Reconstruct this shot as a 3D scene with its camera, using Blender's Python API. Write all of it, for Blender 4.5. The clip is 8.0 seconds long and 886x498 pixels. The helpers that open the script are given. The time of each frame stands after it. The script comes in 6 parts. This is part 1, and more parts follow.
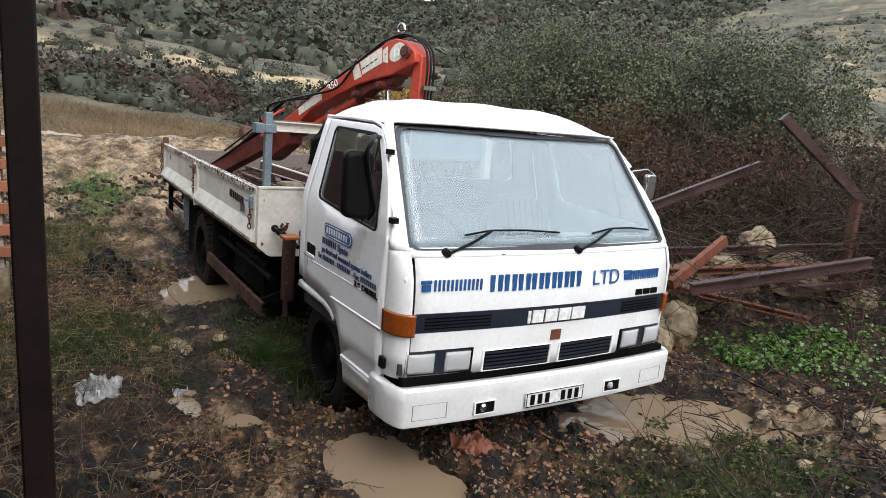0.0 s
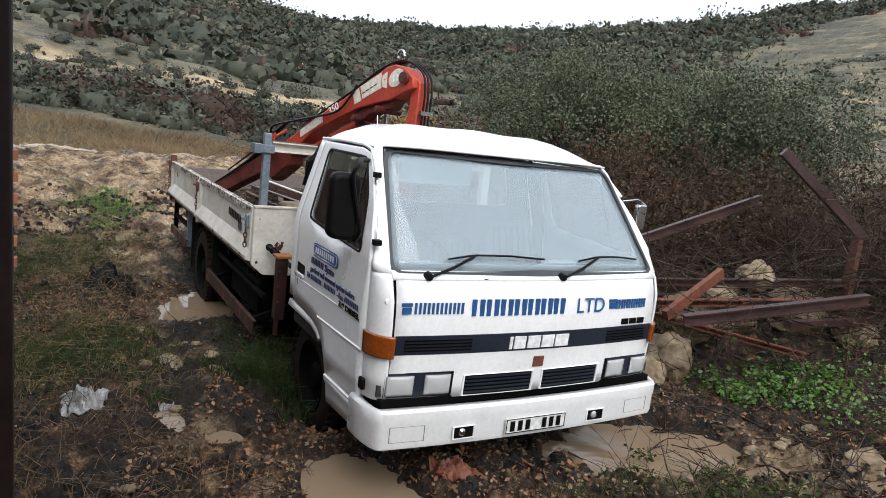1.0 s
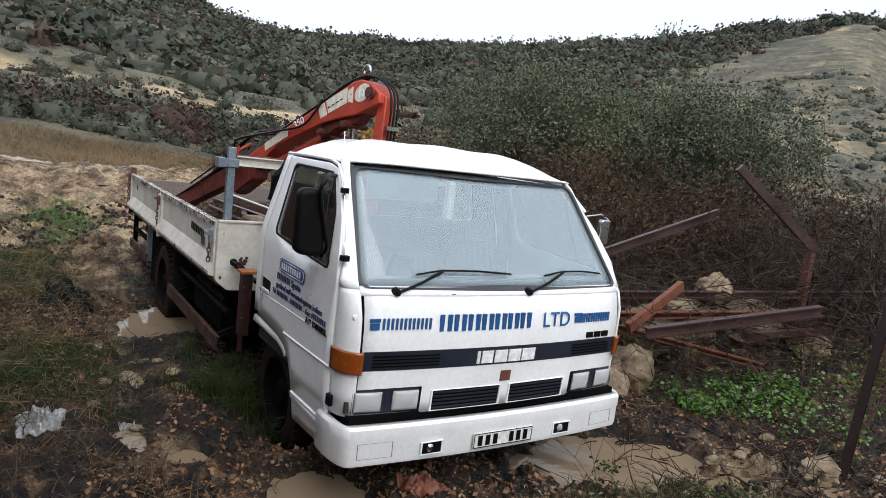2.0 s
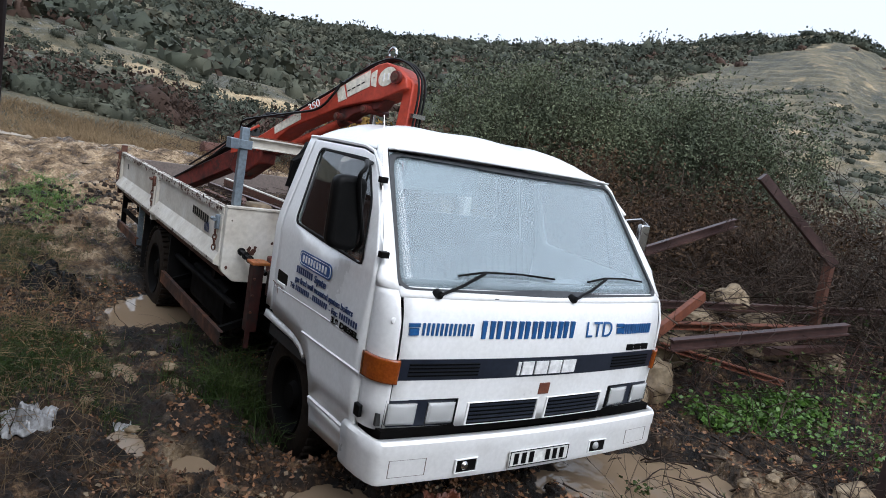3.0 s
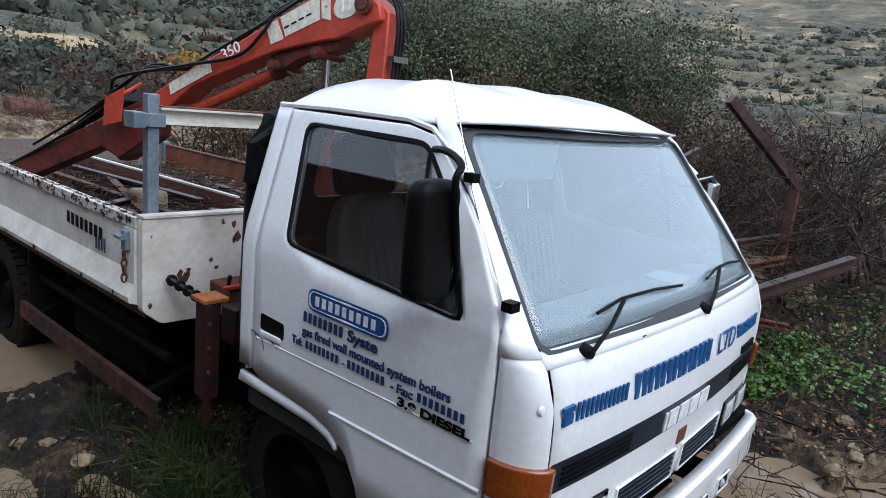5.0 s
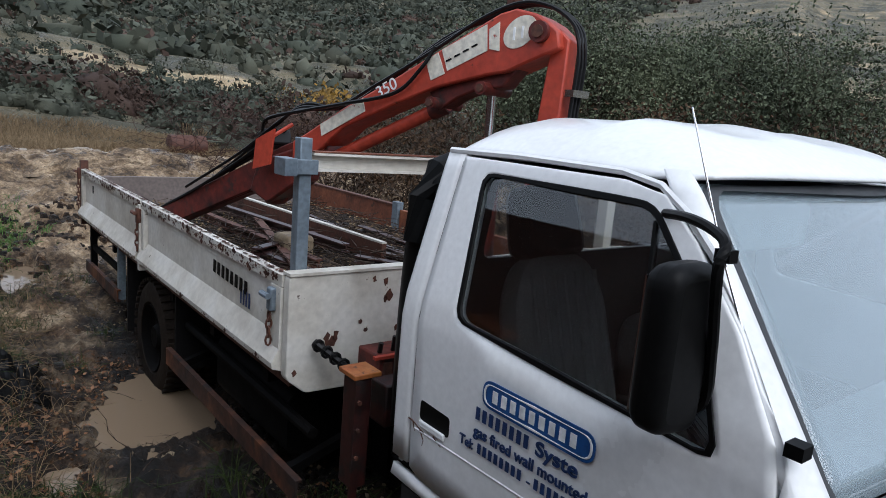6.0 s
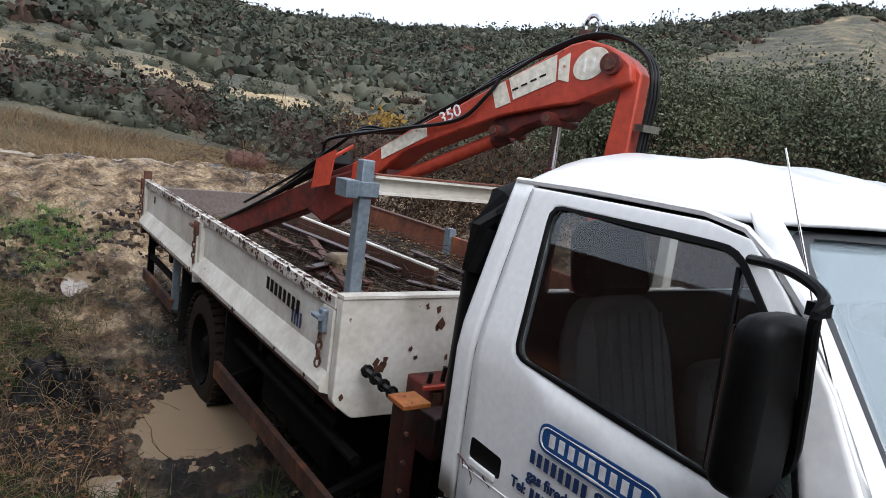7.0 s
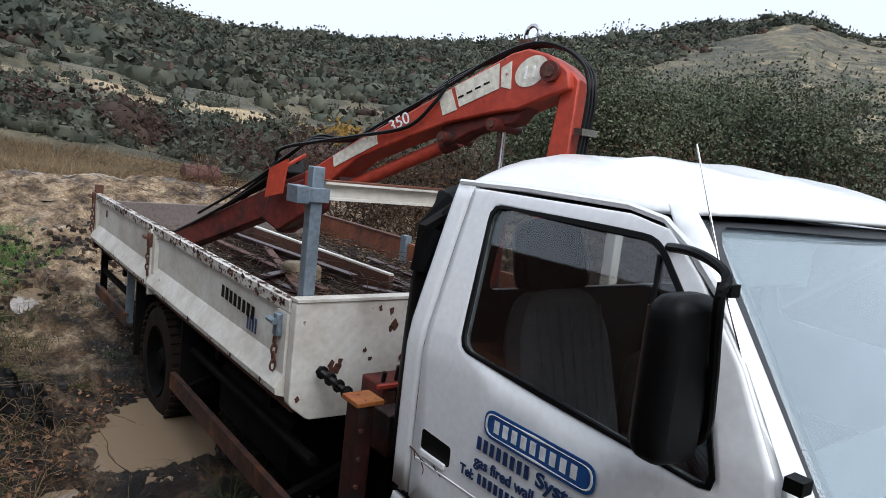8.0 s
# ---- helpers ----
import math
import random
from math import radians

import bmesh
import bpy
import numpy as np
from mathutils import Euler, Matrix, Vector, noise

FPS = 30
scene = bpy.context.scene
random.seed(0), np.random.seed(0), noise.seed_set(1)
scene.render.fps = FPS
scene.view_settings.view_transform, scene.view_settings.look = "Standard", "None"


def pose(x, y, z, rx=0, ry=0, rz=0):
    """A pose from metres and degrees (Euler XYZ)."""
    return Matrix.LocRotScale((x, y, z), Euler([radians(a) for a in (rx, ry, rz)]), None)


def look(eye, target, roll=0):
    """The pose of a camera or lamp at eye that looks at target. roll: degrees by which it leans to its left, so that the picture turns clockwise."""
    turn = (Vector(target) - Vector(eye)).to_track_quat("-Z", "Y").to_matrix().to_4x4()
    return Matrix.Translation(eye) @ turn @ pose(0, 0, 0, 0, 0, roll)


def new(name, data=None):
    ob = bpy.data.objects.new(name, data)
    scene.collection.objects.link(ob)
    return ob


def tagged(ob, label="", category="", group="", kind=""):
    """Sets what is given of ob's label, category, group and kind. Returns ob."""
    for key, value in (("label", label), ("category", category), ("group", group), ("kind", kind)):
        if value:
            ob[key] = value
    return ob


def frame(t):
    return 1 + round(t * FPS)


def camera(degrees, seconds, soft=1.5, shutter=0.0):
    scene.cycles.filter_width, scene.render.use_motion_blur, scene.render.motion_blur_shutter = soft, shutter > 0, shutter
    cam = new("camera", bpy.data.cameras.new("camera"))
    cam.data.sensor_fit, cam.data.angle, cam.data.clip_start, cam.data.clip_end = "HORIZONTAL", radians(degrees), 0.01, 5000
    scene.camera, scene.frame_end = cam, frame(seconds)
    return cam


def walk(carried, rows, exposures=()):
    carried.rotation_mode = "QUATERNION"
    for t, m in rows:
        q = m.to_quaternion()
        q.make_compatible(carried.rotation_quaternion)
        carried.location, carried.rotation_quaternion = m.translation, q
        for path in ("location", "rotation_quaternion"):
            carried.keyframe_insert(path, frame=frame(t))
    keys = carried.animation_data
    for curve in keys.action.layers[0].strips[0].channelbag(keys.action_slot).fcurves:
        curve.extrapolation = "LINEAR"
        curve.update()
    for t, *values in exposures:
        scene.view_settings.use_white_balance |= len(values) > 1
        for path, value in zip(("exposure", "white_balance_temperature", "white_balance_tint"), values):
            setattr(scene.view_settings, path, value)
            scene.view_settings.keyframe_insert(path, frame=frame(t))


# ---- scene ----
cam = camera(65.9, 8.0, soft=0.9)
PATH = [
    (0, (-2.497, -2.828, 2.112), (-1.467, -1.158, 1.723), 5.0),
    (0.5, (-2.428, -2.904, 2.126), (-1.441, -1.196, 1.799), 4.6),
    (1, (-2.379, -2.933, 2.127), (-1.382, -1.229, 1.805), 6.5),
    (1.2, (-2.362, -2.935, 2.119), (-1.252, -1.302, 1.799), 6.5),
    (2.3, (-2.422, -2.928, 2.15), (-1.34, -1.267, 1.882), 6.9),
    (2.5, (-2.428, -2.865, 2.135), (-1.325, -1.226, 1.822), 7.5),
    (3, (-2.514, -2.488, 2.067), (-1.367, -0.873, 1.791), 9.7),
    (3.5, (-2.571, -2.082, 2.125), (-1.244, -0.629, 1.768), 7.3),
    (4, (-2.537, -1.675, 2.04), (-1.205, -0.213, 1.741), 6.2),
    (4.2, (-2.538, -1.55, 2.065), (-1.229, -0.081, 1.705), 6.2),
    (5.3, (-2.349, -0.64, 2.107), (-0.828, 0.588, 1.684), 5.3),
    (5.5, (-2.256, -0.519, 2.056), (-0.813, 0.816, 1.692), 4.7),
    (6, (-2.257, -0.365, 2.126), (-1.032, 1.172, 1.755), 4.8),
    (6.5, (-2.258, -0.292, 2.116), (-1.116, 1.316, 1.786), 8.3),
    (7, (-2.26, -0.286, 2.12), (-1.141, 1.343, 1.812), 7.5),
    (7.5, (-2.259, -0.317, 2.13), (-1.174, 1.336, 1.827), 4.8),
    (8, (-2.275, -0.394, 2.104), (-1.065, 1.176, 1.84), 6.5),
]
walk(cam, [(t, look(eye, target, roll)) for t, eye, target, roll in PATH], exposures=[(0, 0.95, 6250, 10), (1, 0.8, 6200, 10), (2.5, 0.62, 6000, 10), (3.5, 0.62, 5700, 10), (4, 0.55, 5650, 10), (5.5, 0.6, 5500, 10), (6, 0.34, 5700, 10), (6.5, 0.5, 6000, 11), (7, 0.68, 6000, 11), (7.5, 0.65, 6050, 11), (8, 0.56, 5900, 10)])

# ---- sky and sun: an overcast, rainy winter day ----
world = bpy.data.worlds.new("overcast_sky")
scene.world = world
world.use_nodes = True
wn, wl = world.node_tree.nodes, world.node_tree.links
sky = wn.new("ShaderNodeTexSky")
sky.sky_type, sky.sun_disc = "NISHITA", False
sky.sun_elevation, sky.sun_rotation = radians(51), radians(187)
sky.air_density, sky.dust_density, sky.ozone_density = 1.0, 6.0, 1.0
grey = wn.new("ShaderNodeHueSaturation")
grey.inputs["Saturation"].default_value = 0.5
cloud = wn.new("ShaderNodeMix")       # a closed cloud layer over the clear sky
cloud.data_type = "RGBA"
cloud.inputs[0].default_value = 0.7
cloud.inputs[7].default_value = (5.6, 5.9, 6.3, 1)
wl.new(sky.outputs[0], grey.inputs["Color"])
wl.new(grey.outputs[0], cloud.inputs[6])
wl.new(cloud.outputs[2], wn["Background"].inputs[0])
wn["Background"].inputs[1].default_value = 0.14
sun = new("sun", bpy.data.lights.new("sun", "SUN"))
sun.data.energy, sun.data.angle, sun.data.color = 1.2, radians(55), (1.0, 0.97, 0.93)
sun.matrix_world = look((0, 0, 30), (3, 24, 0))

# ---- materials ----
def surface(name, colours, scale=3.0, rough=(0.5, 0.8), bump=0.0, metal=0.0, fine=40.0, fine_mix=0.25, rust=None, rust_at=0.66, rust_scale=14.0, coat=0.0, island=0.0, piece=0.0, spec=0.5):
    """Noise at two scales over a row of colours, with relief, gloss and, where wanted, spots of rust or dirt."""
    m = bpy.data.materials.new(name)
    m.use_nodes = True
    n, k = m.node_tree.nodes, m.node_tree.links
    b = n["Principled BSDF"]
    at = n.new("ShaderNodeTexCoord")
    a = n.new("ShaderNodeTexNoise")
    a.inputs["Scale"].default_value, a.inputs["Detail"].default_value, a.inputs["Roughness"].default_value = scale, 6, 0.6
    f = n.new("ShaderNodeTexNoise")
    f.inputs["Scale"].default_value, f.inputs["Detail"].default_value = fine, 5
    for x in (a, f):
        k.new(at.outputs["Object"], x.inputs["Vector"])
    ramp = n.new("ShaderNodeValToRGB")
    while len(ramp.color_ramp.elements) < len(colours):
        ramp.color_ramp.elements.new(0.5)
    for i, (e, c) in enumerate(zip(ramp.color_ramp.elements, colours)):
        e.position, e.color = 0.28 + 0.44 * i / max(1, len(colours) - 1), (*c, 1)
    k.new(a.outputs[0], ramp.inputs[0])
    mul = n.new("ShaderNodeMix")
    mul.data_type, mul.blend_type = "RGBA", "MULTIPLY"
    mul.inputs[0].default_value = fine_mix
    k.new(ramp.outputs[0], mul.inputs[6])
    contrast = n.new("ShaderNodeMapRange")
    contrast.inputs[1].default_value, contrast.inputs[2].default_value = 0.3, 0.7
    contrast.inputs[3].default_value, contrast.inputs[4].default_value = 0.1, 1.6
    k.new(f.outputs[0], contrast.inputs[0])
    k.new(contrast.outputs[0], mul.inputs[7])
    last = mul.outputs[2]
    if island or piece:
        src = n.new("ShaderNodeNewGeometry") if island else n.new("ShaderNodeObjectInfo")
        val = n.new("ShaderNodeMapRange")
        amount = island or piece
        val.inputs[3].default_value, val.inputs[4].default_value = 1 - amount, 1 + amount
        k.new(src.outputs["Random Per Island" if island else "Random"], val.inputs[0])
        hsv = n.new("ShaderNodeHueSaturation")
        k.new(val.outputs[0], hsv.inputs["Value"])
        k.new(last, hsv.inputs["Color"])
        last = hsv.outputs[0]
    rough_map = n.new("ShaderNodeMapRange")
    rough_map.inputs[1].default_value, rough_map.inputs[2].default_value = 0.3, 0.7
    rough_map.inputs[3].default_value, rough_map.inputs[4].default_value = rough
    k.new(a.outputs[0], rough_map.inputs[0])
    if rust:
        s = n.new("ShaderNodeTexNoise")
        s.inputs["Scale"].default_value, s.inputs["Detail"].default_value, s.inputs["Roughness"].default_value = rust_scale, 7, 0.65
        k.new(at.outputs["Object"], s.inputs["Vector"])
        step = n.new("ShaderNodeMapRange")
        step.inputs[1].default_value, step.inputs[2].default_value = rust_at, rust_at + 0.05
        k.new(s.outputs[0], step.inputs[0])
        mix = n.new("ShaderNodeMix")
        mix.data_type = "RGBA"
        k.new(step.outputs[0], mix.inputs[0])
        k.new(last, mix.inputs[6])
        mix.inputs[7].default_value = (*rust, 1)
        last = mix.outputs[2]
    k.new(last, b.inputs["Base Color"])
    k.new(rough_map.outputs[0], b.inputs["Roughness"])
    b.inputs["Metallic"].default_value = metal
    b.inputs["Specular IOR Level"].default_value = spec
    if coat:
        b.inputs["Coat Weight"].default_value, b.inputs["Coat Roughness"].default_value = coat, 0.08
    if bump:
        r = n.new("ShaderNodeBump")
        r.inputs["Strength"].default_value, r.inputs["Distance"].default_value = 0.6, bump
        k.new(f.outputs[0], r.inputs["Height"])
        k.new(r.outputs[0], b.inputs["Normal"])
    return m


WHITE = surface("white_cab_paint", [(0.68, 0.67, 0.64), (0.80, 0.80, 0.79), (0.76, 0.76, 0.74)], 1.5, (0.25, 0.4), 0, fine=45, fine_mix=0.06, rust=(0.28, 0.22, 0.16), rust_at=0.735, rust_scale=11, coat=0.4)
BEDWHITE = surface("worn_white_bed_paint", [(0.40, 0.36, 0.30), (0.60, 0.57, 0.50), (0.70, 0.68, 0.63)], 3.5, (0.4, 0.65), 0.001, fine=30, fine_mix=0.12, rust=(0.07, 0.04, 0.025), rust_at=0.66, rust_scale=15)
BLACK = surface("black_plastic", [(0.003, 0.003, 0.003), (0.006, 0.006, 0.006)], 6, (0.35, 0.55), 0, fine=80, spec=0.1)
SEAL = surface("weathered_grey_rubber", [(0.022, 0.024, 0.027), (0.045, 0.048, 0.052)], 6, (0.5, 0.7), 0.0005)
RUBBER = surface("black_rubber", [(0.004, 0.004, 0.004), (0.009, 0.008, 0.008)], 8, (0.6, 0.8), 0.001, spec=0.15)
TYRE = surface("muddy_tyre_rubber", [(0.00576, 0.00528, 0.0048), (0.0216, 0.01584, 0.01152), (0.01056, 0.00816, 0.00672)], 5, (0.6, 0.9), 0.004, fine=35, spec=0.12)
# Colours near zero carry the deep shade beneath the truck.
CHASSIS = surface("dirty_shade_black_chassis", [(0.0018, 0.0018, 0.0018), (0.0036, 0.003, 0.0027)], 6, (0.6, 0.85), 0.001, spec=0.08)
GRILLE = surface("dark_blue_grille_plastic", [(0.010, 0.014, 0.024), (0.018, 0.023, 0.036)], 6, (0.3, 0.45), 0)
RED = surface("faded_red_crane_paint", [(0.33, 0.035, 0.018), (0.44, 0.055, 0.026), (0.26, 0.027, 0.016)], 3, (0.35, 0.6), 0.001, fine=30, fine_mix=0.25, rust=(0.09, 0.025, 0.015), rust_at=0.64, rust_scale=11)
DARKRED = surface("grimy_dark_red_paint", [(0.060, 0.0085, 0.006), (0.12, 0.015, 0.0085), (0.02, 0.005, 0.004)], 5, (0.4, 0.7), 0.001, fine=30, fine_mix=0.4, rust=(0.03, 0.015, 0.012), rust_at=0.58, rust_scale=9)
GUARD = surface("rust_eaten_orange_rail", [(0.16, 0.052, 0.012), (0.06, 0.021, 0.010), (0.02, 0.010, 0.007)], 5, (0.5, 0.8), 0.002, fine=35, fine_mix=0.4, rust=(0.018, 0.010, 0.008), rust_at=0.54, rust_scale=6)
LEGRED = surface("blackened_red_steel", [(0.012, 0.0035, 0.003), (0.035, 0.006, 0.004), (0.005, 0.002, 0.002)], 6, (0.45, 0.7), 0.001, fine=30, fine_mix=0.4, rust=(0.012, 0.007, 0.006), rust_at=0.55, rust_scale=9)
ORANGE = surface("rusty_orange_steel", [(0.26, 0.082, 0.030), (0.17, 0.052, 0.022), (0.09, 0.030, 0.016)], 4, (0.5, 0.8), 0.002, fine=35, fine_mix=0.35, rust=(0.05, 0.02, 0.012), rust_at=0.62, rust_scale=10)
CAP = surface("orange_painted_steel", [(0.40, 0.15, 0.03), (0.27, 0.075, 0.018)], 9, (0.45, 0.7), 0.001, rust=(0.08, 0.03, 0.015), rust_at=0.6)
RUST = surface("rusted_steel", [(0.055, 0.020, 0.013), (0.095, 0.034, 0.018), (0.035, 0.015, 0.011)], 6, (0.55, 0.85), 0.003, fine=45, fine_mix=0.4)
WETRUST = surface("wet_red_oxide_beam", [(0.028, 0.014, 0.013), (0.045, 0.021, 0.018), (0.07, 0.034, 0.028)], 4, (0.25, 0.5), 0.001, fine=30, fine_mix=0.3, rust=(0.25, 0.22, 0.20), rust_at=0.70, rust_scale=9)
BEAMRED = surface("rust_red_beam", [(0.10, 0.030, 0.016), (0.16, 0.050, 0.024), (0.065, 0.022, 0.015)], 5, (0.5, 0.75), 0.002, fine=30, fine_mix=0.3)
GALV = surface("blue_grey_galvanised_steel", [(0.136, 0.17, 0.204), (0.1955, 0.238, 0.272), (0.1615, 0.1955, 0.2295)], 7, (0.35, 0.55), 0.0005, metal=0.35, fine=50, rust=(0.13, 0.07, 0.04), rust_at=0.72)
CHROME = surface("bright_steel", [(0.5, 0.5, 0.5), (0.62, 0.62, 0.62)], 5, (0.12, 0.25), 0, metal=1.0, fine_mix=0.05)
AMBER = surface("amber_lens", [(0.20, 0.040, 0.006), (0.27, 0.065, 0.008)], 12, (0.12, 0.2), 0.001, fine=90, coat=0.5)
DECAL = surface("worn_cream_decal", [(0.62, 0.57, 0.46), (0.72, 0.68, 0.58)], 8, (0.5, 0.7), 0, rust=(0.35, 0.06, 0.03), rust_at=0.63, rust_scale=16)
BLUE = surface("blue_vinyl_lettering", [(0.012, 0.075, 0.22), (0.016, 0.09, 0.26)], 8, (0.35, 0.45), 0)
NAVY = surface("navy_vinyl", [(0.012, 0.03, 0.10), (0.016, 0.04, 0.12)], 8, (0.35, 0.45), 0)
LOGOBLUE = surface("logo_blue", [(0.015, 0.075, 0.24), (0.02, 0.085, 0.27)], 8, (0.3, 0.4), 0)
PLAINWHITE = surface("white_vinyl", [(0.75, 0.75, 0.74), (0.8, 0.8, 0.79)], 8, (0.35, 0.5), 0)
PLATE = surface("white_plate_sheet", [(0.62, 0.62, 0.58), (0.7, 0.7, 0.67)], 10, (0.3, 0.4), 0)
SEAT = surface("grey_seat_fabric", [(0.08, 0.079, 0.077), (0.13, 0.127, 0.122)], 9, (0.8, 0.95), 0.002, fine=120)
DASH = surface("pale_grey_dashboard", [(0.34, 0.36, 0.37), (0.42, 0.44, 0.45)], 5, (0.5, 0.7), 0.0005)
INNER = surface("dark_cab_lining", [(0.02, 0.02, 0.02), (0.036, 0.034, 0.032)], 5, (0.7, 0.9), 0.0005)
HOSE = surface("black_hydraulic_hose", [(0.004, 0.004, 0.004), (0.008, 0.008, 0.008)], 6, (0.35, 0.55), 0, spec=0.25)
BRICK = surface("orange_hollow_brick", [(0.21, 0.075, 0.035), (0.26, 0.1, 0.05)], 8, (0.7, 0.9), 0.003, piece=0.2)
MORTAR = surface("grey_mortar", [(0.33, 0.31, 0.28), (0.42, 0.40, 0.36)], 9, (0.8, 0.95), 0.003)
DARKSTEEL = surface("dark_brown_painted_steel", [(0.011, 0.0058, 0.005), (0.020, 0.0105, 0.0085)], 6, (0.45, 0.7), 0.0005, spec=0.2, rust=(0.09, 0.035, 0.02), rust_at=0.70, rust_scale=20)
STONE = surface("limestone_boulder", [(0.08, 0.052, 0.029), (0.19, 0.138, 0.08), (0.31, 0.245, 0.16)], 6, (0.6, 0.85), 0.012, fine=22, fine_mix=0.35)
WOODBARK = surface("wet_bark", [(0.03375, 0.024, 0.01875), (0.0675, 0.04875, 0.036), (0.0975, 0.075, 0.06)], 9, (0.6, 0.9), 0.003, island=0.4, spec=0.12)
TWIG = surface("dead_twigs", [(0.02112, 0.0144, 0.01152), (0.048, 0.0336, 0.02496), (0.0864, 0.06528, 0.04992)], 5, (0.6, 0.9), 0, island=0.5, spec=0.12)
REDTWIG = surface("reddish_bare_twigs", [(0.035, 0.019, 0.016), (0.06, 0.034, 0.027)], 2, (0.7, 0.9), 0, island=0.5, spec=0.12)
STRAW = surface("dead_straw", [(0.09, 0.061, 0.035), (0.21, 0.148, 0.083), (0.035, 0.024, 0.015)], 3, (0.5, 0.8), 0, island=0.5, spec=0.12)
LITTER = surface("wet_leaf_litter", [(0.095, 0.04987, 0.0285), (0.2019, 0.1069, 0.057), (0.05225, 0.03325, 0.02375)], 2, (0.3, 0.6), 0, island=0.5, spec=0.12)
GRASS = surface("winter_grass", [(0.016, 0.028, 0.008), (0.032, 0.052, 0.014), (0.058, 0.066, 0.022)], 1.5, (0.4, 0.65), 0, island=0.4, spec=0.12)
CLOVER = surface("bright_green_weeds", [(0.045, 0.10, 0.013), (0.10, 0.19, 0.03)], 3, (0.35, 0.55), 0, island=0.4)
# Olive leaves with the haze before the bushes put into their colour.
LEAF = surface("haze_lifted_olive_leaves", [(0.040, 0.050, 0.034), (0.095, 0.110, 0.066), (0.155, 0.172, 0.10)], 0.6, (0.5, 0.75), 0, island=0.45, spec=0.12)
BROWNLEAF = surface("brown_withered_leaves", [(0.03938, 0.02363, 0.01462), (0.07875, 0.04725, 0.02475)], 0.8, (0.6, 0.8), 0, island=0.5, spec=0.12)
# Raised and slightly blued: distance haze is mixed into this scrub colour.
SCRUB = surface("haze_tinted_scrub", [(0.031, 0.038, 0.029), (0.062, 0.068, 0.050), (0.115, 0.107, 0.076)], 0.08, (0.7, 0.9), 0, island=0.4, spec=0.12)
RUSSET = surface("russet_scrub", [(0.045, 0.030, 0.024), (0.085, 0.056, 0.042)], 0.1, (0.7, 0.9), 0, island=0.4, spec=0.12)
GOLD = surface("golden_leaves", [(0.19, 0.11, 0.025), (0.27, 0.16, 0.035)], 0.4, (0.6, 0.8), 0, island=0.4, spec=0.12)
DRYGRASS = surface("dry_reed_grass", [(0.17, 0.118, 0.066), (0.28, 0.205, 0.12)], 0.4, (0.7, 0.9), 0, spec=0.1, island=0.35)
PLASTIC = surface("dirty_white_plastic_film", [(0.154, 0.147, 0.14), (0.28, 0.28, 0.28), (0.091, 0.077, 0.063)], 14, (0.2, 0.4), 0.002)
SHEET = surface("grey_brown_steel_sheet", [(0.128, 0.1, 0.088), (0.168, 0.136, 0.12)], 3, (0.45, 0.65), 0.0005)


def glass(name, tint, rough, milk):
    m = bpy.data.materials.new(name)
    m.use_nodes = True
    b = m.node_tree.nodes["Principled BSDF"]
    b.inputs["Base Color"].default_value = (*tint, 1)
    b.inputs["Roughness"].default_value = rough
    b.inputs["IOR"].default_value = 1.5
    b.inputs["Transmission Weight"].default_value = 1 - milk
    return m


SCREEN = glass("misted_windscreen_glass", (0.70, 0.81, 0.86), 0.0, 0.25)
WINDOW = glass("side_window_glass", (0.72, 0.74, 0.74), 0.02, 0.0)
LENS = glass("headlamp_glass", (0.92, 0.93, 0.92), 0.12, 0.35)

WATER = bpy.data.materials.new("muddy_puddle_water")
WATER.use_nodes = True
_n, _k = WATER.node_tree.nodes, WATER.node_tree.links
_b = _n["Principled BSDF"]
_b.inputs["Base Color"].default_value = (0.205, 0.15, 0.098, 1)
_b.inputs["Roughness"].default_value, _b.inputs["IOR"].default_value = 0.03, 1.33
_w, _r = _n.new("ShaderNodeTexNoise"), _n.new("ShaderNodeBump")
_w.inputs["Scale"].default_value = 9
_r.inputs["Distance"].default_value, _r.inputs["Strength"].default_value = 0.004, 0.35
_k.new(_w.outputs[0], _r.inputs["Height"])
_k.new(_r.outputs[0], _b.inputs["Normal"])


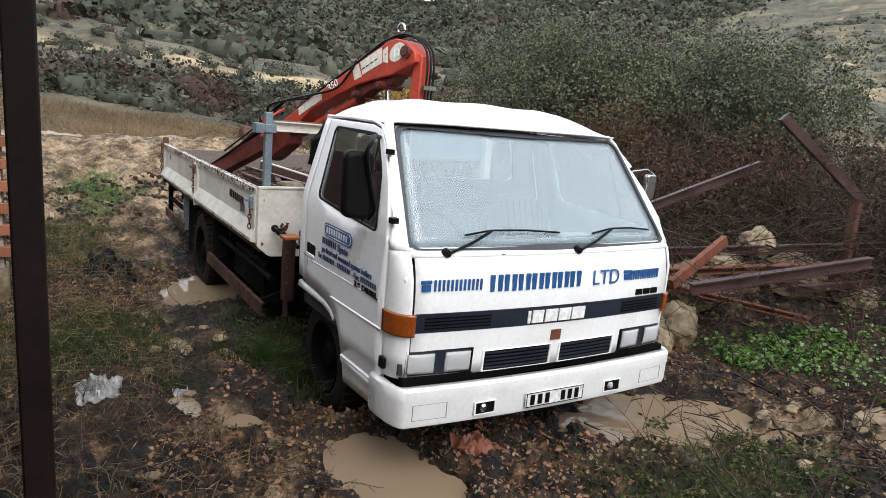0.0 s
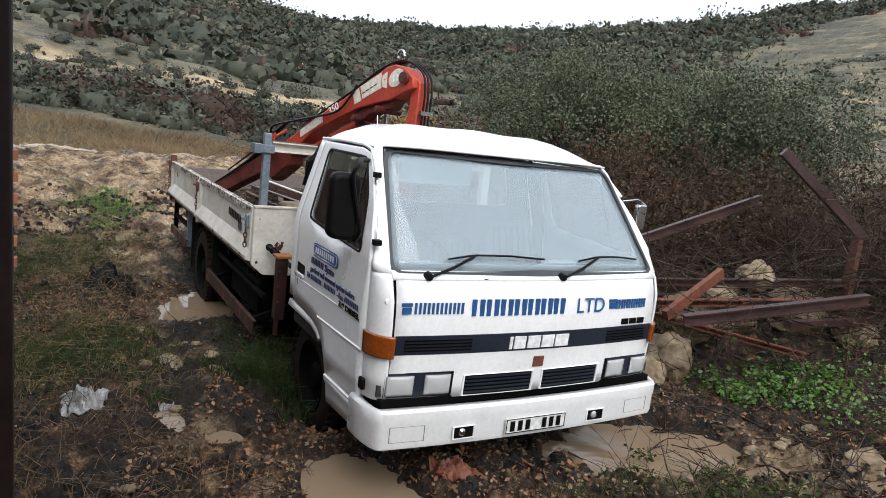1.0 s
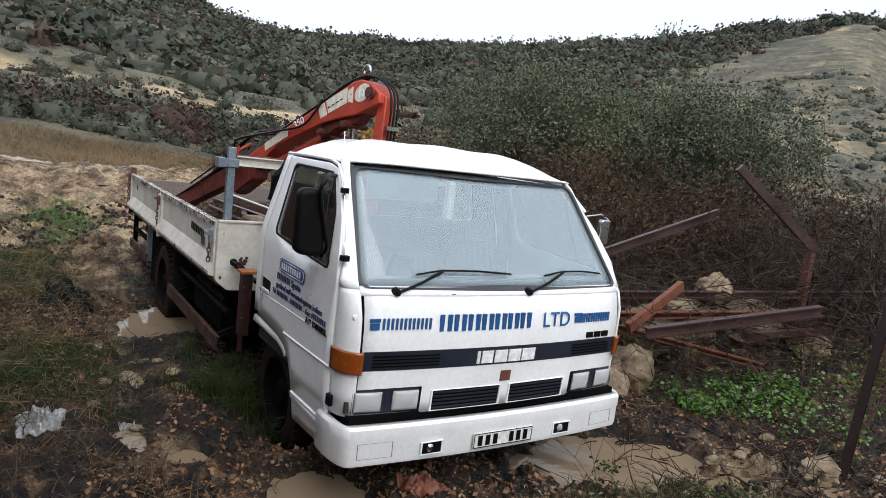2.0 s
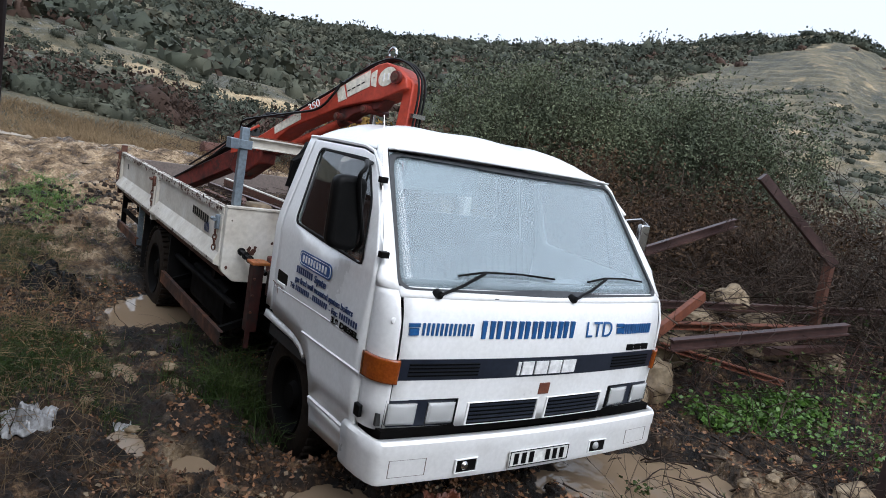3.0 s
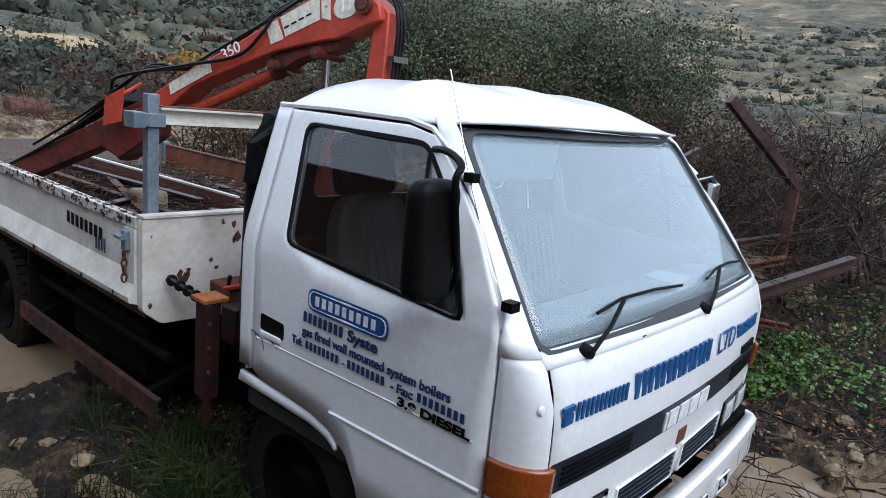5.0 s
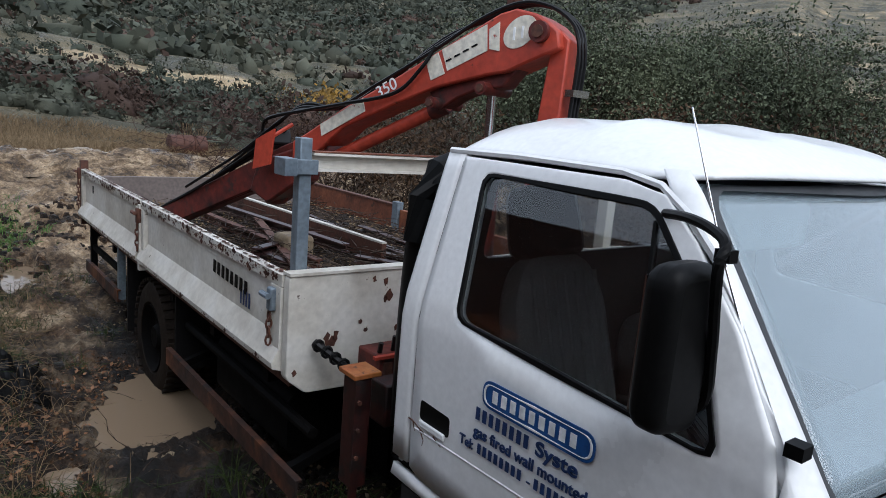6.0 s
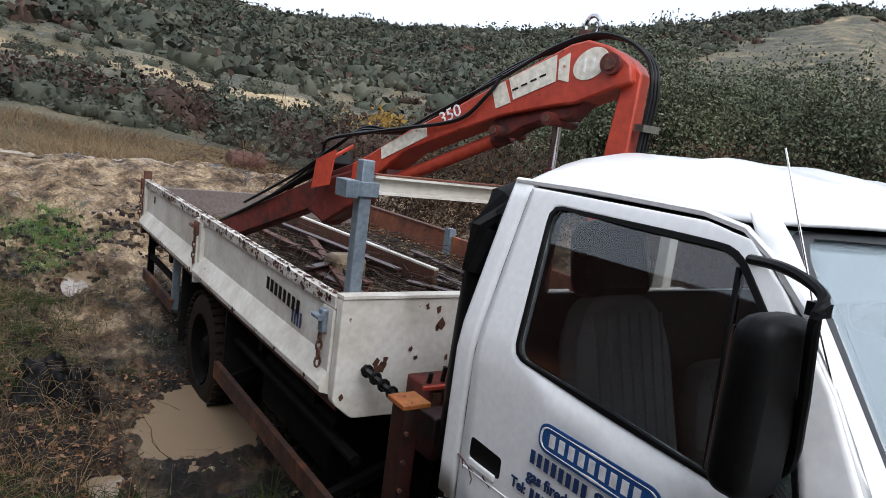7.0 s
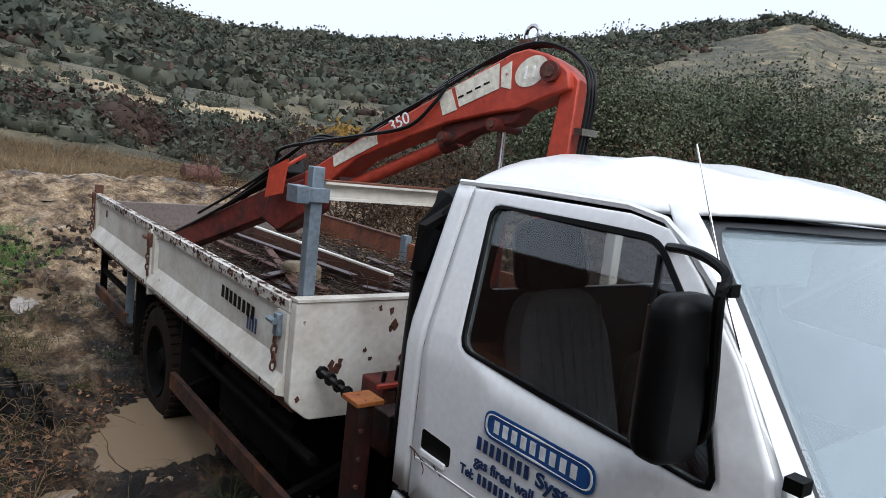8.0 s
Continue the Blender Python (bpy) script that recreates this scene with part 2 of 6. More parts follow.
def ground_material():
    """Mud, pale clay, turf and stony hillside, mixed by the ground's own zones and by noise."""
    m = bpy.data.materials.new("wet_mud_and_earth")
    m.use_nodes = True
    n, k = m.node_tree.nodes, m.node_tree.links
    b = n["Principled BSDF"]
    at = n.new("ShaderNodeTexCoord")

    def noise_of(scale, detail=6, rough=0.6):
        x = n.new("ShaderNodeTexNoise")
        x.inputs["Scale"].default_value, x.inputs["Detail"].default_value, x.inputs["Roughness"].default_value = scale, detail, rough
        k.new(at.outputs["Object"], x.inputs["Vector"])
        return x.outputs[0]

    def ramp_of(src, stops):
        r = n.new("ShaderNodeValToRGB")
        while len(r.color_ramp.elements) < len(stops):
            r.color_ramp.elements.new(0.5)
        for e, (p, c) in zip(r.color_ramp.elements, stops):
            e.position, e.color = p, (*c, 1)
        k.new(src, r.inputs[0])
        return r.outputs[0]

    def mixed(fac, a, c, mode="MIX"):
        x = n.new("ShaderNodeMix")
        x.data_type, x.blend_type = "RGBA", mode
        if isinstance(fac, float):
            x.inputs[0].default_value = fac
        else:
            k.new(fac, x.inputs[0])
        k.new(a, x.inputs[6])
        k.new(c, x.inputs[7])
        return x.outputs[2]

    def zone(name, scale, sharp=0.25):
        a = n.new("ShaderNodeAttribute")
        a.attribute_name = name
        s = n.new("ShaderNodeMath")
        s.operation = "ADD"
        k.new(a.outputs["Fac"], s.inputs[0])
        k.new(noise_of(scale), s.inputs[1])
        r = n.new("ShaderNodeMapRange")
        r.inputs[1].default_value, r.inputs[2].default_value = 1.0 - sharp / 2, 1.0 + sharp / 2
        k.new(s.outputs[0], r.inputs[0])
        return r.outputs[0]

    churned = ramp_of(noise_of(5.5, 9, 0.72), [(0.40, (0.0035, 0.0025, 0.002)), (0.50, (0.015, 0.0085, 0.0045)), (0.58, (0.070, 0.038, 0.017)), (0.68, (0.28, 0.175, 0.09))])
    # Darker mud: wet patches, and shade painted in round the truck.
    sodden_shade = ramp_of(noise_of(3.2, 8, 0.7), [(0.40, (0.003, 0.0025, 0.002)), (0.55, (0.018, 0.010, 0.005)), (0.68, (0.11, 0.062, 0.030))])
    mud = mixed(zone("sodden_shade", 1.6, 0.3), churned, sodden_shade)
    clay = ramp_of(noise_of(3.4, 9, 0.72), [(0.36, (0.022, 0.014, 0.008)), (0.45, (0.13, 0.086, 0.048)), (0.54, (0.28, 0.197, 0.117)), (0.66, (0.48, 0.37, 0.24))])
    turf = ramp_of(noise_of(6), [(0.3, (0.022, 0.022, 0.010)), (0.5, (0.045, 0.055, 0.018)), (0.7, (0.085, 0.085, 0.03))])
    hill = ramp_of(noise_of(0.12, 9, 0.7), [(0.34, (0.030, 0.032, 0.022)), (0.48, (0.065, 0.060, 0.036)), (0.60, (0.15, 0.125, 0.075)), (0.70, (0.06, 0.058, 0.032))])
    road = ramp_of(noise_of(0.7), [(0.3, (0.33, 0.28, 0.22)), (0.7, (0.48, 0.43, 0.36))])
    col = mixed(zone("clay", 1.7), mud, clay)
    col = mixed(zone("turf", 2.6), col, turf)
    col = mixed(zone("hill", 0.3), col, hill)
    col = mixed(zone("road", 0.5), col, road)
    pale = ramp_of(noise_of(0.35, 8, 0.7), [(0.35, (0.13, 0.10, 0.055)), (0.5, (0.34, 0.255, 0.145)), (0.65, (0.54, 0.42, 0.25))])
    col = mixed(zone("pale", 0.25, 0.2), col, pale)
    grain = n.new("ShaderNodeMapRange")
    grain.inputs[1].default_value, grain.inputs[2].default_value = 0.3, 0.7
    grain.inputs[3].default_value, grain.inputs[4].default_value = 0.05, 2.0
    k.new(noise_of(34, 10, 0.75), grain.inputs[0])
    col = mixed(0.75, col, grain.outputs[0], "MULTIPLY")
    k.new(col, b.inputs["Base Color"])
    wet = n.new("ShaderNodeMapRange")
    wet.inputs[1].default_value, wet.inputs[2].default_value = 0.36, 0.46
    wet.inputs[3].default_value, wet.inputs[4].default_value = 0.12, 0.95
    k.new(noise_of(3.0, 7), wet.inputs[0])
    k.new(wet.outputs[0], b.inputs["Roughness"])
    b.inputs["Specular IOR Level"].default_value = 0.5
    r = n.new("ShaderNodeBump")
    r.inputs["Strength"].default_value, r.inputs["Distance"].default_value = 1.0, 0.05
    k.new(noise_of(22, 9, 0.7), r.inputs["Height"])
    k.new(r.outputs[0], b.inputs["Normal"])
    return m


GROUND = ground_material()

# ---- building helpers ----
def part(name, bm, material, parent=None, label="", smooth=True, thick=0.0, bevel=0.0):
    """Links a bmesh, or a mesh, as one object, under a thing or a part."""
    if isinstance(bm, bmesh.types.BMesh):
        bmesh.ops.recalc_face_normals(bm, faces=bm.faces)
        me = bpy.data.meshes.new(name)
        bm.to_mesh(me)
        bm.free()
    else:
        me = bm
    me.materials.append(material)
    if smooth:
        me.shade_smooth()
        me.set_sharp_from_angle(angle=radians(35))
    ob = new(name, me)
    if parent:
        ob.parent = parent
        base = parent
        while base.parent:
            base = base.parent
        if base.type == "EMPTY" and parent is base:
            ob.matrix_parent_inverse = Matrix.Translation(-base.location)
    if thick:
        s = ob.modifiers.new("thickness", "SOLIDIFY")
        s.thickness, s.offset = thick, 0
    if bevel:
        w = ob.modifiers.new("edges", "BEVEL")
        w.width, w.segments, w.limit_method = bevel, 2, "ANGLE"
    if label:
        tagged(ob, label)
    return ob


def thing(name, at, label, category, group=""):
    e = new(name)
    e.location, e.empty_display_size = at, 0.1
    return tagged(e, label, category, group)


def box(lo, hi, bm=None, m=None):
    bm = bm or bmesh.new()
    vs = [bm.verts.new((x, y, z)) for x in (lo[0], hi[0]) for y in (lo[1], hi[1]) for z in (lo[2], hi[2])]
    for f in ((0, 1, 3, 2), (4, 6, 7, 5), (0, 4, 5, 1), (2, 3, 7, 6), (0, 2, 6, 4), (1, 5, 7, 3)):
        bm.faces.new([vs[i] for i in f])
    if m is not None:
        bmesh.ops.transform(bm, matrix=m, verts=vs)
    return bm


def frame_between(a, b):
    """A pose at a whose z axis points to b, with x kept level."""
    a, b = Vector(a), Vector(b)
    z = (b - a).normalized()
    x = z.cross(Vector((0, 0, 1)))
    x = x.normalized() if x.length > 1e-4 else Vector((1, 0, 0))
    y = z.cross(x)
    return Matrix.Translation(a) @ Matrix((x, y, z)).transposed().to_4x4(), (b - a).length


def bar(a, b, w, d, bm=None):
    m, length = frame_between(a, b)
    return box((-w / 2, -d / 2, 0), (w / 2, d / 2, length), bm, m)


def ibeam(a, b, w, h, t=0.012):
    """A rolled steel beam with two flanges and a web."""
    m, length = frame_between(a, b)
    bm = box((-w / 2, -h / 2, 0), (w / 2, -h / 2 + t, length), None, m)
    box((-w / 2, h / 2 - t, 0), (w / 2, h / 2, length), bm, m)
    box((-t / 2, -h / 2 + t, 0.001), (t / 2, h / 2 - t, length - 0.001), bm, m)
    return bm


def channel(a, b, w, h, t=0.01):
    m, length = frame_between(a, b)
    bm = box((-w / 2, -h / 2, 0), (-w / 2 + t, h / 2, length), None, m)
    box((-w / 2 + t, -h / 2, 0.001), (w / 2, -h / 2 + t, length - 0.001), bm, m)
    box((-w / 2 + t, h / 2 - t, 0.001), (w / 2, h / 2, length - 0.001), bm, m)
    return bm


def tube(points, radius, sides=8, bm=None, end=None):
    """A round rod along points; end: the radius at the last of them."""
    bm = bm or bmesh.new()
    pts = [Vector(p) for p in points]
    end = radius if end is None else end
    rings, up = [], Vector((0.31, 0.17, 0.93))
    for i, p in enumerate(pts):
        d = (pts[min(i + 1, len(pts) - 1)] - pts[max(i - 1, 0)]).normalized()
        x = d.cross(up).normalized()
        y = d.cross(x)
        r = radius + (end - radius) * i / max(1, len(pts) - 1)
        rings.append([bm.verts.new(p + r * (math.cos(6.2832 * j / sides) * x + math.sin(6.2832 * j / sides) * y)) for j in range(sides)])
    for a, b in zip(rings, rings[1:]):
        for j in range(sides):
            bm.faces.new((a[j], a[(j + 1) % sides], b[(j + 1) % sides], b[j]))
    bm.faces.new(rings[0][::-1])
    bm.faces.new(rings[-1])
    return bm


def bent(points, steps=6):
    """A smooth line through points (Catmull-Rom)."""
    p = [Vector(q) for q in points]
    p = [2 * p[0] - p[1], *p, 2 * p[-1] - p[-2]]
    out = []
    for i in range(1, len(p) - 2):
        for s in range(steps):
            t = s / steps
            out.append(0.5 * (2 * p[i] + (p[i + 1] - p[i - 1]) * t + (2 * p[i - 1] - 5 * p[i] + 4 * p[i + 1] - p[i + 2]) * t * t + (3 * p[i] - p[i - 1] - 3 * p[i + 1] + p[i + 2]) * t ** 3))
    return out + [p[-2]]


def prism(outline, m, depth, bm=None):
    """A flat outline (u, v) pushed out to both sides by half of depth, posed by m (u, v, out)."""
    bm = bm or bmesh.new()
    lo = [bm.verts.new(m @ Vector((u, v, -depth / 2))) for u, v in outline]
    hi = [bm.verts.new(m @ Vector((u, v, depth / 2))) for u, v in outline]
    bm.faces.new(lo[::-1])
    bm.faces.new(hi)
    for i in range(len(lo)):
        j = (i + 1) % len(lo)
        bm.faces.new((lo[i], lo[j], hi[j], hi[i]))
    return bm


def lathe(profile, centre, axis="x", n=40, bm=None):
    """Turns (radius, along) rows about an axis through centre."""
    bm = bm or bmesh.new()
    rings = []
    for r, s in profile:
        ring = []
        for j in range(n):
            a = 6.283185 * j / n
            c, d = r * math.cos(a), r * math.sin(a)
            ring.append(bm.verts.new(Vector(centre) + Vector({"x": (s, c, d), "y": (c, s, d), "z": (c, d, s)}[axis])))
        rings.append(ring)
    for a, b in zip(rings, rings[1:]):
        for j in range(n):
            bm.faces.new((a[j], a[(j + 1) % n], b[(j + 1) % n], b[j]))
    return bm


def sheet(fn, us, vs):
    """A surface through fn(u, v)."""
    bm = bmesh.new()
    g = [[bm.verts.new(fn(u, v)) for v in vs] for u in us]
    for i in range(len(us) - 1):
        for j in range(len(vs) - 1):
            bm.faces.new((g[i][j], g[i + 1][j], g[i + 1][j + 1], g[i][j + 1]))
    return bm


def steps(a, b, n):
    return [a + (b - a) * i / n for i in range(n + 1)]


def rounded(points, r, n=5):
    """A closed outline with its corners rounded."""
    out = []
    for i, p in enumerate(points):
        p, a, b = Vector(p), Vector(points[i - 1]), Vector(points[(i + 1) % len(points)])
        s = p + (a - p).normalized() * min(r, (a - p).length * 0.45)
        e = p + (b - p).normalized() * min(r, (b - p).length * 0.45)
        out += [tuple((1 - t) ** 2 * s + 2 * t * (1 - t) * p + t * t * e) for t in steps(0, 1, n)]
    return out


def resample(loop, n):
    """n points evenly along a closed outline."""
    p = np.array([*loop, loop[0]], float)
    d = np.r_[0, np.cumsum(np.hypot(*np.diff(p, axis=0).T))]
    at = np.linspace(0, d[-1], n, endpoint=False)
    return np.c_[np.interp(at, d, p[:, 0]), np.interp(at, d, p[:, 1])]


def band(outer, inner, place, rings=3, n=96):
    """A panel between two outlines; place(u, v) sets it in space. Rays from the inner outline's middle pair the points."""
    c = np.mean(resample(inner, n), axis=0)

    def polar(loop):
        q = resample(loop, 1600) - c
        a = np.arctan2(q[:, 1], q[:, 0])
        r = np.hypot(*q.T)
        o = np.argsort(a)
        return np.interp(angles, np.r_[a[o] - 2 * np.pi, a[o], a[o] + 2 * np.pi], np.tile(r[o], 3))

    corners = np.array([*outer, *inner], float) - c
    angles = np.sort(np.r_[np.linspace(-np.pi, np.pi, n, endpoint=False), np.arctan2(corners[:, 1], corners[:, 0])])
    angles = angles[np.r_[True, np.diff(angles) > 0.004]]
    ro, ri = polar(outer), polar(inner)
    bm = bmesh.new()
    loops = []
    for k in range(rings + 1):
        r = ri + (ro - ri) * k / rings
        loops.append([bm.verts.new(place(c[0] + r[i] * np.cos(a), c[1] + r[i] * np.sin(a))) for i, a in enumerate(angles)])
    for a, b in zip(loops, loops[1:]):
        for i in range(len(a)):
            j = (i + 1) % len(a)
            bm.faces.new((a[i], a[j], b[j], b[i]))
    return bm


def filled(loop, place):
    """A pane inside an outline, fanned from its middle."""
    bm = bmesh.new()
    c = np.mean(np.array(loop), axis=0)
    rings = [[bm.verts.new(place(*(c + (np.array(p) - c) * f))) for p in loop] for f in (1, 0.66, 0.33)]
    for a, b in zip(rings, rings[1:]):
        for i in range(len(a)):
            j = (i + 1) % len(a)
            bm.faces.new((a[i], a[j], b[j], b[i]))
    bm.faces.new(rings[-1])
    return bm


def rim(loop, place, w, out, bm=None):
    """A raised strip of width w along a closed outline, out metres proud (place takes u, v, out)."""
    bm = bm or bmesh.new()
    c = np.mean(np.array(loop), axis=0)
    q = []
    for p in loop:
        d = np.array(p) - c
        d = d / np.linalg.norm(d)
        p = np.array(p)
        q.append([bm.verts.new(place(*(p - d * w / 2), 0)), bm.verts.new(place(*(p - d * w / 3), out)), bm.verts.new(place(*(p + d * w / 3), out)), bm.verts.new(place(*(p + d * w / 2), 0))])
    for a, b in zip(q, q[1:] + q[:1]):
        for i in range(3):
            bm.faces.new((a[i], b[i], b[i + 1], a[i + 1]))
    return bm


def lettering(text, size, m, depth=0.002, width=None, bold=0.0):
    """Built-in letters as a mesh; m poses them (x along the line, y up). width: the length of the line."""
    c = bpy.data.curves.new("lettering", "FONT")
    c.body, c.size, c.extrude, c.offset = text, size, depth / 2, bold
    o = bpy.data.objects.new("lettering", c)
    scene.collection.objects.link(o)
    bpy.context.view_layer.update()
    me = bpy.data.meshes.new_from_object(o.evaluated_get(bpy.context.evaluated_depsgraph_get()))
    bpy.data.objects.remove(o)
    bpy.data.curves.remove(c)
    if width:
        xs = [v.co.x for v in me.vertices]
        me.transform(Matrix.Diagonal((width / (max(xs) - min(xs)), 1, 1, 1)))
    me.transform(m)
    return me


SIDE = Matrix(((0, 0, -1, 0), (-1, 0, 0, 0), (0, 1, 0, 0), (0, 0, 0, 1)))   # lettering on the driver's side
FRONT = Matrix(((1, 0, 0, 0), (0, 0, -1, 0), (0, 1, 0, 0), (0, 0, 0, 1)))   # lettering on the front


def bars(name, n, width, height, m, material, parent, label="", gap=0.42, depth=0.002):
    """A word or number as plain upright bars of its size, each a part."""
    w = width / n
    for i in range(n):
        part(name, box((i * w, 0, -depth / 2), (i * w + w * (1 - gap), height, depth / 2), None, m), material, parent, label, smooth=False)


def quads(centres, along, across, name):
    """Many small four-cornered blades in one mesh: centre, half length and half width vectors."""
    c, a, b = (np.asarray(x, float) for x in (centres, along, across))
    v = np.stack([c - a, c + b, c + a, c - b], 1).reshape(-1, 3)
    me = bpy.data.meshes.new(name)
    count = len(c)
    me.vertices.add(4 * count)
    me.vertices.foreach_set("co", v.ravel())
    me.loops.add(4 * count)
    me.loops.foreach_set("vertex_index", np.arange(4 * count))
    me.polygons.add(count)
    me.polygons.foreach_set("loop_start", np.arange(0, 4 * count, 4))
    me.update(calc_edges=True)
    return me


rng = np.random.default_rng(7)


def unit(n, r=rng):
    v = r.normal(size=(n, 3))
    return v / np.linalg.norm(v, axis=1)[:, None]


def leaves(centres, size, name, flat=0.0, r=rng, slim=0.5):
    """Leaves turned at random about the given places."""
    n = len(centres)
    a = unit(n, r)
    a[:, 2] *= 1 - flat
    b = np.cross(a, unit(n, r))
    b[:, 2] *= 1 - flat
    b /= np.linalg.norm(b, axis=1)[:, None] + 1e-9
    s = size * r.uniform(0.5, 1.4, (n, 1))
    return quads(centres, a * s, b * s * slim, name)


def rods(a, b, r, name, seed=1):
    """Many thin three-sided rods from a to b in one mesh, drawn to a point."""
    a, b = np.asarray(a, float), np.asarray(b, float)
    n = len(a)
    d = b - a
    d /= np.linalg.norm(d, axis=1)[:, None] + 1e-9
    x = np.cross(d, unit(n, np.random.default_rng(seed)))
    x /= np.linalg.norm(x, axis=1)[:, None] + 1e-9
    y = np.cross(d, x)
    r = np.broadcast_to(np.asarray(r, float).reshape(-1, 1), (n, 1))
    ring = [np.cos(t) * x + np.sin(t) * y for t in (0, 2.094, 4.189)]
    v = np.stack([a + q * r for q in ring] + [b + q * r * 0.5 for q in ring], 1).reshape(-1, 3)
    base = np.arange(n)[:, None, None] * 6
    f = (base + np.array([[0, 1, 4, 3], [1, 2, 5, 4], [2, 0, 3, 5]])).reshape(-1)
    me = bpy.data.meshes.new(name)
    me.vertices.add(6 * n)
    me.vertices.foreach_set("co", v.ravel())
    me.loops.add(12 * n)
    me.loops.foreach_set("vertex_index", f)
    me.polygons.add(3 * n)
    me.polygons.foreach_set("loop_start", np.arange(0, 12 * n, 4))
    me.update(calc_edges=True)
    return me

# ---- the ground: one sheet from the truck to the skyline ----
def lattice(ix, iy, seed):
    h = (ix.astype(np.int64) * 374761393 + iy.astype(np.int64) * 668265263 + seed * 1442695041) & 0xFFFFFFFF
    h = ((h ^ (h >> 13)) * 1274126177) & 0xFFFFFFFF
    return ((h ^ (h >> 16)) & 0xFFFF) / 65535.0


def grain(x, y, seed=0):
    ix, iy = np.floor(x), np.floor(y)
    fx, fy = x - ix, y - iy
    fx, fy = fx * fx * (3 - 2 * fx), fy * fy * (3 - 2 * fy)
    a, b, c, d = (lattice(ix + i, iy + j, seed) for i, j in ((0, 0), (1, 0), (0, 1), (1, 1)))
    return (a + (b - a) * fx) * (1 - fy) + (c + (d - c) * fx) * fy


def layered(x, y, scale, octaves=4, seed=0, gain=0.5):
    """Noise about 0, from about -0.5 to 0.5."""
    out, amp, total = 0, 1.0, 0
    for o in range(octaves):
        out = out + amp * (grain(x * scale * 2 ** o + 17.3 * o, y * scale * 2 ** o - 9.1 * o, seed + o) - 0.5)
        total += amp
        amp *= gain
    return out / total


def ease(x, a, b):
    t = np.clip((x - a) / (b - a), 0, 1)
    return t * t * (3 - 2 * t)


WATERLINE = 0.245
PUDDLES = [  # x, y, half widths, turn
    (-0.92, 0.0, 0.27, 0.5, 0.0), (1.08, -0.02, 0.72, 0.36, -0.35), (1.72, -0.55, 0.42, 0.13, -0.4), (-1.15, 3.72, 0.34, 0.52, -0.2),
    (-1.73, 1.22, 0.08, 0.14, 0.1), (-1.28, 1.95, 0.09, 0.22, 0.2), (-1.48, 0.84, 0.11, 0.15, 0.3), (-1.58, 2.26, 0.07, 0.17, 0.0), (-1.85, 5.6, 0.06, 0.4, 0.2), (-1.5, 6.7, 0.12, 0.5, -0.15), (-1.85, 8.9, 0.16, 0.5, 0.1), (-0.9, 10.9, 0.55, 0.22, 0.1), (-2.1, 12.6, 0.7, 0.2, 0.0), (2.15, -0.85, 0.3, 0.10, -0.2),
    (-1.75, 3.1, 0.10, 0.2, 0.0), (0.3, 1.4, 0.7, 0.8, 0.0),
]
EYE_XY = (-2.35, -2.0)
SKYLINE = ([-180, -60, -8, 5, 12, 15, 20, 26, 33, 40, 47, 54, 61, 63, 65, 70, 80, 120, 180], [7, 8, 11.6, 10.4, 8.8, 8.0, 7.8, 8.0, 8.5, 9.3, 10.1, 11.3, 12.5, 12.4, 11.4, 10.9, 10.8, 8.5, 7])
RISE = ([0, 14, 17, 20, 24, 30, 40, 46, 60, 85, 120, 170, 230, 330, 700], [0, 0, 0.03, 0.11, 0.19, 0.28, 0.39, 0.51, 0.53, 0.65, 0.79, 0.91, 1.0, 0.9, 0.55])


def water_level(y):
    """Rain stands in the hollows; the track climbs away from the yard."""
    return WATERLINE + (0.03 + 0.84 * float(ease(y, 4.2, 14.5)) if y > 5 else 0.0)


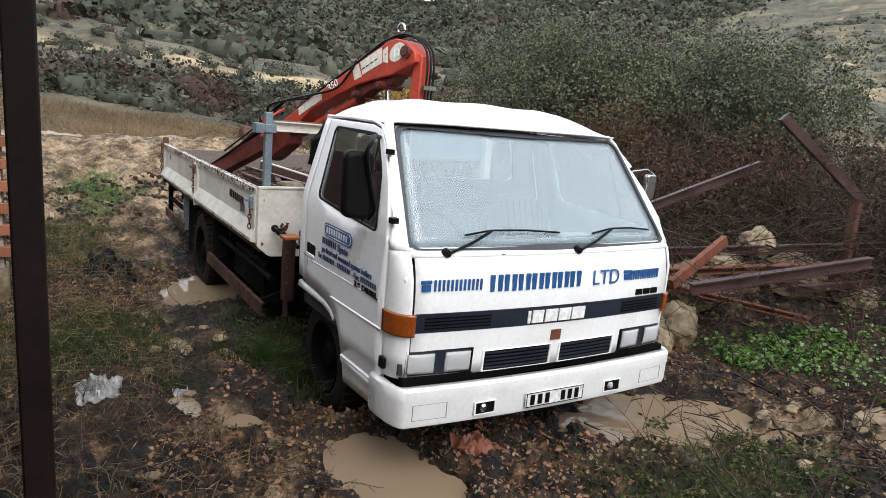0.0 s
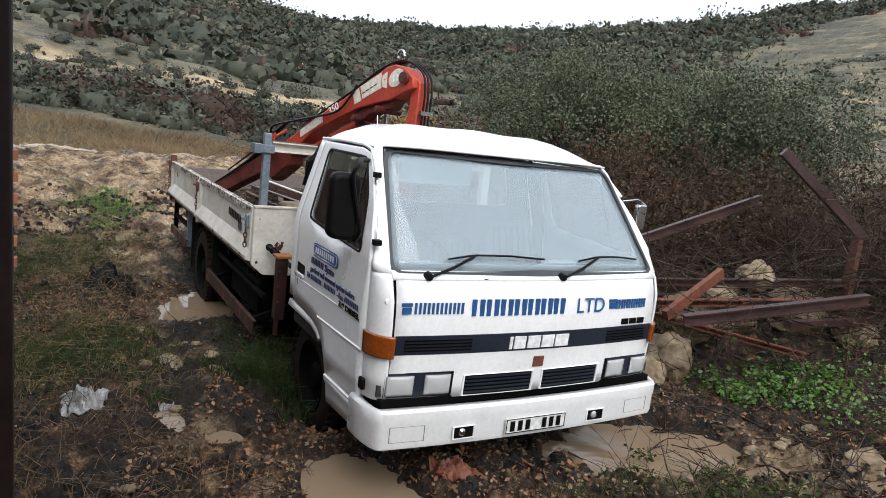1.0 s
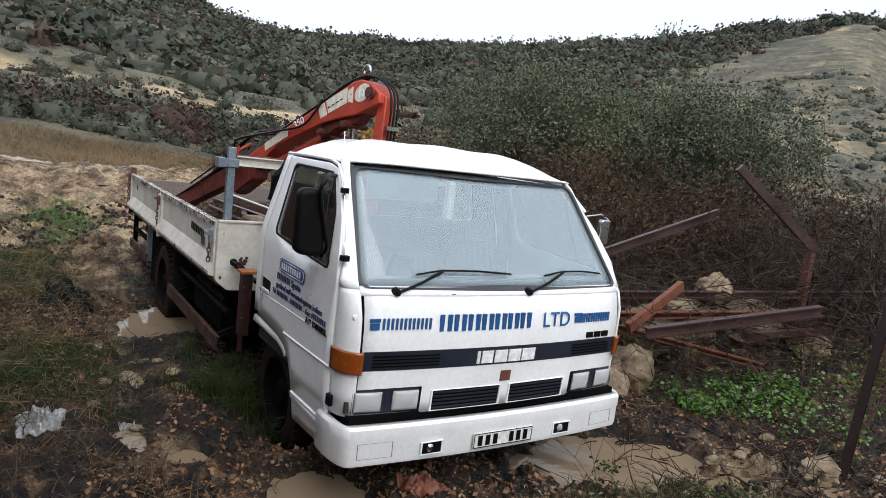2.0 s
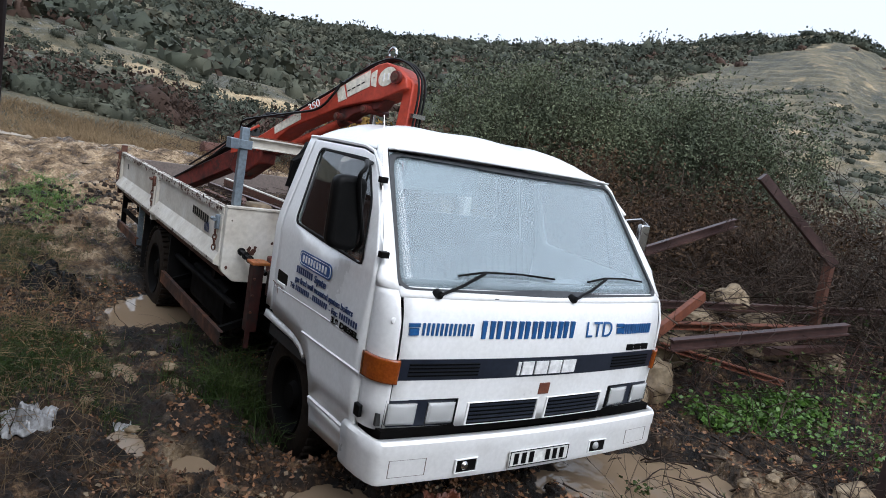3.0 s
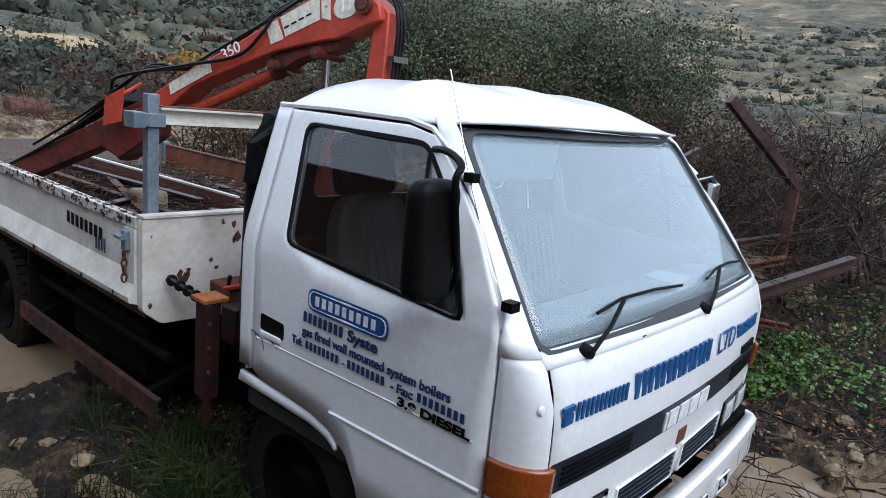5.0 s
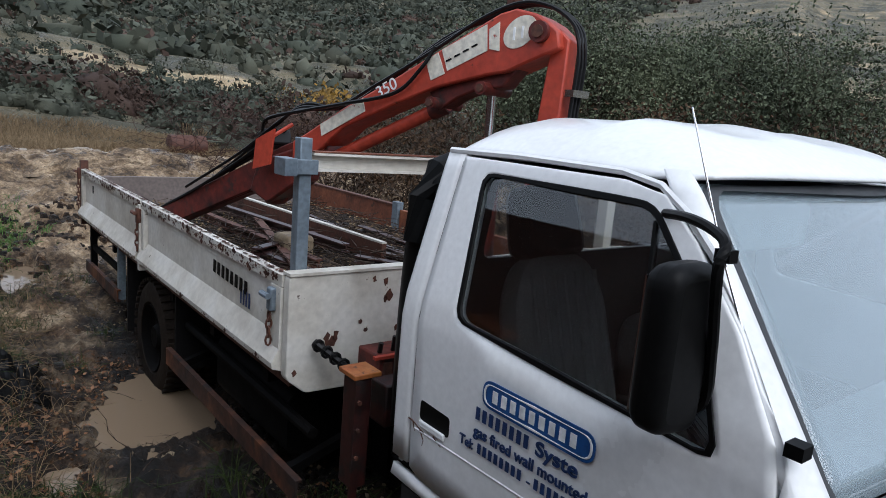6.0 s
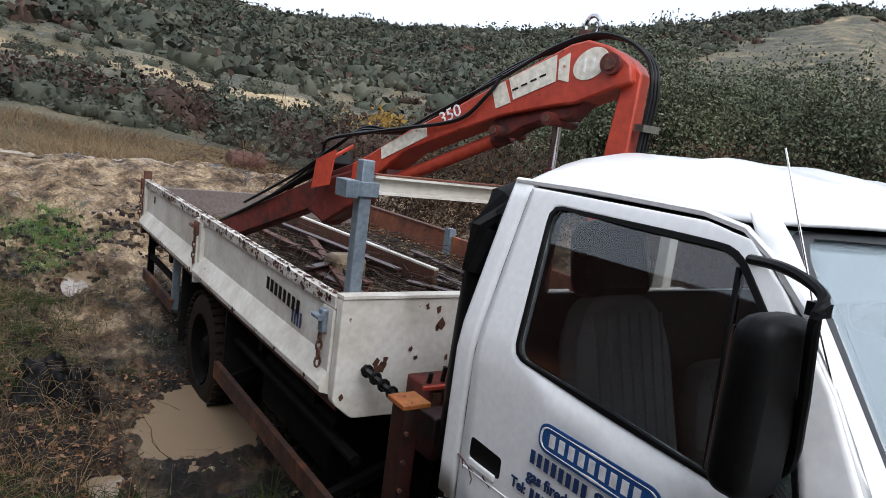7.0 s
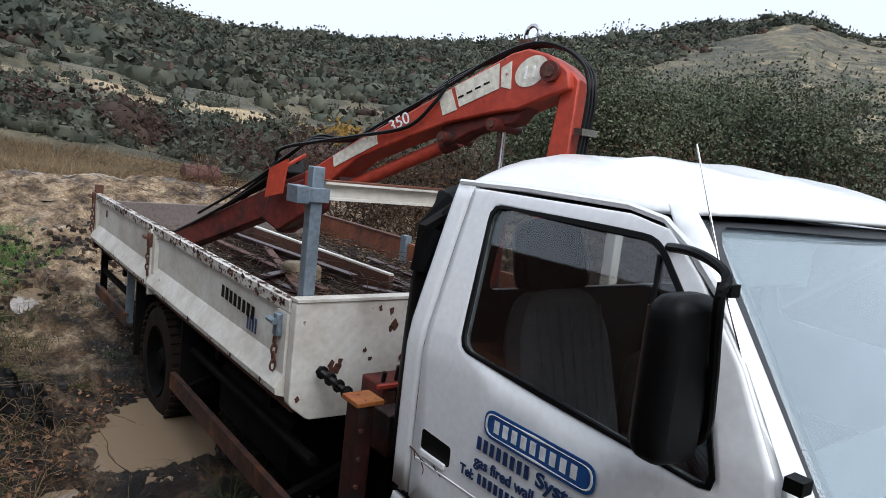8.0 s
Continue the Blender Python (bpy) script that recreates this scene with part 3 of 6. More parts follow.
def height(x, y):
    x, y = np.asarray(x, float), np.asarray(y, float)
    dx, dy = x - EYE_XY[0], y - EYE_XY[1]
    r, az = np.hypot(dx, dy), np.degrees(np.arctan2(dx, dy))
    near = 0.315 + 0.84 * ease(y, 4.2, 14.5) + 0.35 * ease(x, 2.6, 5.5) + 0.5 * ease(x, 5, 11) * ease(y, -6, 4)
    near = near + 0.10 * layered(x, y, 0.7, 3, 3) + 0.15 * layered(x, y, 2.4, 4, 5) + 0.13 * layered(x, y, 9, 3, 8) + 0.075 * layered(x, y, 22, 3, 9, 0.7) * (1 - ease(y, 9, 14))
    rough = ease(y, 4.5, 7.0)
    near = near + rough * (0.34 * layered(x, y, 0.9, 4, 33) + 0.20 * np.abs(layered(x, y, 2.6, 4, 34)) + 0.10 * layered(x * 2.2, y, 3.0, 3, 35))
    near = near + 0.34 * np.exp(-((x - 0.9) / 1.8) ** 2 - ((y - 12.4) / 1.1) ** 2) * (0.8 + 0.9 * layered(x, y, 2.5, 4, 31))
    near = near + 0.16 * np.exp(-((x + 1.95) / 0.32) ** 2 - ((y - 4.15) / 0.42) ** 2)          # dark lump beside the track
    near = near + 0.30 * np.exp(-((x - 3.4) / 0.9) ** 2 - ((y - 1.5) / 0.7) ** 2)              # under the steel pile
    rut = np.exp(-((x + 1.62 + 0.12 * np.sin(y * 1.3)) / 0.16) ** 2) * ease(y, -1, 1.5)
    near = near - 0.05 * rut
    for px, py, a, b, turn in PUDDLES:
        c, s = math.cos(turn), math.sin(turn)
        u, v = ((x - px) * c + (y - py) * s) / a, (-(x - px) * s + (y - py) * c) / b
        d = np.sqrt(u * u + v * v) + 0.95 * layered(x, y, 5, 4, 12)
        k = 1 - ease(d, 0.75, 1.25)
        near = near * (1 - k) + (water_level(py) - 0.05) * k
    for wx, wy in ((-0.85, 1.12), (0.85, 1.12), (-0.9, 4.2), (0.9, 4.2)):
        k = np.exp(-((x - wx) / 0.24) ** 2 - ((y - wy) / 0.42) ** 2)
        near = near * (1 - k) + 0.16 * k
    top = np.interp(az, *SKYLINE) + 0.25 * layered(az, az * 0, 0.35, 4, 40)
    el = np.interp(r, *RISE) * (top + 3.5) - 3.5 - 1.9 * ease(az, 20, 27) * ease(r, 22, 34) * (1 - ease(r, 50, 75))
    far = 2.1 + r * np.tan(np.radians(el)) + (0.012 * r) * layered(x, y, 0.09, 5, 21) + 0.02 * r * layered(x, y, 0.02, 3, 22)
    far = far + 0.25 * np.abs(layered(x, y, 0.35, 3, 25))
    terrace = np.floor(far / 1.7) * 1.7 + 1.7 * ease((far / 1.7) % 1, 0.72, 0.98)
    far = far * 0.68 + terrace * 0.32
    k = ease(r, 12.5, 19)
    return near * (1 - k) + far * k


def ground_sheet():
    az = np.radians(np.r_[np.arange(-8, 80, 0.16), np.arange(80, 352, 3.0)])
    rr = np.r_[0.0, 0.3, 0.6, 0.9, 1.2 * 1.0062 ** np.arange(400), 14.3 * 1.0125 ** np.arange(320)]
    A, R = np.meshgrid(az, rr)
    x, y = EYE_XY[0] + R * np.sin(A), EYE_XY[1] + R * np.cos(A)
    z = height(x, y)
    n, m = A.shape
    me = bpy.data.meshes.new("ground")
    i = np.arange(n - 1)[:, None] * m
    j = np.arange(m)[None, :]
    k = (j + 1) % m
    f = np.stack([i + j, i + k, i + m + k, i + m + j], -1).reshape(-1)
    me.vertices.add(n * m)
    me.vertices.foreach_set("co", np.stack([x, y, z], -1).ravel())
    me.loops.add(len(f))
    me.loops.foreach_set("vertex_index", f[::-1])
    me.polygons.add(len(f) // 4)
    me.polygons.foreach_set("loop_start", np.arange(0, len(f), 4))
    me.update(calc_edges=True)
    r = np.hypot(x - EYE_XY[0], y - EYE_XY[1])
    clay = 0.20 + 0.42 * ease(y, 3.5, 8.5) - 0.1 * ease(x, 2, 4) * (y < 6)
    clay = clay + 0.34 * np.exp(-((x - 1.6) / 0.8) ** 2 - ((y + 0.55) / 0.4) ** 2)
    clay = clay + 0.18 * np.exp(-((x + 1.5) / 0.35) ** 2) * (y < 6)
    turf = 0.20 + 0.46 * np.exp(-((x + 2.35) / 0.45) ** 2 - ((y - 5.4) / 1.4) ** 2) + 0.40 * np.exp(-((x + 2.2) / 0.7) ** 2 - ((y - 2.4) / 0.5) ** 2)
    turf = turf + 0.28 * np.exp(-((x + 1.8) / 0.9) ** 2 - ((y - 8.2) / 0.7) ** 2) + 0.35 * np.exp(-((x - 3.0) / 0.9) ** 2 - ((y - 0.4) / 0.5) ** 2)
    azim = np.degrees(np.arctan2(x - EYE_XY[0], y - EYE_XY[1]))
    pale = 0.56 * np.exp(-((r - 43) / 4.0) ** 2) * (1 - ease(azim, 21, 27)) + 0.62 * np.exp(-((azim - 17) / 1.6) ** 2 - ((r - 105) / 9) ** 2) + 0.38 * np.exp(-((azim - 22) / 4) ** 2 - ((r - 34) / 5) ** 2) + 0.36 * ease(azim, 55, 60) * ease(r, 16, 24) * (azim < 90)
    road = 0.75 * np.exp(-((r - 15.2 - 0.02 * x * x) / 0.55) ** 2) * (x < 0.5)
    hill = ease(r, 13.5, 18)
    # Wet mud at large; the extra over the truck's footprint paints its shade.
    sodden_shade = 0.36 + 0.36 * ease(x, -2.9, -1.8) * ease(y, 0.6, 1.8) * (1 - ease(y, 4.8, 6.2)) * (1 - ease(x, 1.5, 2.4))
    for name, v in (("clay", clay), ("turf", turf), ("hill", hill), ("road", road), ("pale", pale), ("sodden_shade", sodden_shade)):
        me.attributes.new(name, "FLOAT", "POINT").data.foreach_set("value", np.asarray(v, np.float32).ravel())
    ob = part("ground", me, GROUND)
    return tagged(ob, "wet brown mud with pale clay, turf and stony hillside", "ground", kind="structure")


ground_sheet()


def on_ground(x, y):
    return float(height(np.array([x]), np.array([y]))[0])


def puddle(px, py, a, b, turn, drop=0.0):
    bm = bmesh.new()
    vs = [bm.verts.new((px + 1.2 * (a * math.cos(t) * math.cos(turn) - b * math.sin(t) * math.sin(turn)), py + 1.2 * (a * math.cos(t) * math.sin(turn) + b * math.sin(t) * math.cos(turn)), water_level(py) - drop)) for t in steps(0, 6.2832, 36)[:-1]]
    bm.faces.new(vs)
    tagged(part("puddle", bm, WATER, smooth=False), "still puddle of milky brown rain water in the mud", "puddle", "puddles round the truck")


for i, row in enumerate(PUDDLES):
    puddle(*row, 0.004 * (i % 3))


# ---- growth on the hillside and round the yard ----
def polar_spots(n, r0, r1, a0, a1, seed, power=0.5):
    g = np.random.default_rng(seed)
    r = r0 + (r1 - r0) * g.random(n) ** power
    a = np.radians(g.uniform(a0, a1, n))
    return EYE_XY[0] + r * np.sin(a), EYE_XY[1] + r * np.cos(a), r


def scrub(name, material, label, n, r0, r1, a0, a1, size, seed, per=90, tall=0.7, patch=0.0, leaf=0.09, thin=0.0):
    """Low shrubs strewn over the slope, each a ragged clump of leaf sprays."""
    g = np.random.default_rng(seed)
    x, y, r = polar_spots(n, r0, r1, a0, a1, seed)
    azim = np.degrees(np.arctan2(x - EYE_XY[0], y - EYE_XY[1]))
    keep = (layered(x, y, 0.06, 3, 50) > patch - 0.12) & (g.random(len(x)) > thin * ease(azim, 44, 66))
    x, y, r = x[keep], y[keep], r[keep]
    s = size[0] + (size[1] - size[0]) * g.random(len(x)) ** 2
    z = height(x, y)
    # an uneven leafy mass, then loose sprays about its surface
    ball = bmesh.new()
    bmesh.ops.create_icosphere(ball, subdivisions=1, radius=1)
    bv = np.array([v.co[:] for v in ball.verts])
    bf = np.array([[v.index for v in f.verts] for f in ball.faces])
    ball.free()
    n = len(x)

    def swell(d, k):
        wave = np.sin(d[:, 0:1] * 4.1 + k) * np.cos(d[:, 1:2] * 3.7 - 1.7 * k) + 0.6 * np.sin(d[:, 2:3] * 6.3 + 2.3 * k)
        return 1 + 0.28 * wave

    seat = np.stack([x, y, z - 0.12 * s], 1)
    d = np.tile(bv, (n, 1))
    key = np.repeat(x * 7.7 + y, len(bv))[:, None]
    core = d * swell(d, key) * 0.66 * (1 + 0.16 * g.normal(size=(len(d), 1)))
    stretch = np.stack([g.uniform(0.7, 1.6, n), g.uniform(0.7, 1.4, n), tall * g.uniform(0.6, 1.35, n)], 1)
    core = (core + [0, 0, 0.25]) * np.repeat(stretch, len(bv), 0)
    core = np.repeat(seat, len(bv), 0) + core * np.repeat(s, len(bv))[:, None]
    d = unit(n * per, g)
    c = d * swell(d, np.repeat(x * 7.7 + y, per)[:, None]) * g.uniform(0.62, 1.15, (n * per, 1))
    c = (c + [0, 0, 0.25]) * np.repeat(stretch, per, 0)
    c = np.repeat(seat, per, 0) + c * np.repeat(s, per)[:, None]
    spray = leaves(c, leaf * np.repeat(s, per)[:, None], name, r=g, slim=0.6)
    q = np.empty(len(spray.vertices) * 3)
    spray.vertices.foreach_get("co", q)
    bpy.data.meshes.remove(spray)
    faces = (np.arange(n)[:, None, None] * len(bv) + bf).reshape(-1)
    m0, nq = len(core), n * per
    me = bpy.data.meshes.new(name)
    me.vertices.add(m0 + 4 * nq)
    me.vertices.foreach_set("co", np.r_[core.ravel(), q])
    me.loops.add(len(faces) + 4 * nq)
    me.loops.foreach_set("vertex_index", np.r_[faces, m0 + np.arange(4 * nq)])
    me.polygons.add(len(faces) // 3 + nq)
    me.polygons.foreach_set("loop_start", np.r_[np.arange(0, len(faces), 3), len(faces) + np.arange(0, 4 * nq, 4)])
    me.update(calc_edges=True)
    ob = part(name, me, material, smooth=False)
    return tagged(ob, label, "shrubs", kind="stuff")


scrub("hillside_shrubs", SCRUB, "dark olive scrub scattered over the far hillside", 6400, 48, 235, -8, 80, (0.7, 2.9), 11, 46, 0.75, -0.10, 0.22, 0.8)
scrub("brown_shrubs", RUSSET, "brown leafless shrubs among the hillside scrub", 1100, 45, 200, -8, 80, (0.5, 2.0), 18, 46, 0.8, -0.02, 0.20, 0.9)
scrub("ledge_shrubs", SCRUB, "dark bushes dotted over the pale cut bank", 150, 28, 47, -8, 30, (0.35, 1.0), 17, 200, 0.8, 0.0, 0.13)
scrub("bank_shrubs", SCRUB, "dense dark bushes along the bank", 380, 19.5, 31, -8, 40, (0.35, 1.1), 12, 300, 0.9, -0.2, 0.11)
scrub("russet_bushes", RUSSET, "russet brown leafless bushes below the hill", 300, 18.2, 27, -8, 36, (0.25, 0.95), 13, 300, 1.2, -0.1, 0.10)
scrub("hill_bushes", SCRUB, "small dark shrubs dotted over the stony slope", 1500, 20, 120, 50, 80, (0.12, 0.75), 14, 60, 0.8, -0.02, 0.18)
scrub("golden_bush", GOLD, "golden autumn bushes on the bank", 9, 36, 46, 23, 28, (0.7, 1.4), 15, 200, 1.0, -1.0, 0.12)
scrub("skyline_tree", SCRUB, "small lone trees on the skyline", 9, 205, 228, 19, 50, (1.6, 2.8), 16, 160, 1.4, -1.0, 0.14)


def dry_grass():
    g = np.random.default_rng(21)
    x, y, r = polar_spots(16000, 15.2, 21, -8, 24, 21, 1.0)
    z = height(x, y)
    h = g.uniform(0.1, 0.36, len(x)) * (0.6 + 0.8 * (layered(x, y, 0.5, 2, 77) > 0))
    a = np.stack([x, y, z - 0.03], 1)
    lean = np.stack([g.normal(0, 0.12, len(x)), g.normal(0, 0.12, len(x)), h], 1)
    me = rods(a, a + lean, 0.008, "dry_grass")
    tagged(part("dry_grass", me, DRYGRASS, smooth=False), "belt of dry straw coloured grass beyond the mud", "grass", kind="stuff")


dry_grass()


def branching(base, tall, spread, count, seed, wire):
    """Stems that fork from one stool; returns the twig ends."""
    g = np.random.default_rng(seed)
    ends, a, b, rad = [], [], [], []
    for _ in range(count):
        p = np.array(base, float) + np.r_[g.normal(0, spread * 0.25, 2), 0]
        p[2] = on_ground(p[0], p[1]) - 0.05
        d = np.r_[g.normal(0, 0.45, 2), 1.0]
        todo = [(p, d / np.linalg.norm(d), tall * g.uniform(0.35, 0.5), 0.035, 0)]
        while todo:
            p, d, length, w, level = todo.pop()
            for s in range(3):
                q = p + d * length / 3
                a.append(p), b.append(q), rad.append(w * (1 - 0.12 * s))
                p = q
                d = d + g.normal(0, 0.16, 3)
                d[2] += 0.03
                d /= np.linalg.norm(d)
            if level < 4:
                for _ in range(3 if level < 3 else 2):
                    e = d + g.normal(0, 0.5, 3)
                    todo.append((p, e / np.linalg.norm(e), length * g.uniform(0.5, 0.78), w * 0.55, level + 1))
            else:
                ends.append(p)
    return np.array(ends), rods(a, b, rad, wire)


def shrub(base, tall, spread, stems, seed, material, per, size, label, name="bush"):
    t = thing(name, (base[0], base[1], on_ground(*base)), label, "bush", "bushes behind the truck")
    ends, me = branching((base[0], base[1], 0), tall, spread, stems, seed, "stems")
    part("stem_tangle", me, WOODBARK, t, "thin grey brown stems", smooth=False)
    g = np.random.default_rng(seed + 1)
    c = np.repeat(ends, per, 0) + g.normal(0, 0.13, (len(ends) * per, 3))
    part("foliage", leaves(c, size, "foliage", r=g), material, t, smooth=False)
    return t


BUSH = "tall dense olive green bush with bare twigs"
for i, (x, y, tall, spread) in enumerate([(6.9, 8.0, 2.2, 1.0), (7.2, 7.0, 2.6, 1.5), (8.2, 5.6, 2.6, 1.4), (8.8, 4.5, 2.2, 1.1), (7.6, 9.0, 2.8, 1.5), (9.4, 6.6, 2.8, 1.4)]):
    shrub((x, y), tall, spread, 13, 100 + i, LEAF, 48, 0.027, BUSH)
for i, (x, y, tall) in enumerate([(6.6, 3.4, 1.5), (5.9, 4.6, 1.6), (5.2, 5.6, 1.5), (4.6, 3.6, 1.2), (7.2, 2.2, 1.4), (5.6, 2.4, 1.1), (3.6, 6.6, 1.5), (3.4, 8.6, 1.2)]):
    shrub((x, y), tall, 1.5, 13, 140 + i, BROWNLEAF, 5, 0.03, "brown tangled bramble with few withered leaves", "bramble")

# ---- the truck ----
def lerp(z, zs, vs):
    return float(np.interp(z, zs, vs))


def nose(z):
    return lerp(z, (0.5, 0.78, 1.14, 1.30, 1.41, 1.45, 2.005, 2.06), (0.0, -0.035, -0.055, -0.05, -0.012, 0.03, 0.455, 0.52))


def half_front(z):
    return lerp(z, (0.5, 0.8, 1.45, 2.005, 2.06), (0.88, 0.89, 0.905, 0.815, 0.79))


def half_width(z):
    return lerp(z, (0.5, 0.75, 1.2, 1.48, 1.56, 2.0, 2.06), (0.955, 0.965, 0.972, 0.970, 0.958, 0.835, 0.81))


def door_line(z):
    return lerp(z, (0.5, 1.45, 1.56, 1.737, 1.90, 2.0, 2.06), (0.15, 0.15, 0.172, 0.30, 0.455, 0.57, 0.62))


BOW = 0.05


def front_at(x, z, out=0.0):
    """The curved front of the cab at x, z; out: metres proud of it."""
    return Vector((x, nose(z) + BOW * (x / half_front(z)) ** 2 - out, z))


def corner_at(s, z, sign, out=0.0):
    """The rounded corner post from the front (s 0) to the door (s 1)."""
    a = Vector((half_front(z), nose(z) + BOW, z))
    c = Vector((half_width(z), door_line(z), z))
    k = Vector((half_width(z) + 0.004, a.y + 0.03, z))
    p = (1 - s) ** 2 * a + 2 * s * (1 - s) * k + s * s * c
    t = (2 * (1 - s) * (k - a) + 2 * s * (c - k)).normalized()
    p = p + Vector((t.y, -t.x, 0)) * out
    return Vector((sign * p.x, p.y, p.z))


def side_at(sign):
    return lambda y, z, out=0.0: Vector((sign * (half_width(z) + out), y, z))


truck = thing("flatbed_truck", (0, 3, 0.2), "white cab-over flatbed truck bogged down in mud, loaded with scrap steel", "truck")
BELOW, ABOVE = (0.78, 0.86, 0.95, 1.04, 1.14, 1.25, 1.34, 1.40, 1.43), (2.01, 2.035, 2.06)

# front panel with its corner posts
bm = sheet(lambda x, z: front_at(x, z), steps(-0.89, 0.89, 20), BELOW)
cab = part("front_panel", bm, WHITE, truck, "white painted cab front with blue lettering", thick=0.004)
for sign in (-1, 1):
    part("corner_panel", sheet(lambda s, z: corner_at(s, z, sign), steps(0.01, 0.98, 8), (0.78, 0.9, 1.0, 1.1, 1.2, 1.3, 1.4, 1.45)), WHITE, truck, thick=0.012)
    part("windscreen_pillar", sheet(lambda s, z: corner_at(s, z, sign), steps(0.0, 0.98, 8), (1.43, 1.47, 1.51, 1.56, 1.65, 1.74, 1.83, 1.92, 2.0, 2.05)), WHITE, truck, thick=0.02)
part("scuttle_panel", sheet(lambda x, z: front_at(x, z), steps(-0.905, 0.905, 20), (1.405, 1.425, 1.445)), WHITE, truck, thick=0.01)

# windscreen and its rubber
wide = steps(-0.985, 0.985, 24)
part("windscreen", sheet(lambda u, z: front_at(u * half_front(z), z, -0.012), wide, steps(1.445, 2.025, 12)), SCREEN, truck, "misted windscreen glass", thick=0.005)
edge = rounded([(-0.905, 1.44), (0.905, 1.44), (0.80, 2.02), (-0.80, 2.02)], 0.06)
edge = [tuple(p) for p in resample(edge, 120)]
part("windscreen_rubber", rim(edge, lambda x, z, out: front_at(x, z, out - 0.004), 0.032, 0.014), SEAL, truck, "weathered dark grey rubber seal")

# roof: a shallow dome with a step behind the screen
def roof_at(u, y):
    edge_w = lerp(y, (0.5, 0.7, 1.37, 1.44), (0.79, 0.815, 0.815, 0.79))
    crown = lerp(y, (0.5, 0.56, 0.66, 0.80, 0.92, 1.0, 1.25, 1.36, 1.41, 1.44), (2.05, 2.09, 2.135, 2.165, 2.18, 2.168, 2.165, 2.14, 2.10, 2.02))
    e = abs(u) ** 5.5
    rib = 0.008 * math.cos(u * 9.4) * (0.7 if 0.7 < y < 1.4 else 0)
    low = lerp(y, (0.5, 0.62, 1.39, 1.44), (2.045, 2.03, 2.03, 2.0))
    return Vector((u * edge_w, y - 0.05 * (1 - u * u) * max(0, 1 - (y - 0.5) / 0.3), low + (crown - low) * (1 - e) + rib * (1 - e)))


part("roof", sheet(roof_at, [-1, -0.97, -0.92, -0.85, *steps(-0.75, 0.75, 20), 0.85, 0.92, 0.97, 1], [0.5, 0.53, 0.56, 0.6, 0.66, 0.73, 0.8, 0.86, 0.92, 0.96, 1.0, 1.1, 1.18, 1.25, 1.31, 1.36, 1.385, 1.41, 1.425, 1.44]), WHITE, truck, "domed white pressed steel roof", thick=0.01)
for sign in (-1, 1):
    part("rain_gutter", tube([(sign * (half_width(z) + 0.008), y, z) for y, z in ((0.40, 1.87), (0.50, 1.955), (0.60, 2.015), (0.72, 2.035), (1.1, 2.038), (1.42, 2.03))], 0.010, 6), WHITE, truck)
part("rear_wall", band([(-0.95, 0.95), (0.95, 0.95), (0.95, 1.5), (0.82, 2.03), (-0.82, 2.03), (-0.95, 1.5)], rounded([(-0.68, 1.655), (0.68, 1.655), (0.63, 1.95), (-0.63, 1.95)], 0.05), lambda x, z: Vector((x, 1.415, z))), WHITE, truck, thick=0.02)
part("rear_window", filled(rounded([(-0.68, 1.655), (0.68, 1.655), (0.63, 1.95), (-0.63, 1.95)], 0.05), lambda x, z: Vector((x, 1.417, z))), WINDOW, truck, smooth=False, thick=0.004)
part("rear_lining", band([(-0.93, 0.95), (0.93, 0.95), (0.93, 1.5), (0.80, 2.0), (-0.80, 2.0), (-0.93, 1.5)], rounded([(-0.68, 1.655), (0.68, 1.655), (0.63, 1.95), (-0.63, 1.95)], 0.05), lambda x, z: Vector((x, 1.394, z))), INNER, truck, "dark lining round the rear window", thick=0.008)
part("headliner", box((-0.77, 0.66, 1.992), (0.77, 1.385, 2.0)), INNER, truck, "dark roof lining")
for sign in (-1, 1):
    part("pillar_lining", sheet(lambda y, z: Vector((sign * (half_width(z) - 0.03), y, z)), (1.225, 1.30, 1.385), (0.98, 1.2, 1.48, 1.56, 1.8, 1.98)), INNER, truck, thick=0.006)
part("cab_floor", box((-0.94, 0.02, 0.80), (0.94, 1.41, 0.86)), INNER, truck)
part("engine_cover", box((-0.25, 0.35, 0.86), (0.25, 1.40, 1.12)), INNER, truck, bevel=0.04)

# doors
DOOR = [(0.157, 0.715), (0.157, 1.46), (0.18, 1.56), (0.307, 1.737), (0.463, 1.90), (0.577, 1.992), (0.70, 2.012), (1.33, 2.012), (1.325, 1.5), (1.318, 0.985), (1.27, 0.965), (1.10, 0.955), (0.95, 0.943), (0.84, 0.918), (0.745, 0.86), (0.69, 0.77), (0.665, 0.70)]
PANE = rounded([(0.285, 1.487), (0.33, 1.60), (0.415, 1.775), (0.60, 1.968), (1.215, 1.975), (1.145, 1.540)], 0.045)


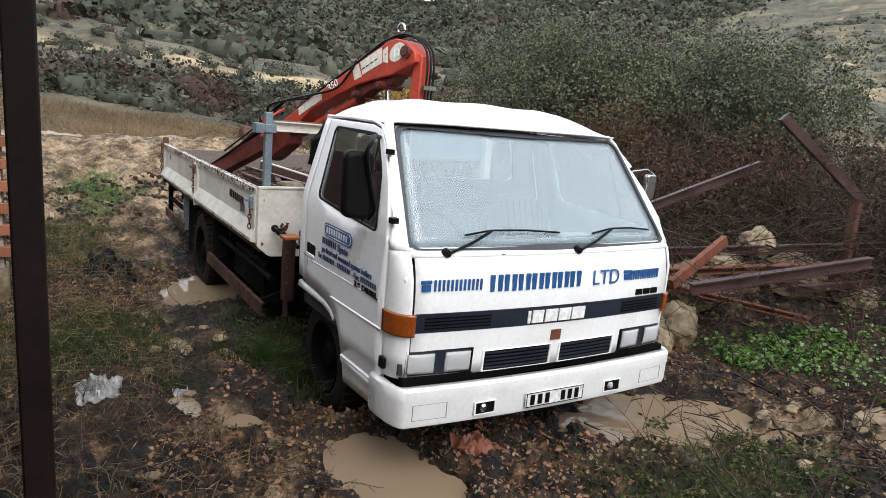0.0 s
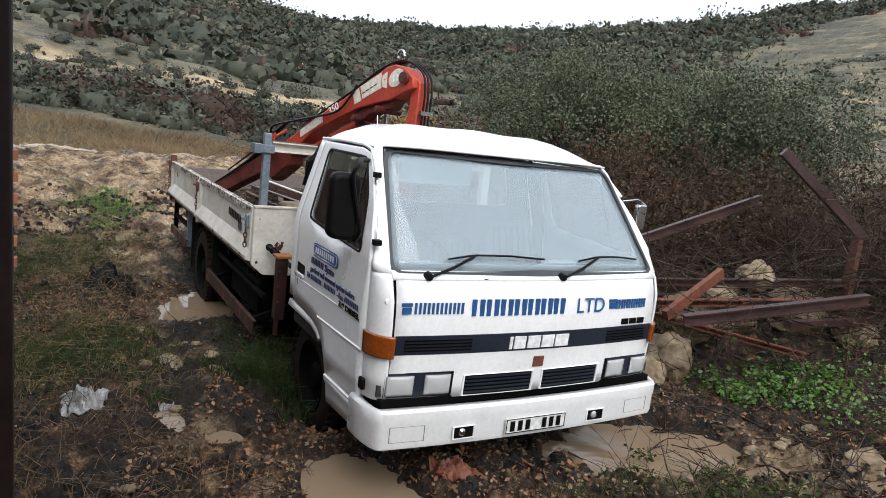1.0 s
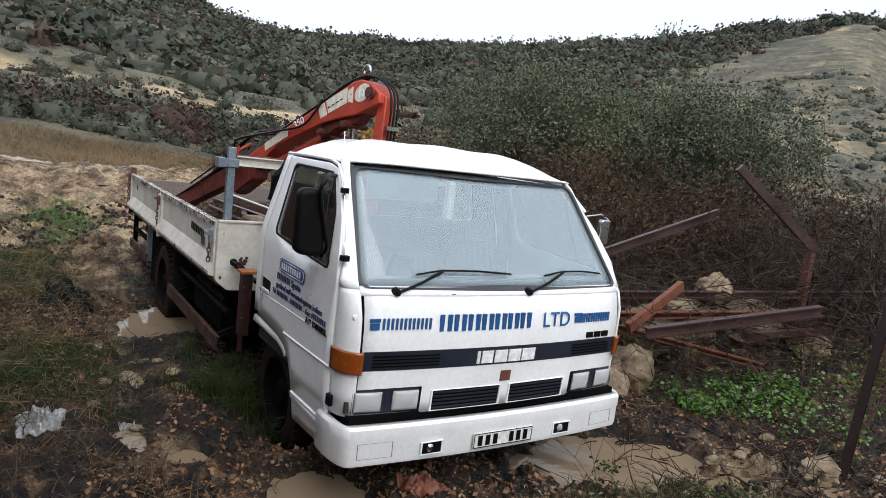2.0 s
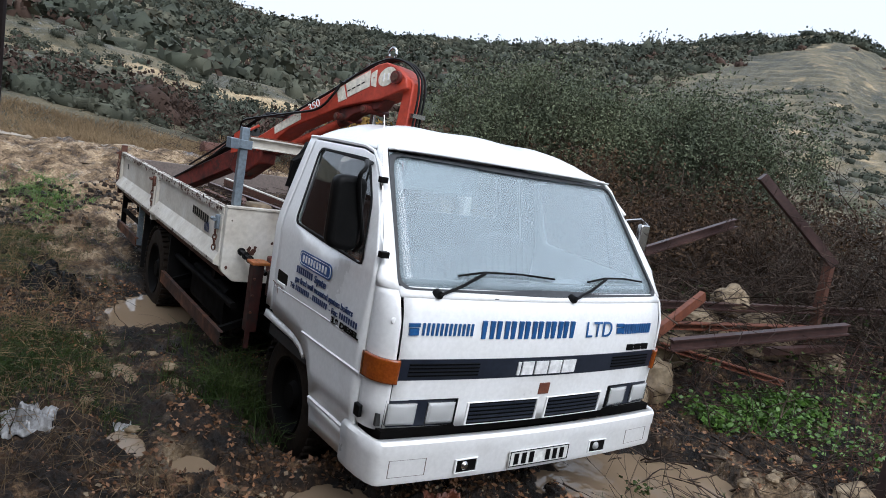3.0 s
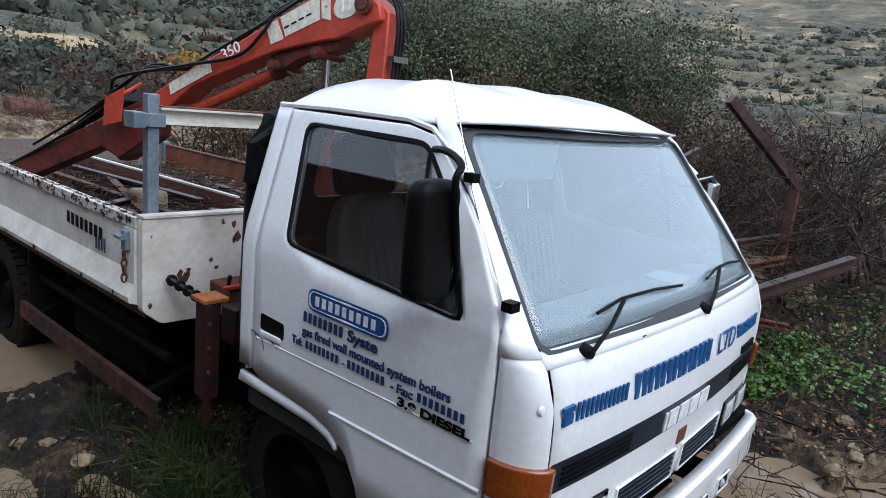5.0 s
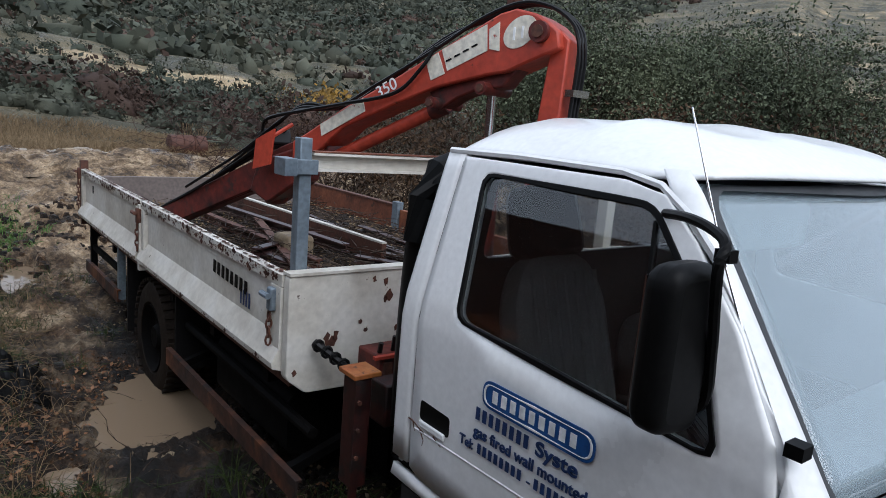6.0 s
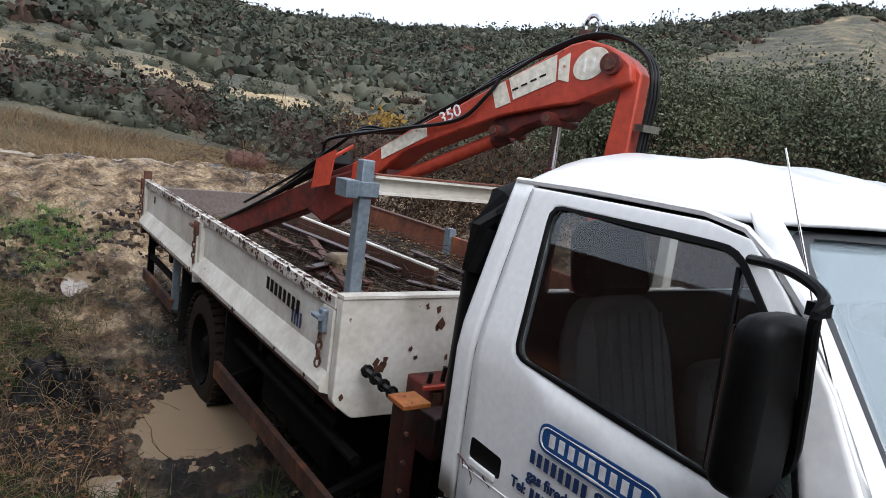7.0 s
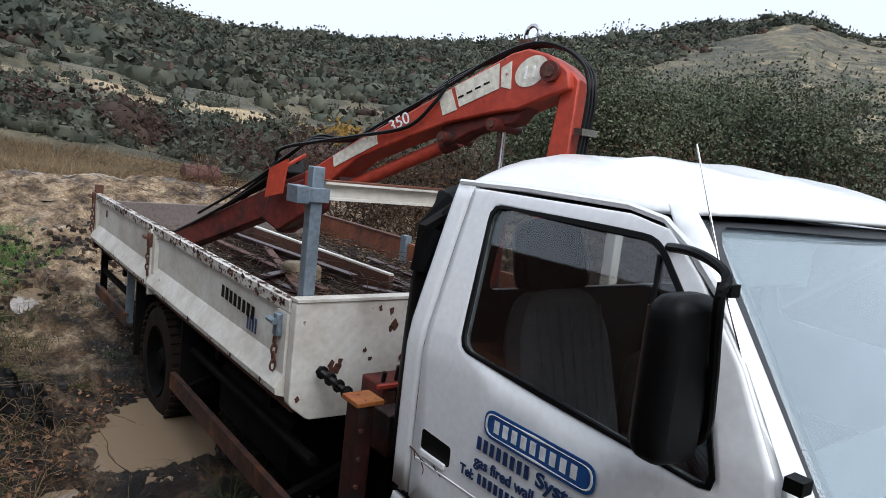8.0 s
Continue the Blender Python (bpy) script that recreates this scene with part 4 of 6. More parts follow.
def door(sign):
    at = side_at(sign)
    d = part("cab_door", band(DOOR, PANE, at, 6, 120), WHITE, truck, "white driver's door with blue and navy lettering" if sign < 0 else "", thick=0.03)
    part("window_rubber", rim([tuple(p) for p in resample(PANE, 90)], lambda y, z, o: at(y, z, 0.012 + o), 0.022, 0.006), BLACK, d, "black rubber seal")
    part("window_glass", filled(PANE, lambda y, z: at(y, z, 0.004)), WINDOW, d, smooth=False, thick=0.004)
    part("quarter_bar", tube([at(0.50, 1.505), at(0.585, 1.93)], 0.011, 6), BLACK, d)
    hole = rounded([(1.125, 1.165), (1.125, 1.232), (1.277, 1.238), (1.277, 1.172)], 0.015)
    part("door_handle", prism(hole, Matrix(((0, 0, 1, sign * 0.981), (1, 0, 0, 0), (0, 1, 0, 0), (0, 0, 0, 1))), 0.012), BLACK, d, "black recessed door handle")
    part("handle_flap", box((sign * 0.986, 1.14, 1.15), (sign * 0.996, 1.27, 1.172)), WHITE, d, bevel=0.004)
    part("crease", tube([at(y, z, 0.014) for y, z in ((0.16, 1.004), (0.5, 0.995), (0.84, 0.988))], 0.008, 6), WHITE, d)
    part("waist_crease", tube([at(y, z, 0.014) for y, z in ((0.2, 1.145), (0.7, 1.14), (1.3, 1.128))], 0.004, 6), WHITE, d)
    for z in (0.84,):
        part("hinge", box((sign * 0.955, 0.105, z - 0.03), (sign * 0.99, 0.155, z + 0.03)), BLACK, d, bevel=0.005)
    return d


drivers = door(-1)
door(1)
for sign in (-1, 1):
    at = side_at(sign)
    bm = sheet(lambda y, z: at(y, z), (1.337, 1.37, 1.40, 1.415, 1.425), (0.985, 1.1, 1.3, 1.48, 1.56, 1.7, 1.85, 1.97, 2.03))
    part("rear_pillar", bm, WHITE, truck, thick=0.02)
    part("sill", sheet(lambda y, k: Vector((sign * (0.975 - 0.01 * k), y, lerp(y, (0.66, 0.74, 0.85, 0.95, 1.47), (0.70, 0.86, 0.925, 0.945, 0.955)) - 0.045 + 0.04 * k)), (0.80, 0.85, 0.9, 0.95, 1.0, 1.1, 1.3, 1.42), (0, 0.5, 1)), WHITE, truck, thick=0.02)
    arch = [(0.665, 0.69), (0.69, 0.77), (0.745, 0.86), (0.84, 0.918), (0.95, 0.943), (1.10, 0.955), (1.3, 0.96), (1.46, 0.94)]
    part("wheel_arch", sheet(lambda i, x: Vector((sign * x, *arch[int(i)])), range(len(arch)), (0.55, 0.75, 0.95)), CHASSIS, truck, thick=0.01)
    part("step_panel", sheet(lambda y, z: Vector((sign * (0.972 if z > 0.66 else 0.962 - 0.12 * (0.66 - z)), y, z + 0.05 * (0.66 - y) * (z < 0.6))), (0.165, 0.3, 0.5, 0.66), (0.525, 0.58, 0.64, 0.665, 0.69)), WHITE, truck, "white lower step panel with a dirty edge", thick=0.02)
    part("step_lip", tube([(sign * 0.975, 0.165, 0.70), (sign * 0.975, 0.4, 0.695), (sign * 0.975, 0.66, 0.687)], 0.011, 6), WHITE, truck)

# bumper: a bowed channel with lamps and a number plate
def bumper_at(u, k):
    """u across from -1 to 1, k round the section."""
    a = abs(u)
    x = min(a / 0.86, 1) * 0.93
    y = -0.12 + 0.045 * (x / 0.93) ** 2
    if a > 0.86:
        t = (a - 0.86) / 0.14
        x, y = 0.93 + 0.075 * math.sin(t * 1.5708), y + 0.28 * (1 - math.cos(t * 1.5708)) * 0.95 + 0.02 * t
    prof = ((0.05, 0.752), (0.012, 0.757), (0.0, 0.745), (0.0, 0.69), (0.006, 0.672), (0.006, 0.575), (0.014, 0.553), (0.05, 0.545))[k]
    inward = prof[0] if a < 0.86 else prof[0] * (1 - (a - 0.86) / 0.14)
    side = prof[0] * (0 if a < 0.86 else (a - 0.86) / 0.14)
    tilt = 0.0
    return Vector((math.copysign(x - side, u), y + inward, prof[1] + tilt))


bumper = part("bumper", sheet(bumper_at, [-1, -0.97, -0.94, -0.91, -0.885, -0.86, *steps(-0.8, 0.8, 16), 0.86, 0.885, 0.91, 0.94, 0.97, 1], range(8)), WHITE, truck, "white steel front bumper, scuffed", thick=0.008)


def bump_y(x):
    return -0.12 + 0.045 * (x / 0.93) ** 2


# Near-black block stands in for the shade between bumper and cab front.
part("gap_shade_block", box((-0.93, -0.02, 0.74), (0.93, 0.3, 0.79)), CHASSIS, truck)
plate = part("number_plate", box((-0.225, -0.134, 0.578), (0.19, -0.126, 0.668)), PLATE, bumper, "white number plate with a thin black border", bevel=0.004)
bars("plate_mark", 3, 0.155, 0.058, FRONT @ Matrix.Translation((-0.195, 0.594, 0.1365)), BLACK, plate)
bars("plate_mark", 3, 0.150, 0.058, FRONT @ Matrix.Translation((0.022, 0.594, 0.1365)), BLACK, plate)
bm = bmesh.new()
for lo, hi in (((-0.221, 0.582), (0.186, 0.586)), ((-0.221, 0.660), (0.186, 0.664)), ((-0.221, 0.586), (-0.217, 0.660)), ((0.182, 0.586), (0.186, 0.660))):
    box((lo[0], -0.1365, lo[1]), (hi[0], -0.1335, hi[1]), bm)
part("plate_border", bm, BLACK, plate, smooth=False)
for x in (-0.478, 0.432):
    y = bump_y(x)
    part("lamp_recess", box((x - 0.062, y - 0.003, 0.585), (x + 0.062, y + 0.03, 0.648)), BLACK, bumper, "dark opening for a small lamp")
    part("recess_frame", rim([(x - 0.064, 0.583), (x + 0.064, 0.583), (x + 0.064, 0.65), (x - 0.064, 0.65)], lambda u, v, o: Vector((u, y - o, v)), 0.012, 0.008), WHITE, bumper)
    part("small_lamp", lathe([(0.0, -0.012), (0.012, -0.010), (0.022, 0.0), (0.024, 0.015)], (x - 0.01, y - 0.006, 0.617), "y", 16), LENS if x > 0 else CHROME, bumper)
for x in (-0.80, 0.78):
    part("cover_edge", rim([(x - 0.095, 0.590), (x + 0.095, 0.590), (x + 0.095, 0.672), (x - 0.095, 0.672)], lambda u, v, o: Vector((u, bump_y(u) + 0.0045 - o, v)), 0.006, 0.0035), SHEET, bumper)
part("bumper_stay", box((-0.6, 0.0, 0.52), (-0.5, 0.5, 0.6)), CHASSIS, truck)
part("bumper_stay", box((0.5, 0.0, 0.52), (0.6, 0.5, 0.6)), CHASSIS, truck)

# dark strip with louvres, grille openings and headlamps
def face_box(x0, x1, z0, z1, depth=0.014, out=0.004, n=8):
    """A plate that follows the bow of the cab front."""
    bm = bmesh.new()
    rows = []
    for x in steps(x0, x1, n):
        rows.append([bm.verts.new(front_at(x, z, o)) for z, o in ((z0, out - depth), (z0, out), (z1, out), (z1, out - depth))])
    for a, b in zip(rows, rows[1:]):
        for i in range(4):
            j = (i + 1) % 4
            bm.faces.new((a[i], b[i], b[j], a[j]))
    bm.faces.new(rows[0])
    bm.faces.new(rows[-1][::-1])
    return bm


strip = part("trim_strip", face_box(-0.882, 0.882, 1.025, 1.128, n=16), GRILLE, truck, "dark blue plastic strip with louvred ends")
for x0, x1 in ((-0.83, -0.45), (0.50, 0.83)):
    for z in (1.045, 1.063, 1.081, 1.099):
        part("louvre", face_box(x0, x1, z, z + 0.007, 0.006, 0.010), BLACK, strip)
for i, (x, w) in enumerate(((-0.213, 0.018), (-0.183, 0.075), (-0.094, 0.085), (0.002, 0.085), (0.098, 0.095))):
    part("badge_letter_shape", face_box(x, x + w, 1.038, 1.108, 0.006, 0.012, 2), PLAINWHITE, strip)
part("emblem", face_box(-0.030, 0.042, 0.922, 0.984, 0.008, 0.008, 2), BEAMRED, truck, "small faded red emblem", bevel=0.003)
for x0, x1 in ((-0.465, -0.020), (0.046, 0.470)):
    g = part("grille", face_box(x0, x1, 0.785, 0.900, 0.02, 0.003), BLACK, truck, "black louvred grille opening")
    for i in range(5):
        z = 0.797 + 0.021 * i
        part("slat", face_box(x0 + 0.012, x1 - 0.012, z, z + 0.009, 0.008, 0.009), GRILLE, g)
    part("grille_rim", rim([(x0, 0.785), (x1, 0.785), (x1, 0.900), (x0, 0.900)], lambda u, v, o: front_at(u, v, o), 0.014, 0.010), WHITE, g)
for sign in (-1, 1):
    x0, x1 = sorted((sign * 0.915, sign * 0.528))
    at = lambda u, v, o: (front_at(u, v, o) if abs(u) < 0.88 else front_at(math.copysign(0.88, u), v, o) + Vector((u - math.copysign(0.88, u), 0.012, 0)))
    h = part("headlamp_box", face_box(max(x0, -0.90), min(x1, 0.90), 0.795, 0.926, 0.02, 0.003), GRILLE, truck, "black twin headlamp surround")
    part("box_rim", rim([(x0 + 0.01, 0.795), (x1 - 0.01, 0.795), (x1 - 0.01, 0.926), (x0 + 0.01, 0.926)], at, 0.012, 0.010), BLACK, h)
    for c in (0.83, 0.622):
        w = 0.073
        lamp = part("headlamp", face_box(sign * c - w, sign * c + w, 0.808, 0.914, 0.01, 0.007, 4), CHROME, h, "bright reflector")
        part("lens", sheet(lambda u, v: front_at(sign * c + u * w, 0.861 + 0.053 * v, 0.014 + 0.012 * (1 - u * u) * (1 - v * v)), steps(-1, 1, 8), steps(-1, 1, 6)), LENS, lamp, "square ribbed glass lens", thick=0.003)
    # wrap-round indicator
    def ind(s, z):
        if s < 0.12:
            return front_at(sign * (0.885 + 0.006 * s), z, 0.012)
        return corner_at((s - 0.12) / 0.88 * 0.97, z, sign, 0.012)
    lens = part("indicator", sheet(ind, [0, 0.12, *steps(0.2, 1, 9)], (1.012, 1.02, 1.05, 1.09, 1.115, 1.125)), AMBER, truck, "amber wrap-round indicator lens", thick=0.02)

# wipers and washer jets
for (px, ex, mx) in ((-0.715, 0.04, -0.42), (0.13, 0.79, 0.45)):
    w = part("wiper", tube([front_at(px, 1.425, 0.03), front_at(px + (mx - px) * 0.5, 1.47, 0.035), front_at(mx, 1.525, 0.03)], 0.008, 6), BLACK, truck, "black wiper arm")
    part("wiper_blade", tube([front_at(mx - 0.16, 1.505, 0.018), front_at(mx, 1.527, 0.022), front_at((mx + ex) / 2, 1.527, 0.022), front_at(ex, 1.512, 0.016)], 0.006, 6), BLACK, w)
    part("wiper_boss", lathe([(0, -0.035), (0.018, -0.033), (0.022, -0.015), (0.026, 0.0)], front_at(px, 1.425), "y", 14), BLACK, w)
for x in (-0.38, 0.3):
    part("washer_jet", box((x - 0.012, -0.005, 1.408), (x + 0.012, 0.012, 1.416)), BLACK, truck)
for z, p in ((1.893, 0.385), (1.575, 0.14)):
    part("pillar_clip", box((-0.985 if z < 1.7 else -0.905, p - 0.018, z - 0.016), (-0.945 if z < 1.7 else -0.87, p + 0.018, z + 0.012)), BLACK, truck)
part("aerial", tube([(-0.905, 0.30, 1.72), (-0.885, 0.40, 1.90), (-0.85, 0.542, 2.20)], 0.0035, 6, end=0.002), CHROME, truck, "thin telescopic radio aerial")
part("repeater", lathe([(0, -0.01), (0.014, -0.008), (0.018, 0.0)], (-0.93, 0.02, 1.30), "y", 16), PLAINWHITE, truck)

# mirrors
def mirror(sign, x0, x1, y, z0, z1):
    m = part("mirror", prism(rounded([(x0, z0), (x1, z0 - 0.02), (x1 + 0.012, z1), (x0, z1)], 0.055), Matrix(((1, 0, 0, 0), (0, 0, 1, y), (0, 1, 0, 0), (0, 0, 0, 1))), 0.08), BLACK, truck, "large black rear-view mirror housing", bevel=0.03)
    m.modifiers["edges"].segments = 5
    part("mirror_glass", box((min(x0, x1) + 0.02, y + 0.039, z0 + 0.03), (max(x0, x1) - 0.02, y + 0.043, z1 - 0.03)), CHROME, m)
    inner = side_at(sign)
    top = bent([inner(0.56, 1.955, 0.02), (sign * 0.96, 0.44, 1.965), (sign * 1.0, 0.36, 1.955), (sign * 1.03, 0.31, 1.935), (sign * 1.055, 0.305, 1.90), (sign * 1.045, 0.305, 1.82), (sign * 1.02, 0.31, 1.72), (sign * 0.985, 0.33, 1.60), inner(0.40, 1.535, 0.02)], 5)
    part("mirror_arm", tube(top, 0.011, 8), BLACK, m, "bent black tube arm")
    return m


mirror(-1, -1.16, -1.0, 0.36, 1.555, 1.895)
part("mirror", prism(rounded([(0.99, 1.66), (1.07, 1.66), (1.075, 1.83), (0.99, 1.83)], 0.02), Matrix(((1, 0, 0, 0), (0, 0, 1, 0.36), (0, 1, 0, 0), (0, 0, 0, 1))), 0.04), CHROME, truck, "small bright passenger mirror", bevel=0.008)
part("mirror_arm", tube([(0.90, 0.40, 1.84), (1.0, 0.37, 1.86), (1.06, 0.36, 1.83)], 0.008, 6), CHROME, truck)

# lettering on the front: a firm's name as plain shapes, with bars for the numbers
def letter_shape(x, z, w, h, kind, depth=0.003):
    """A plain sign-writer's stroke shape on the cab front."""
    bm = bmesh.new()
    t = w * 0.3
    cells = {"C": ((0, 0, t, h), (t, 0, w, t), (t, h - t, w, h)), "H": ((0, 0, t, h), (w - t, 0, w, h), (t, h * 0.42, w - t, h * 0.42 + t)),
             "E": ((0, 0, t, h), (t, 0, w, t), (t, h - t, w, h), (t, h * 0.42, w * 0.9, h * 0.42 + t * 0.9)), "T": ((w / 2 - t / 2, 0, w / 2 + t / 2, h - t), (0, h - t, w, h)), "I": ((0, 0, w, h),)}[kind]
    for a, b, c, d in cells:
        lo, hi = front_at(x + a, z + b, 0.007), front_at(x + c, z + d, 0.007)
        box((x + a, min(lo.y, hi.y) - 0.001, z + b), (x + c, max(lo.y, hi.y) + 0.004, z + d), bm)
    return bm


def front_word(x0, x1, z, h, n, gap=0.5, material=BLUE):
    w = (x1 - x0) / n
    for i in range(n):
        part("sign_bar", letter_shape(x0 + i * w, z, w * (1 - gap), h, "I"), material, cab, smooth=False)


def front_text(text, x, z, size, width, material):
    me = lettering(text, size, Matrix.Identity(4), 0.003, width)
    for v in me.vertices:
        p = front_at(x + v.co.x, z + v.co.y, 0.007 + v.co.z)
        v.co = p
    return part("sign_word", me, material, cab, smooth=False)


for i in range(14):
    part("sign_shape", letter_shape(-0.47 + i * 0.0443 + 0.004 * (i % 2), 1.228, 0.024, 0.088, "I"), BLUE, cab, smooth=False)
front_text("LTD", 0.226, 1.228, 0.122, 0.208, BLUE)
front_word(-0.795, -0.51, 1.242, 0.058, 12)
front_word(0.545, 0.81, 1.238, 0.056, 12)
for x in (-0.862, 0.49):
    bm = letter_shape(x, 1.242, 0.05, 0.032, "I")
    part("telephone_sign", bm, BLUE, cab, smooth=False)
    part("telephone_sign", letter_shape(x - 0.004, 1.280, 0.058, 0.018, "I"), BLUE, cab, smooth=False)
for i in range(3):
    part("model_badge", letter_shape(0.61 + i * 0.07, 1.140, 0.055, 0.034, "E"), BLACK, cab, smooth=False)

for pts in (((1.335, 1.150), (1.31, 1.148), (1.27, 1.135), (1.23, 1.128)), ((1.27, 1.135), (1.25, 1.105), (1.255, 1.085)), ((1.31, 1.148), (1.30, 1.118)), ((1.20, 1.14), (1.16, 1.122))):
    part("rusted_crease", tube([side_at(-1)(y, z, 0.015) for y, z in pts], 0.003, 5, end=0.0015), RUST, drivers)
part("door_seam", tube([side_at(-1)(y, z, 0.004) for y, z in ((1.322, 0.99), (1.331, 1.3), (1.332, 1.5), (1.334, 1.75), (1.336, 2.0))], 0.006, 5), BLACK, truck, "dark seam behind the door")

# lettering on the driver's door
def on_door(y, z, out=0.0205):
    return Matrix.Translation((-half_width(z) - out, y, z)) @ SIDE


oval = rounded([(0, 0), (0.41, 0), (0.41, 0.082), (0, 0.082)], 0.041, 8)
part("oval_sign", prism(oval, on_door(0.985, 1.335), 0.003), LOGOBLUE, drivers, "blue oval sign with a white rim", smooth=False)
part("oval_ring", rim([tuple(p) for p in resample(rounded([(0.010, 0.010), (0.400, 0.010), (0.400, 0.072), (0.010, 0.072)], 0.031, 8), 70)], lambda u, v, o: on_door(0.985, 1.335, 0.0225) @ Vector((u, v, o)), 0.008, 0.0015), PLAINWHITE, drivers, smooth=False)
bars("oval_mark", 9, 0.325, 0.036, on_door(0.942, 1.358, 0.0225), PLAINWHITE, drivers)
bars("door_mark", 8, 0.225, 0.038, on_door(1.005, 1.284), NAVY, drivers)
part("door_word", lettering("Syste", 0.056, on_door(0.765, 1.284), 0.003, 0.145, 0.0012), NAVY, drivers, smooth=False)
part("door_word", lettering("gas fired wall mounted system boilers", 0.046, on_door(1.008, 1.234), 0.003, 0.715, 0.0008), NAVY, drivers, smooth=False)
part("door_word", lettering("Tel:", 0.042, on_door(1.067, 1.186), 0.003, 0.062, 0.0008), NAVY, drivers, smooth=False)
bars("door_mark", 8, 0.19, 0.030, on_door(0.985, 1.186), NAVY, drivers)
part("door_word", lettering("-", 0.042, on_door(0.785, 1.186), 0.003, 0.014), NAVY, drivers, smooth=False)
bars("door_mark", 8, 0.19, 0.030, on_door(0.755, 1.188), NAVY, drivers)
part("door_word", lettering("- Fax:", 0.042, on_door(0.545, 1.188), 0.003, 0.100, 0.0008), NAVY, drivers, smooth=False)
bars("door_mark", 8, 0.20, 0.030, on_door(0.425, 1.190), NAVY, drivers)
part("door_word", lettering("3.9 DIESEL", 0.040, on_door(0.51, 1.148), 0.003, 0.30, 0.0015), BLACK, drivers, smooth=False)

# inside the cab
for name, lo, hi, mat in (("driver_seat_cushion", (-0.76, 0.62, 1.04), (-0.32, 1.12, 1.2), SEAT), ("passenger_seat_cushion", (-0.20, 0.62, 1.04), (0.78, 1.12, 1.2), SEAT)):
    part(name, box(lo, hi), mat, truck, bevel=0.04)


def backrest(x0, x1, top=1.60):
    """A seat back with rounded shoulders and sewn ribs, leaning to the rear."""
    c, lean = (x0 + x1) / 2, Matrix(((1, 0, 0, 0), (0, 0.30, 1, 0.70), (0, 1, -0.30, 0), (0, 0, 0, 1)))
    out = rounded([(x0, 1.14), (x1, 1.14), (x1 - 0.01, top - 0.14), (x1 - 0.09, top), (x0 + 0.09, top), (x0 + 0.01, top - 0.14)], 0.07)
    b = part("seat_backrest", prism(out, lean, 0.13), SEAT, truck, "grey ribbed fabric seat back", bevel=0.035)
    for x in steps(x0 + 0.07, x1 - 0.07, 6):
        part("seat_rib", tube([lean @ Vector((x, z, -0.066)) for z in (1.2, 1.4, top - 0.06)], 0.007, 6), SEAT, b)
    return b, c, lean


driver_back, c, lean = backrest(-0.76, -0.32, 1.70)
part("headrest", prism(rounded([(c - 0.15, 1.69), (c + 0.15, 1.69), (c + 0.13, 1.93), (c - 0.13, 1.93)], 0.06), lean, 0.11), BLACK, driver_back, "black headrest", bevel=0.03)
backrest(-0.20, 0.24, 1.46)
backrest(0.30, 0.76, 1.58)
part("dashboard", sheet(lambda x, k: Vector((x, (0.07, 0.2, 0.36, 0.42, 0.42)[k] + (0.0 if k else BOW * (x / 0.9) ** 2), (1.42, 1.445, 1.43, 1.36, 1.0)[k])), steps(-0.86, 0.86, 16), range(5)), DASH, truck, "pale grey dashboard", thick=0.01)
part("steering_wheel", tube([(-0.54 + 0.20 * math.cos(a), 0.47 + 0.12 * math.sin(a), 1.40 + 0.16 * math.sin(a)) for a in steps(0, 6.2832, 28)], 0.014, 8), BLACK, truck)
part("steering_column", tube([(-0.54, 0.47, 1.40), (-0.54, 0.30, 1.12)], 0.025, 8), BLACK, truck)
part("sun_visor", box((-0.70, 0.52, 1.85), (-0.22, 0.54, 1.99)), DASH, truck, bevel=0.01)
part("paper_on_dash", prism(rounded([(-0.1, -0.08), (0.12, -0.06), (0.1, 0.1), (-0.08, 0.08)], 0.02), Matrix.Translation((0.35, 0.24, 1.452)), 0.008), PLAINWHITE, truck)

# air intake behind the cab
intake = bent([(-0.80, 1.56, 1.0), (-0.80, 1.56, 1.4), (-0.79, 1.55, 1.75), (-0.74, 1.55, 1.90), (-0.66, 1.55, 1.93)], 5)
part("air_intake", tube(intake, 0.085, 14), BLACK, truck, "black plastic air intake duct")
part("intake_cap", tube([(-0.86, 1.54, 1.70), (-0.85, 1.54, 1.85), (-0.78, 1.55, 1.95), (-0.70, 1.55, 1.975)], 0.05, 10), BLACK, truck)

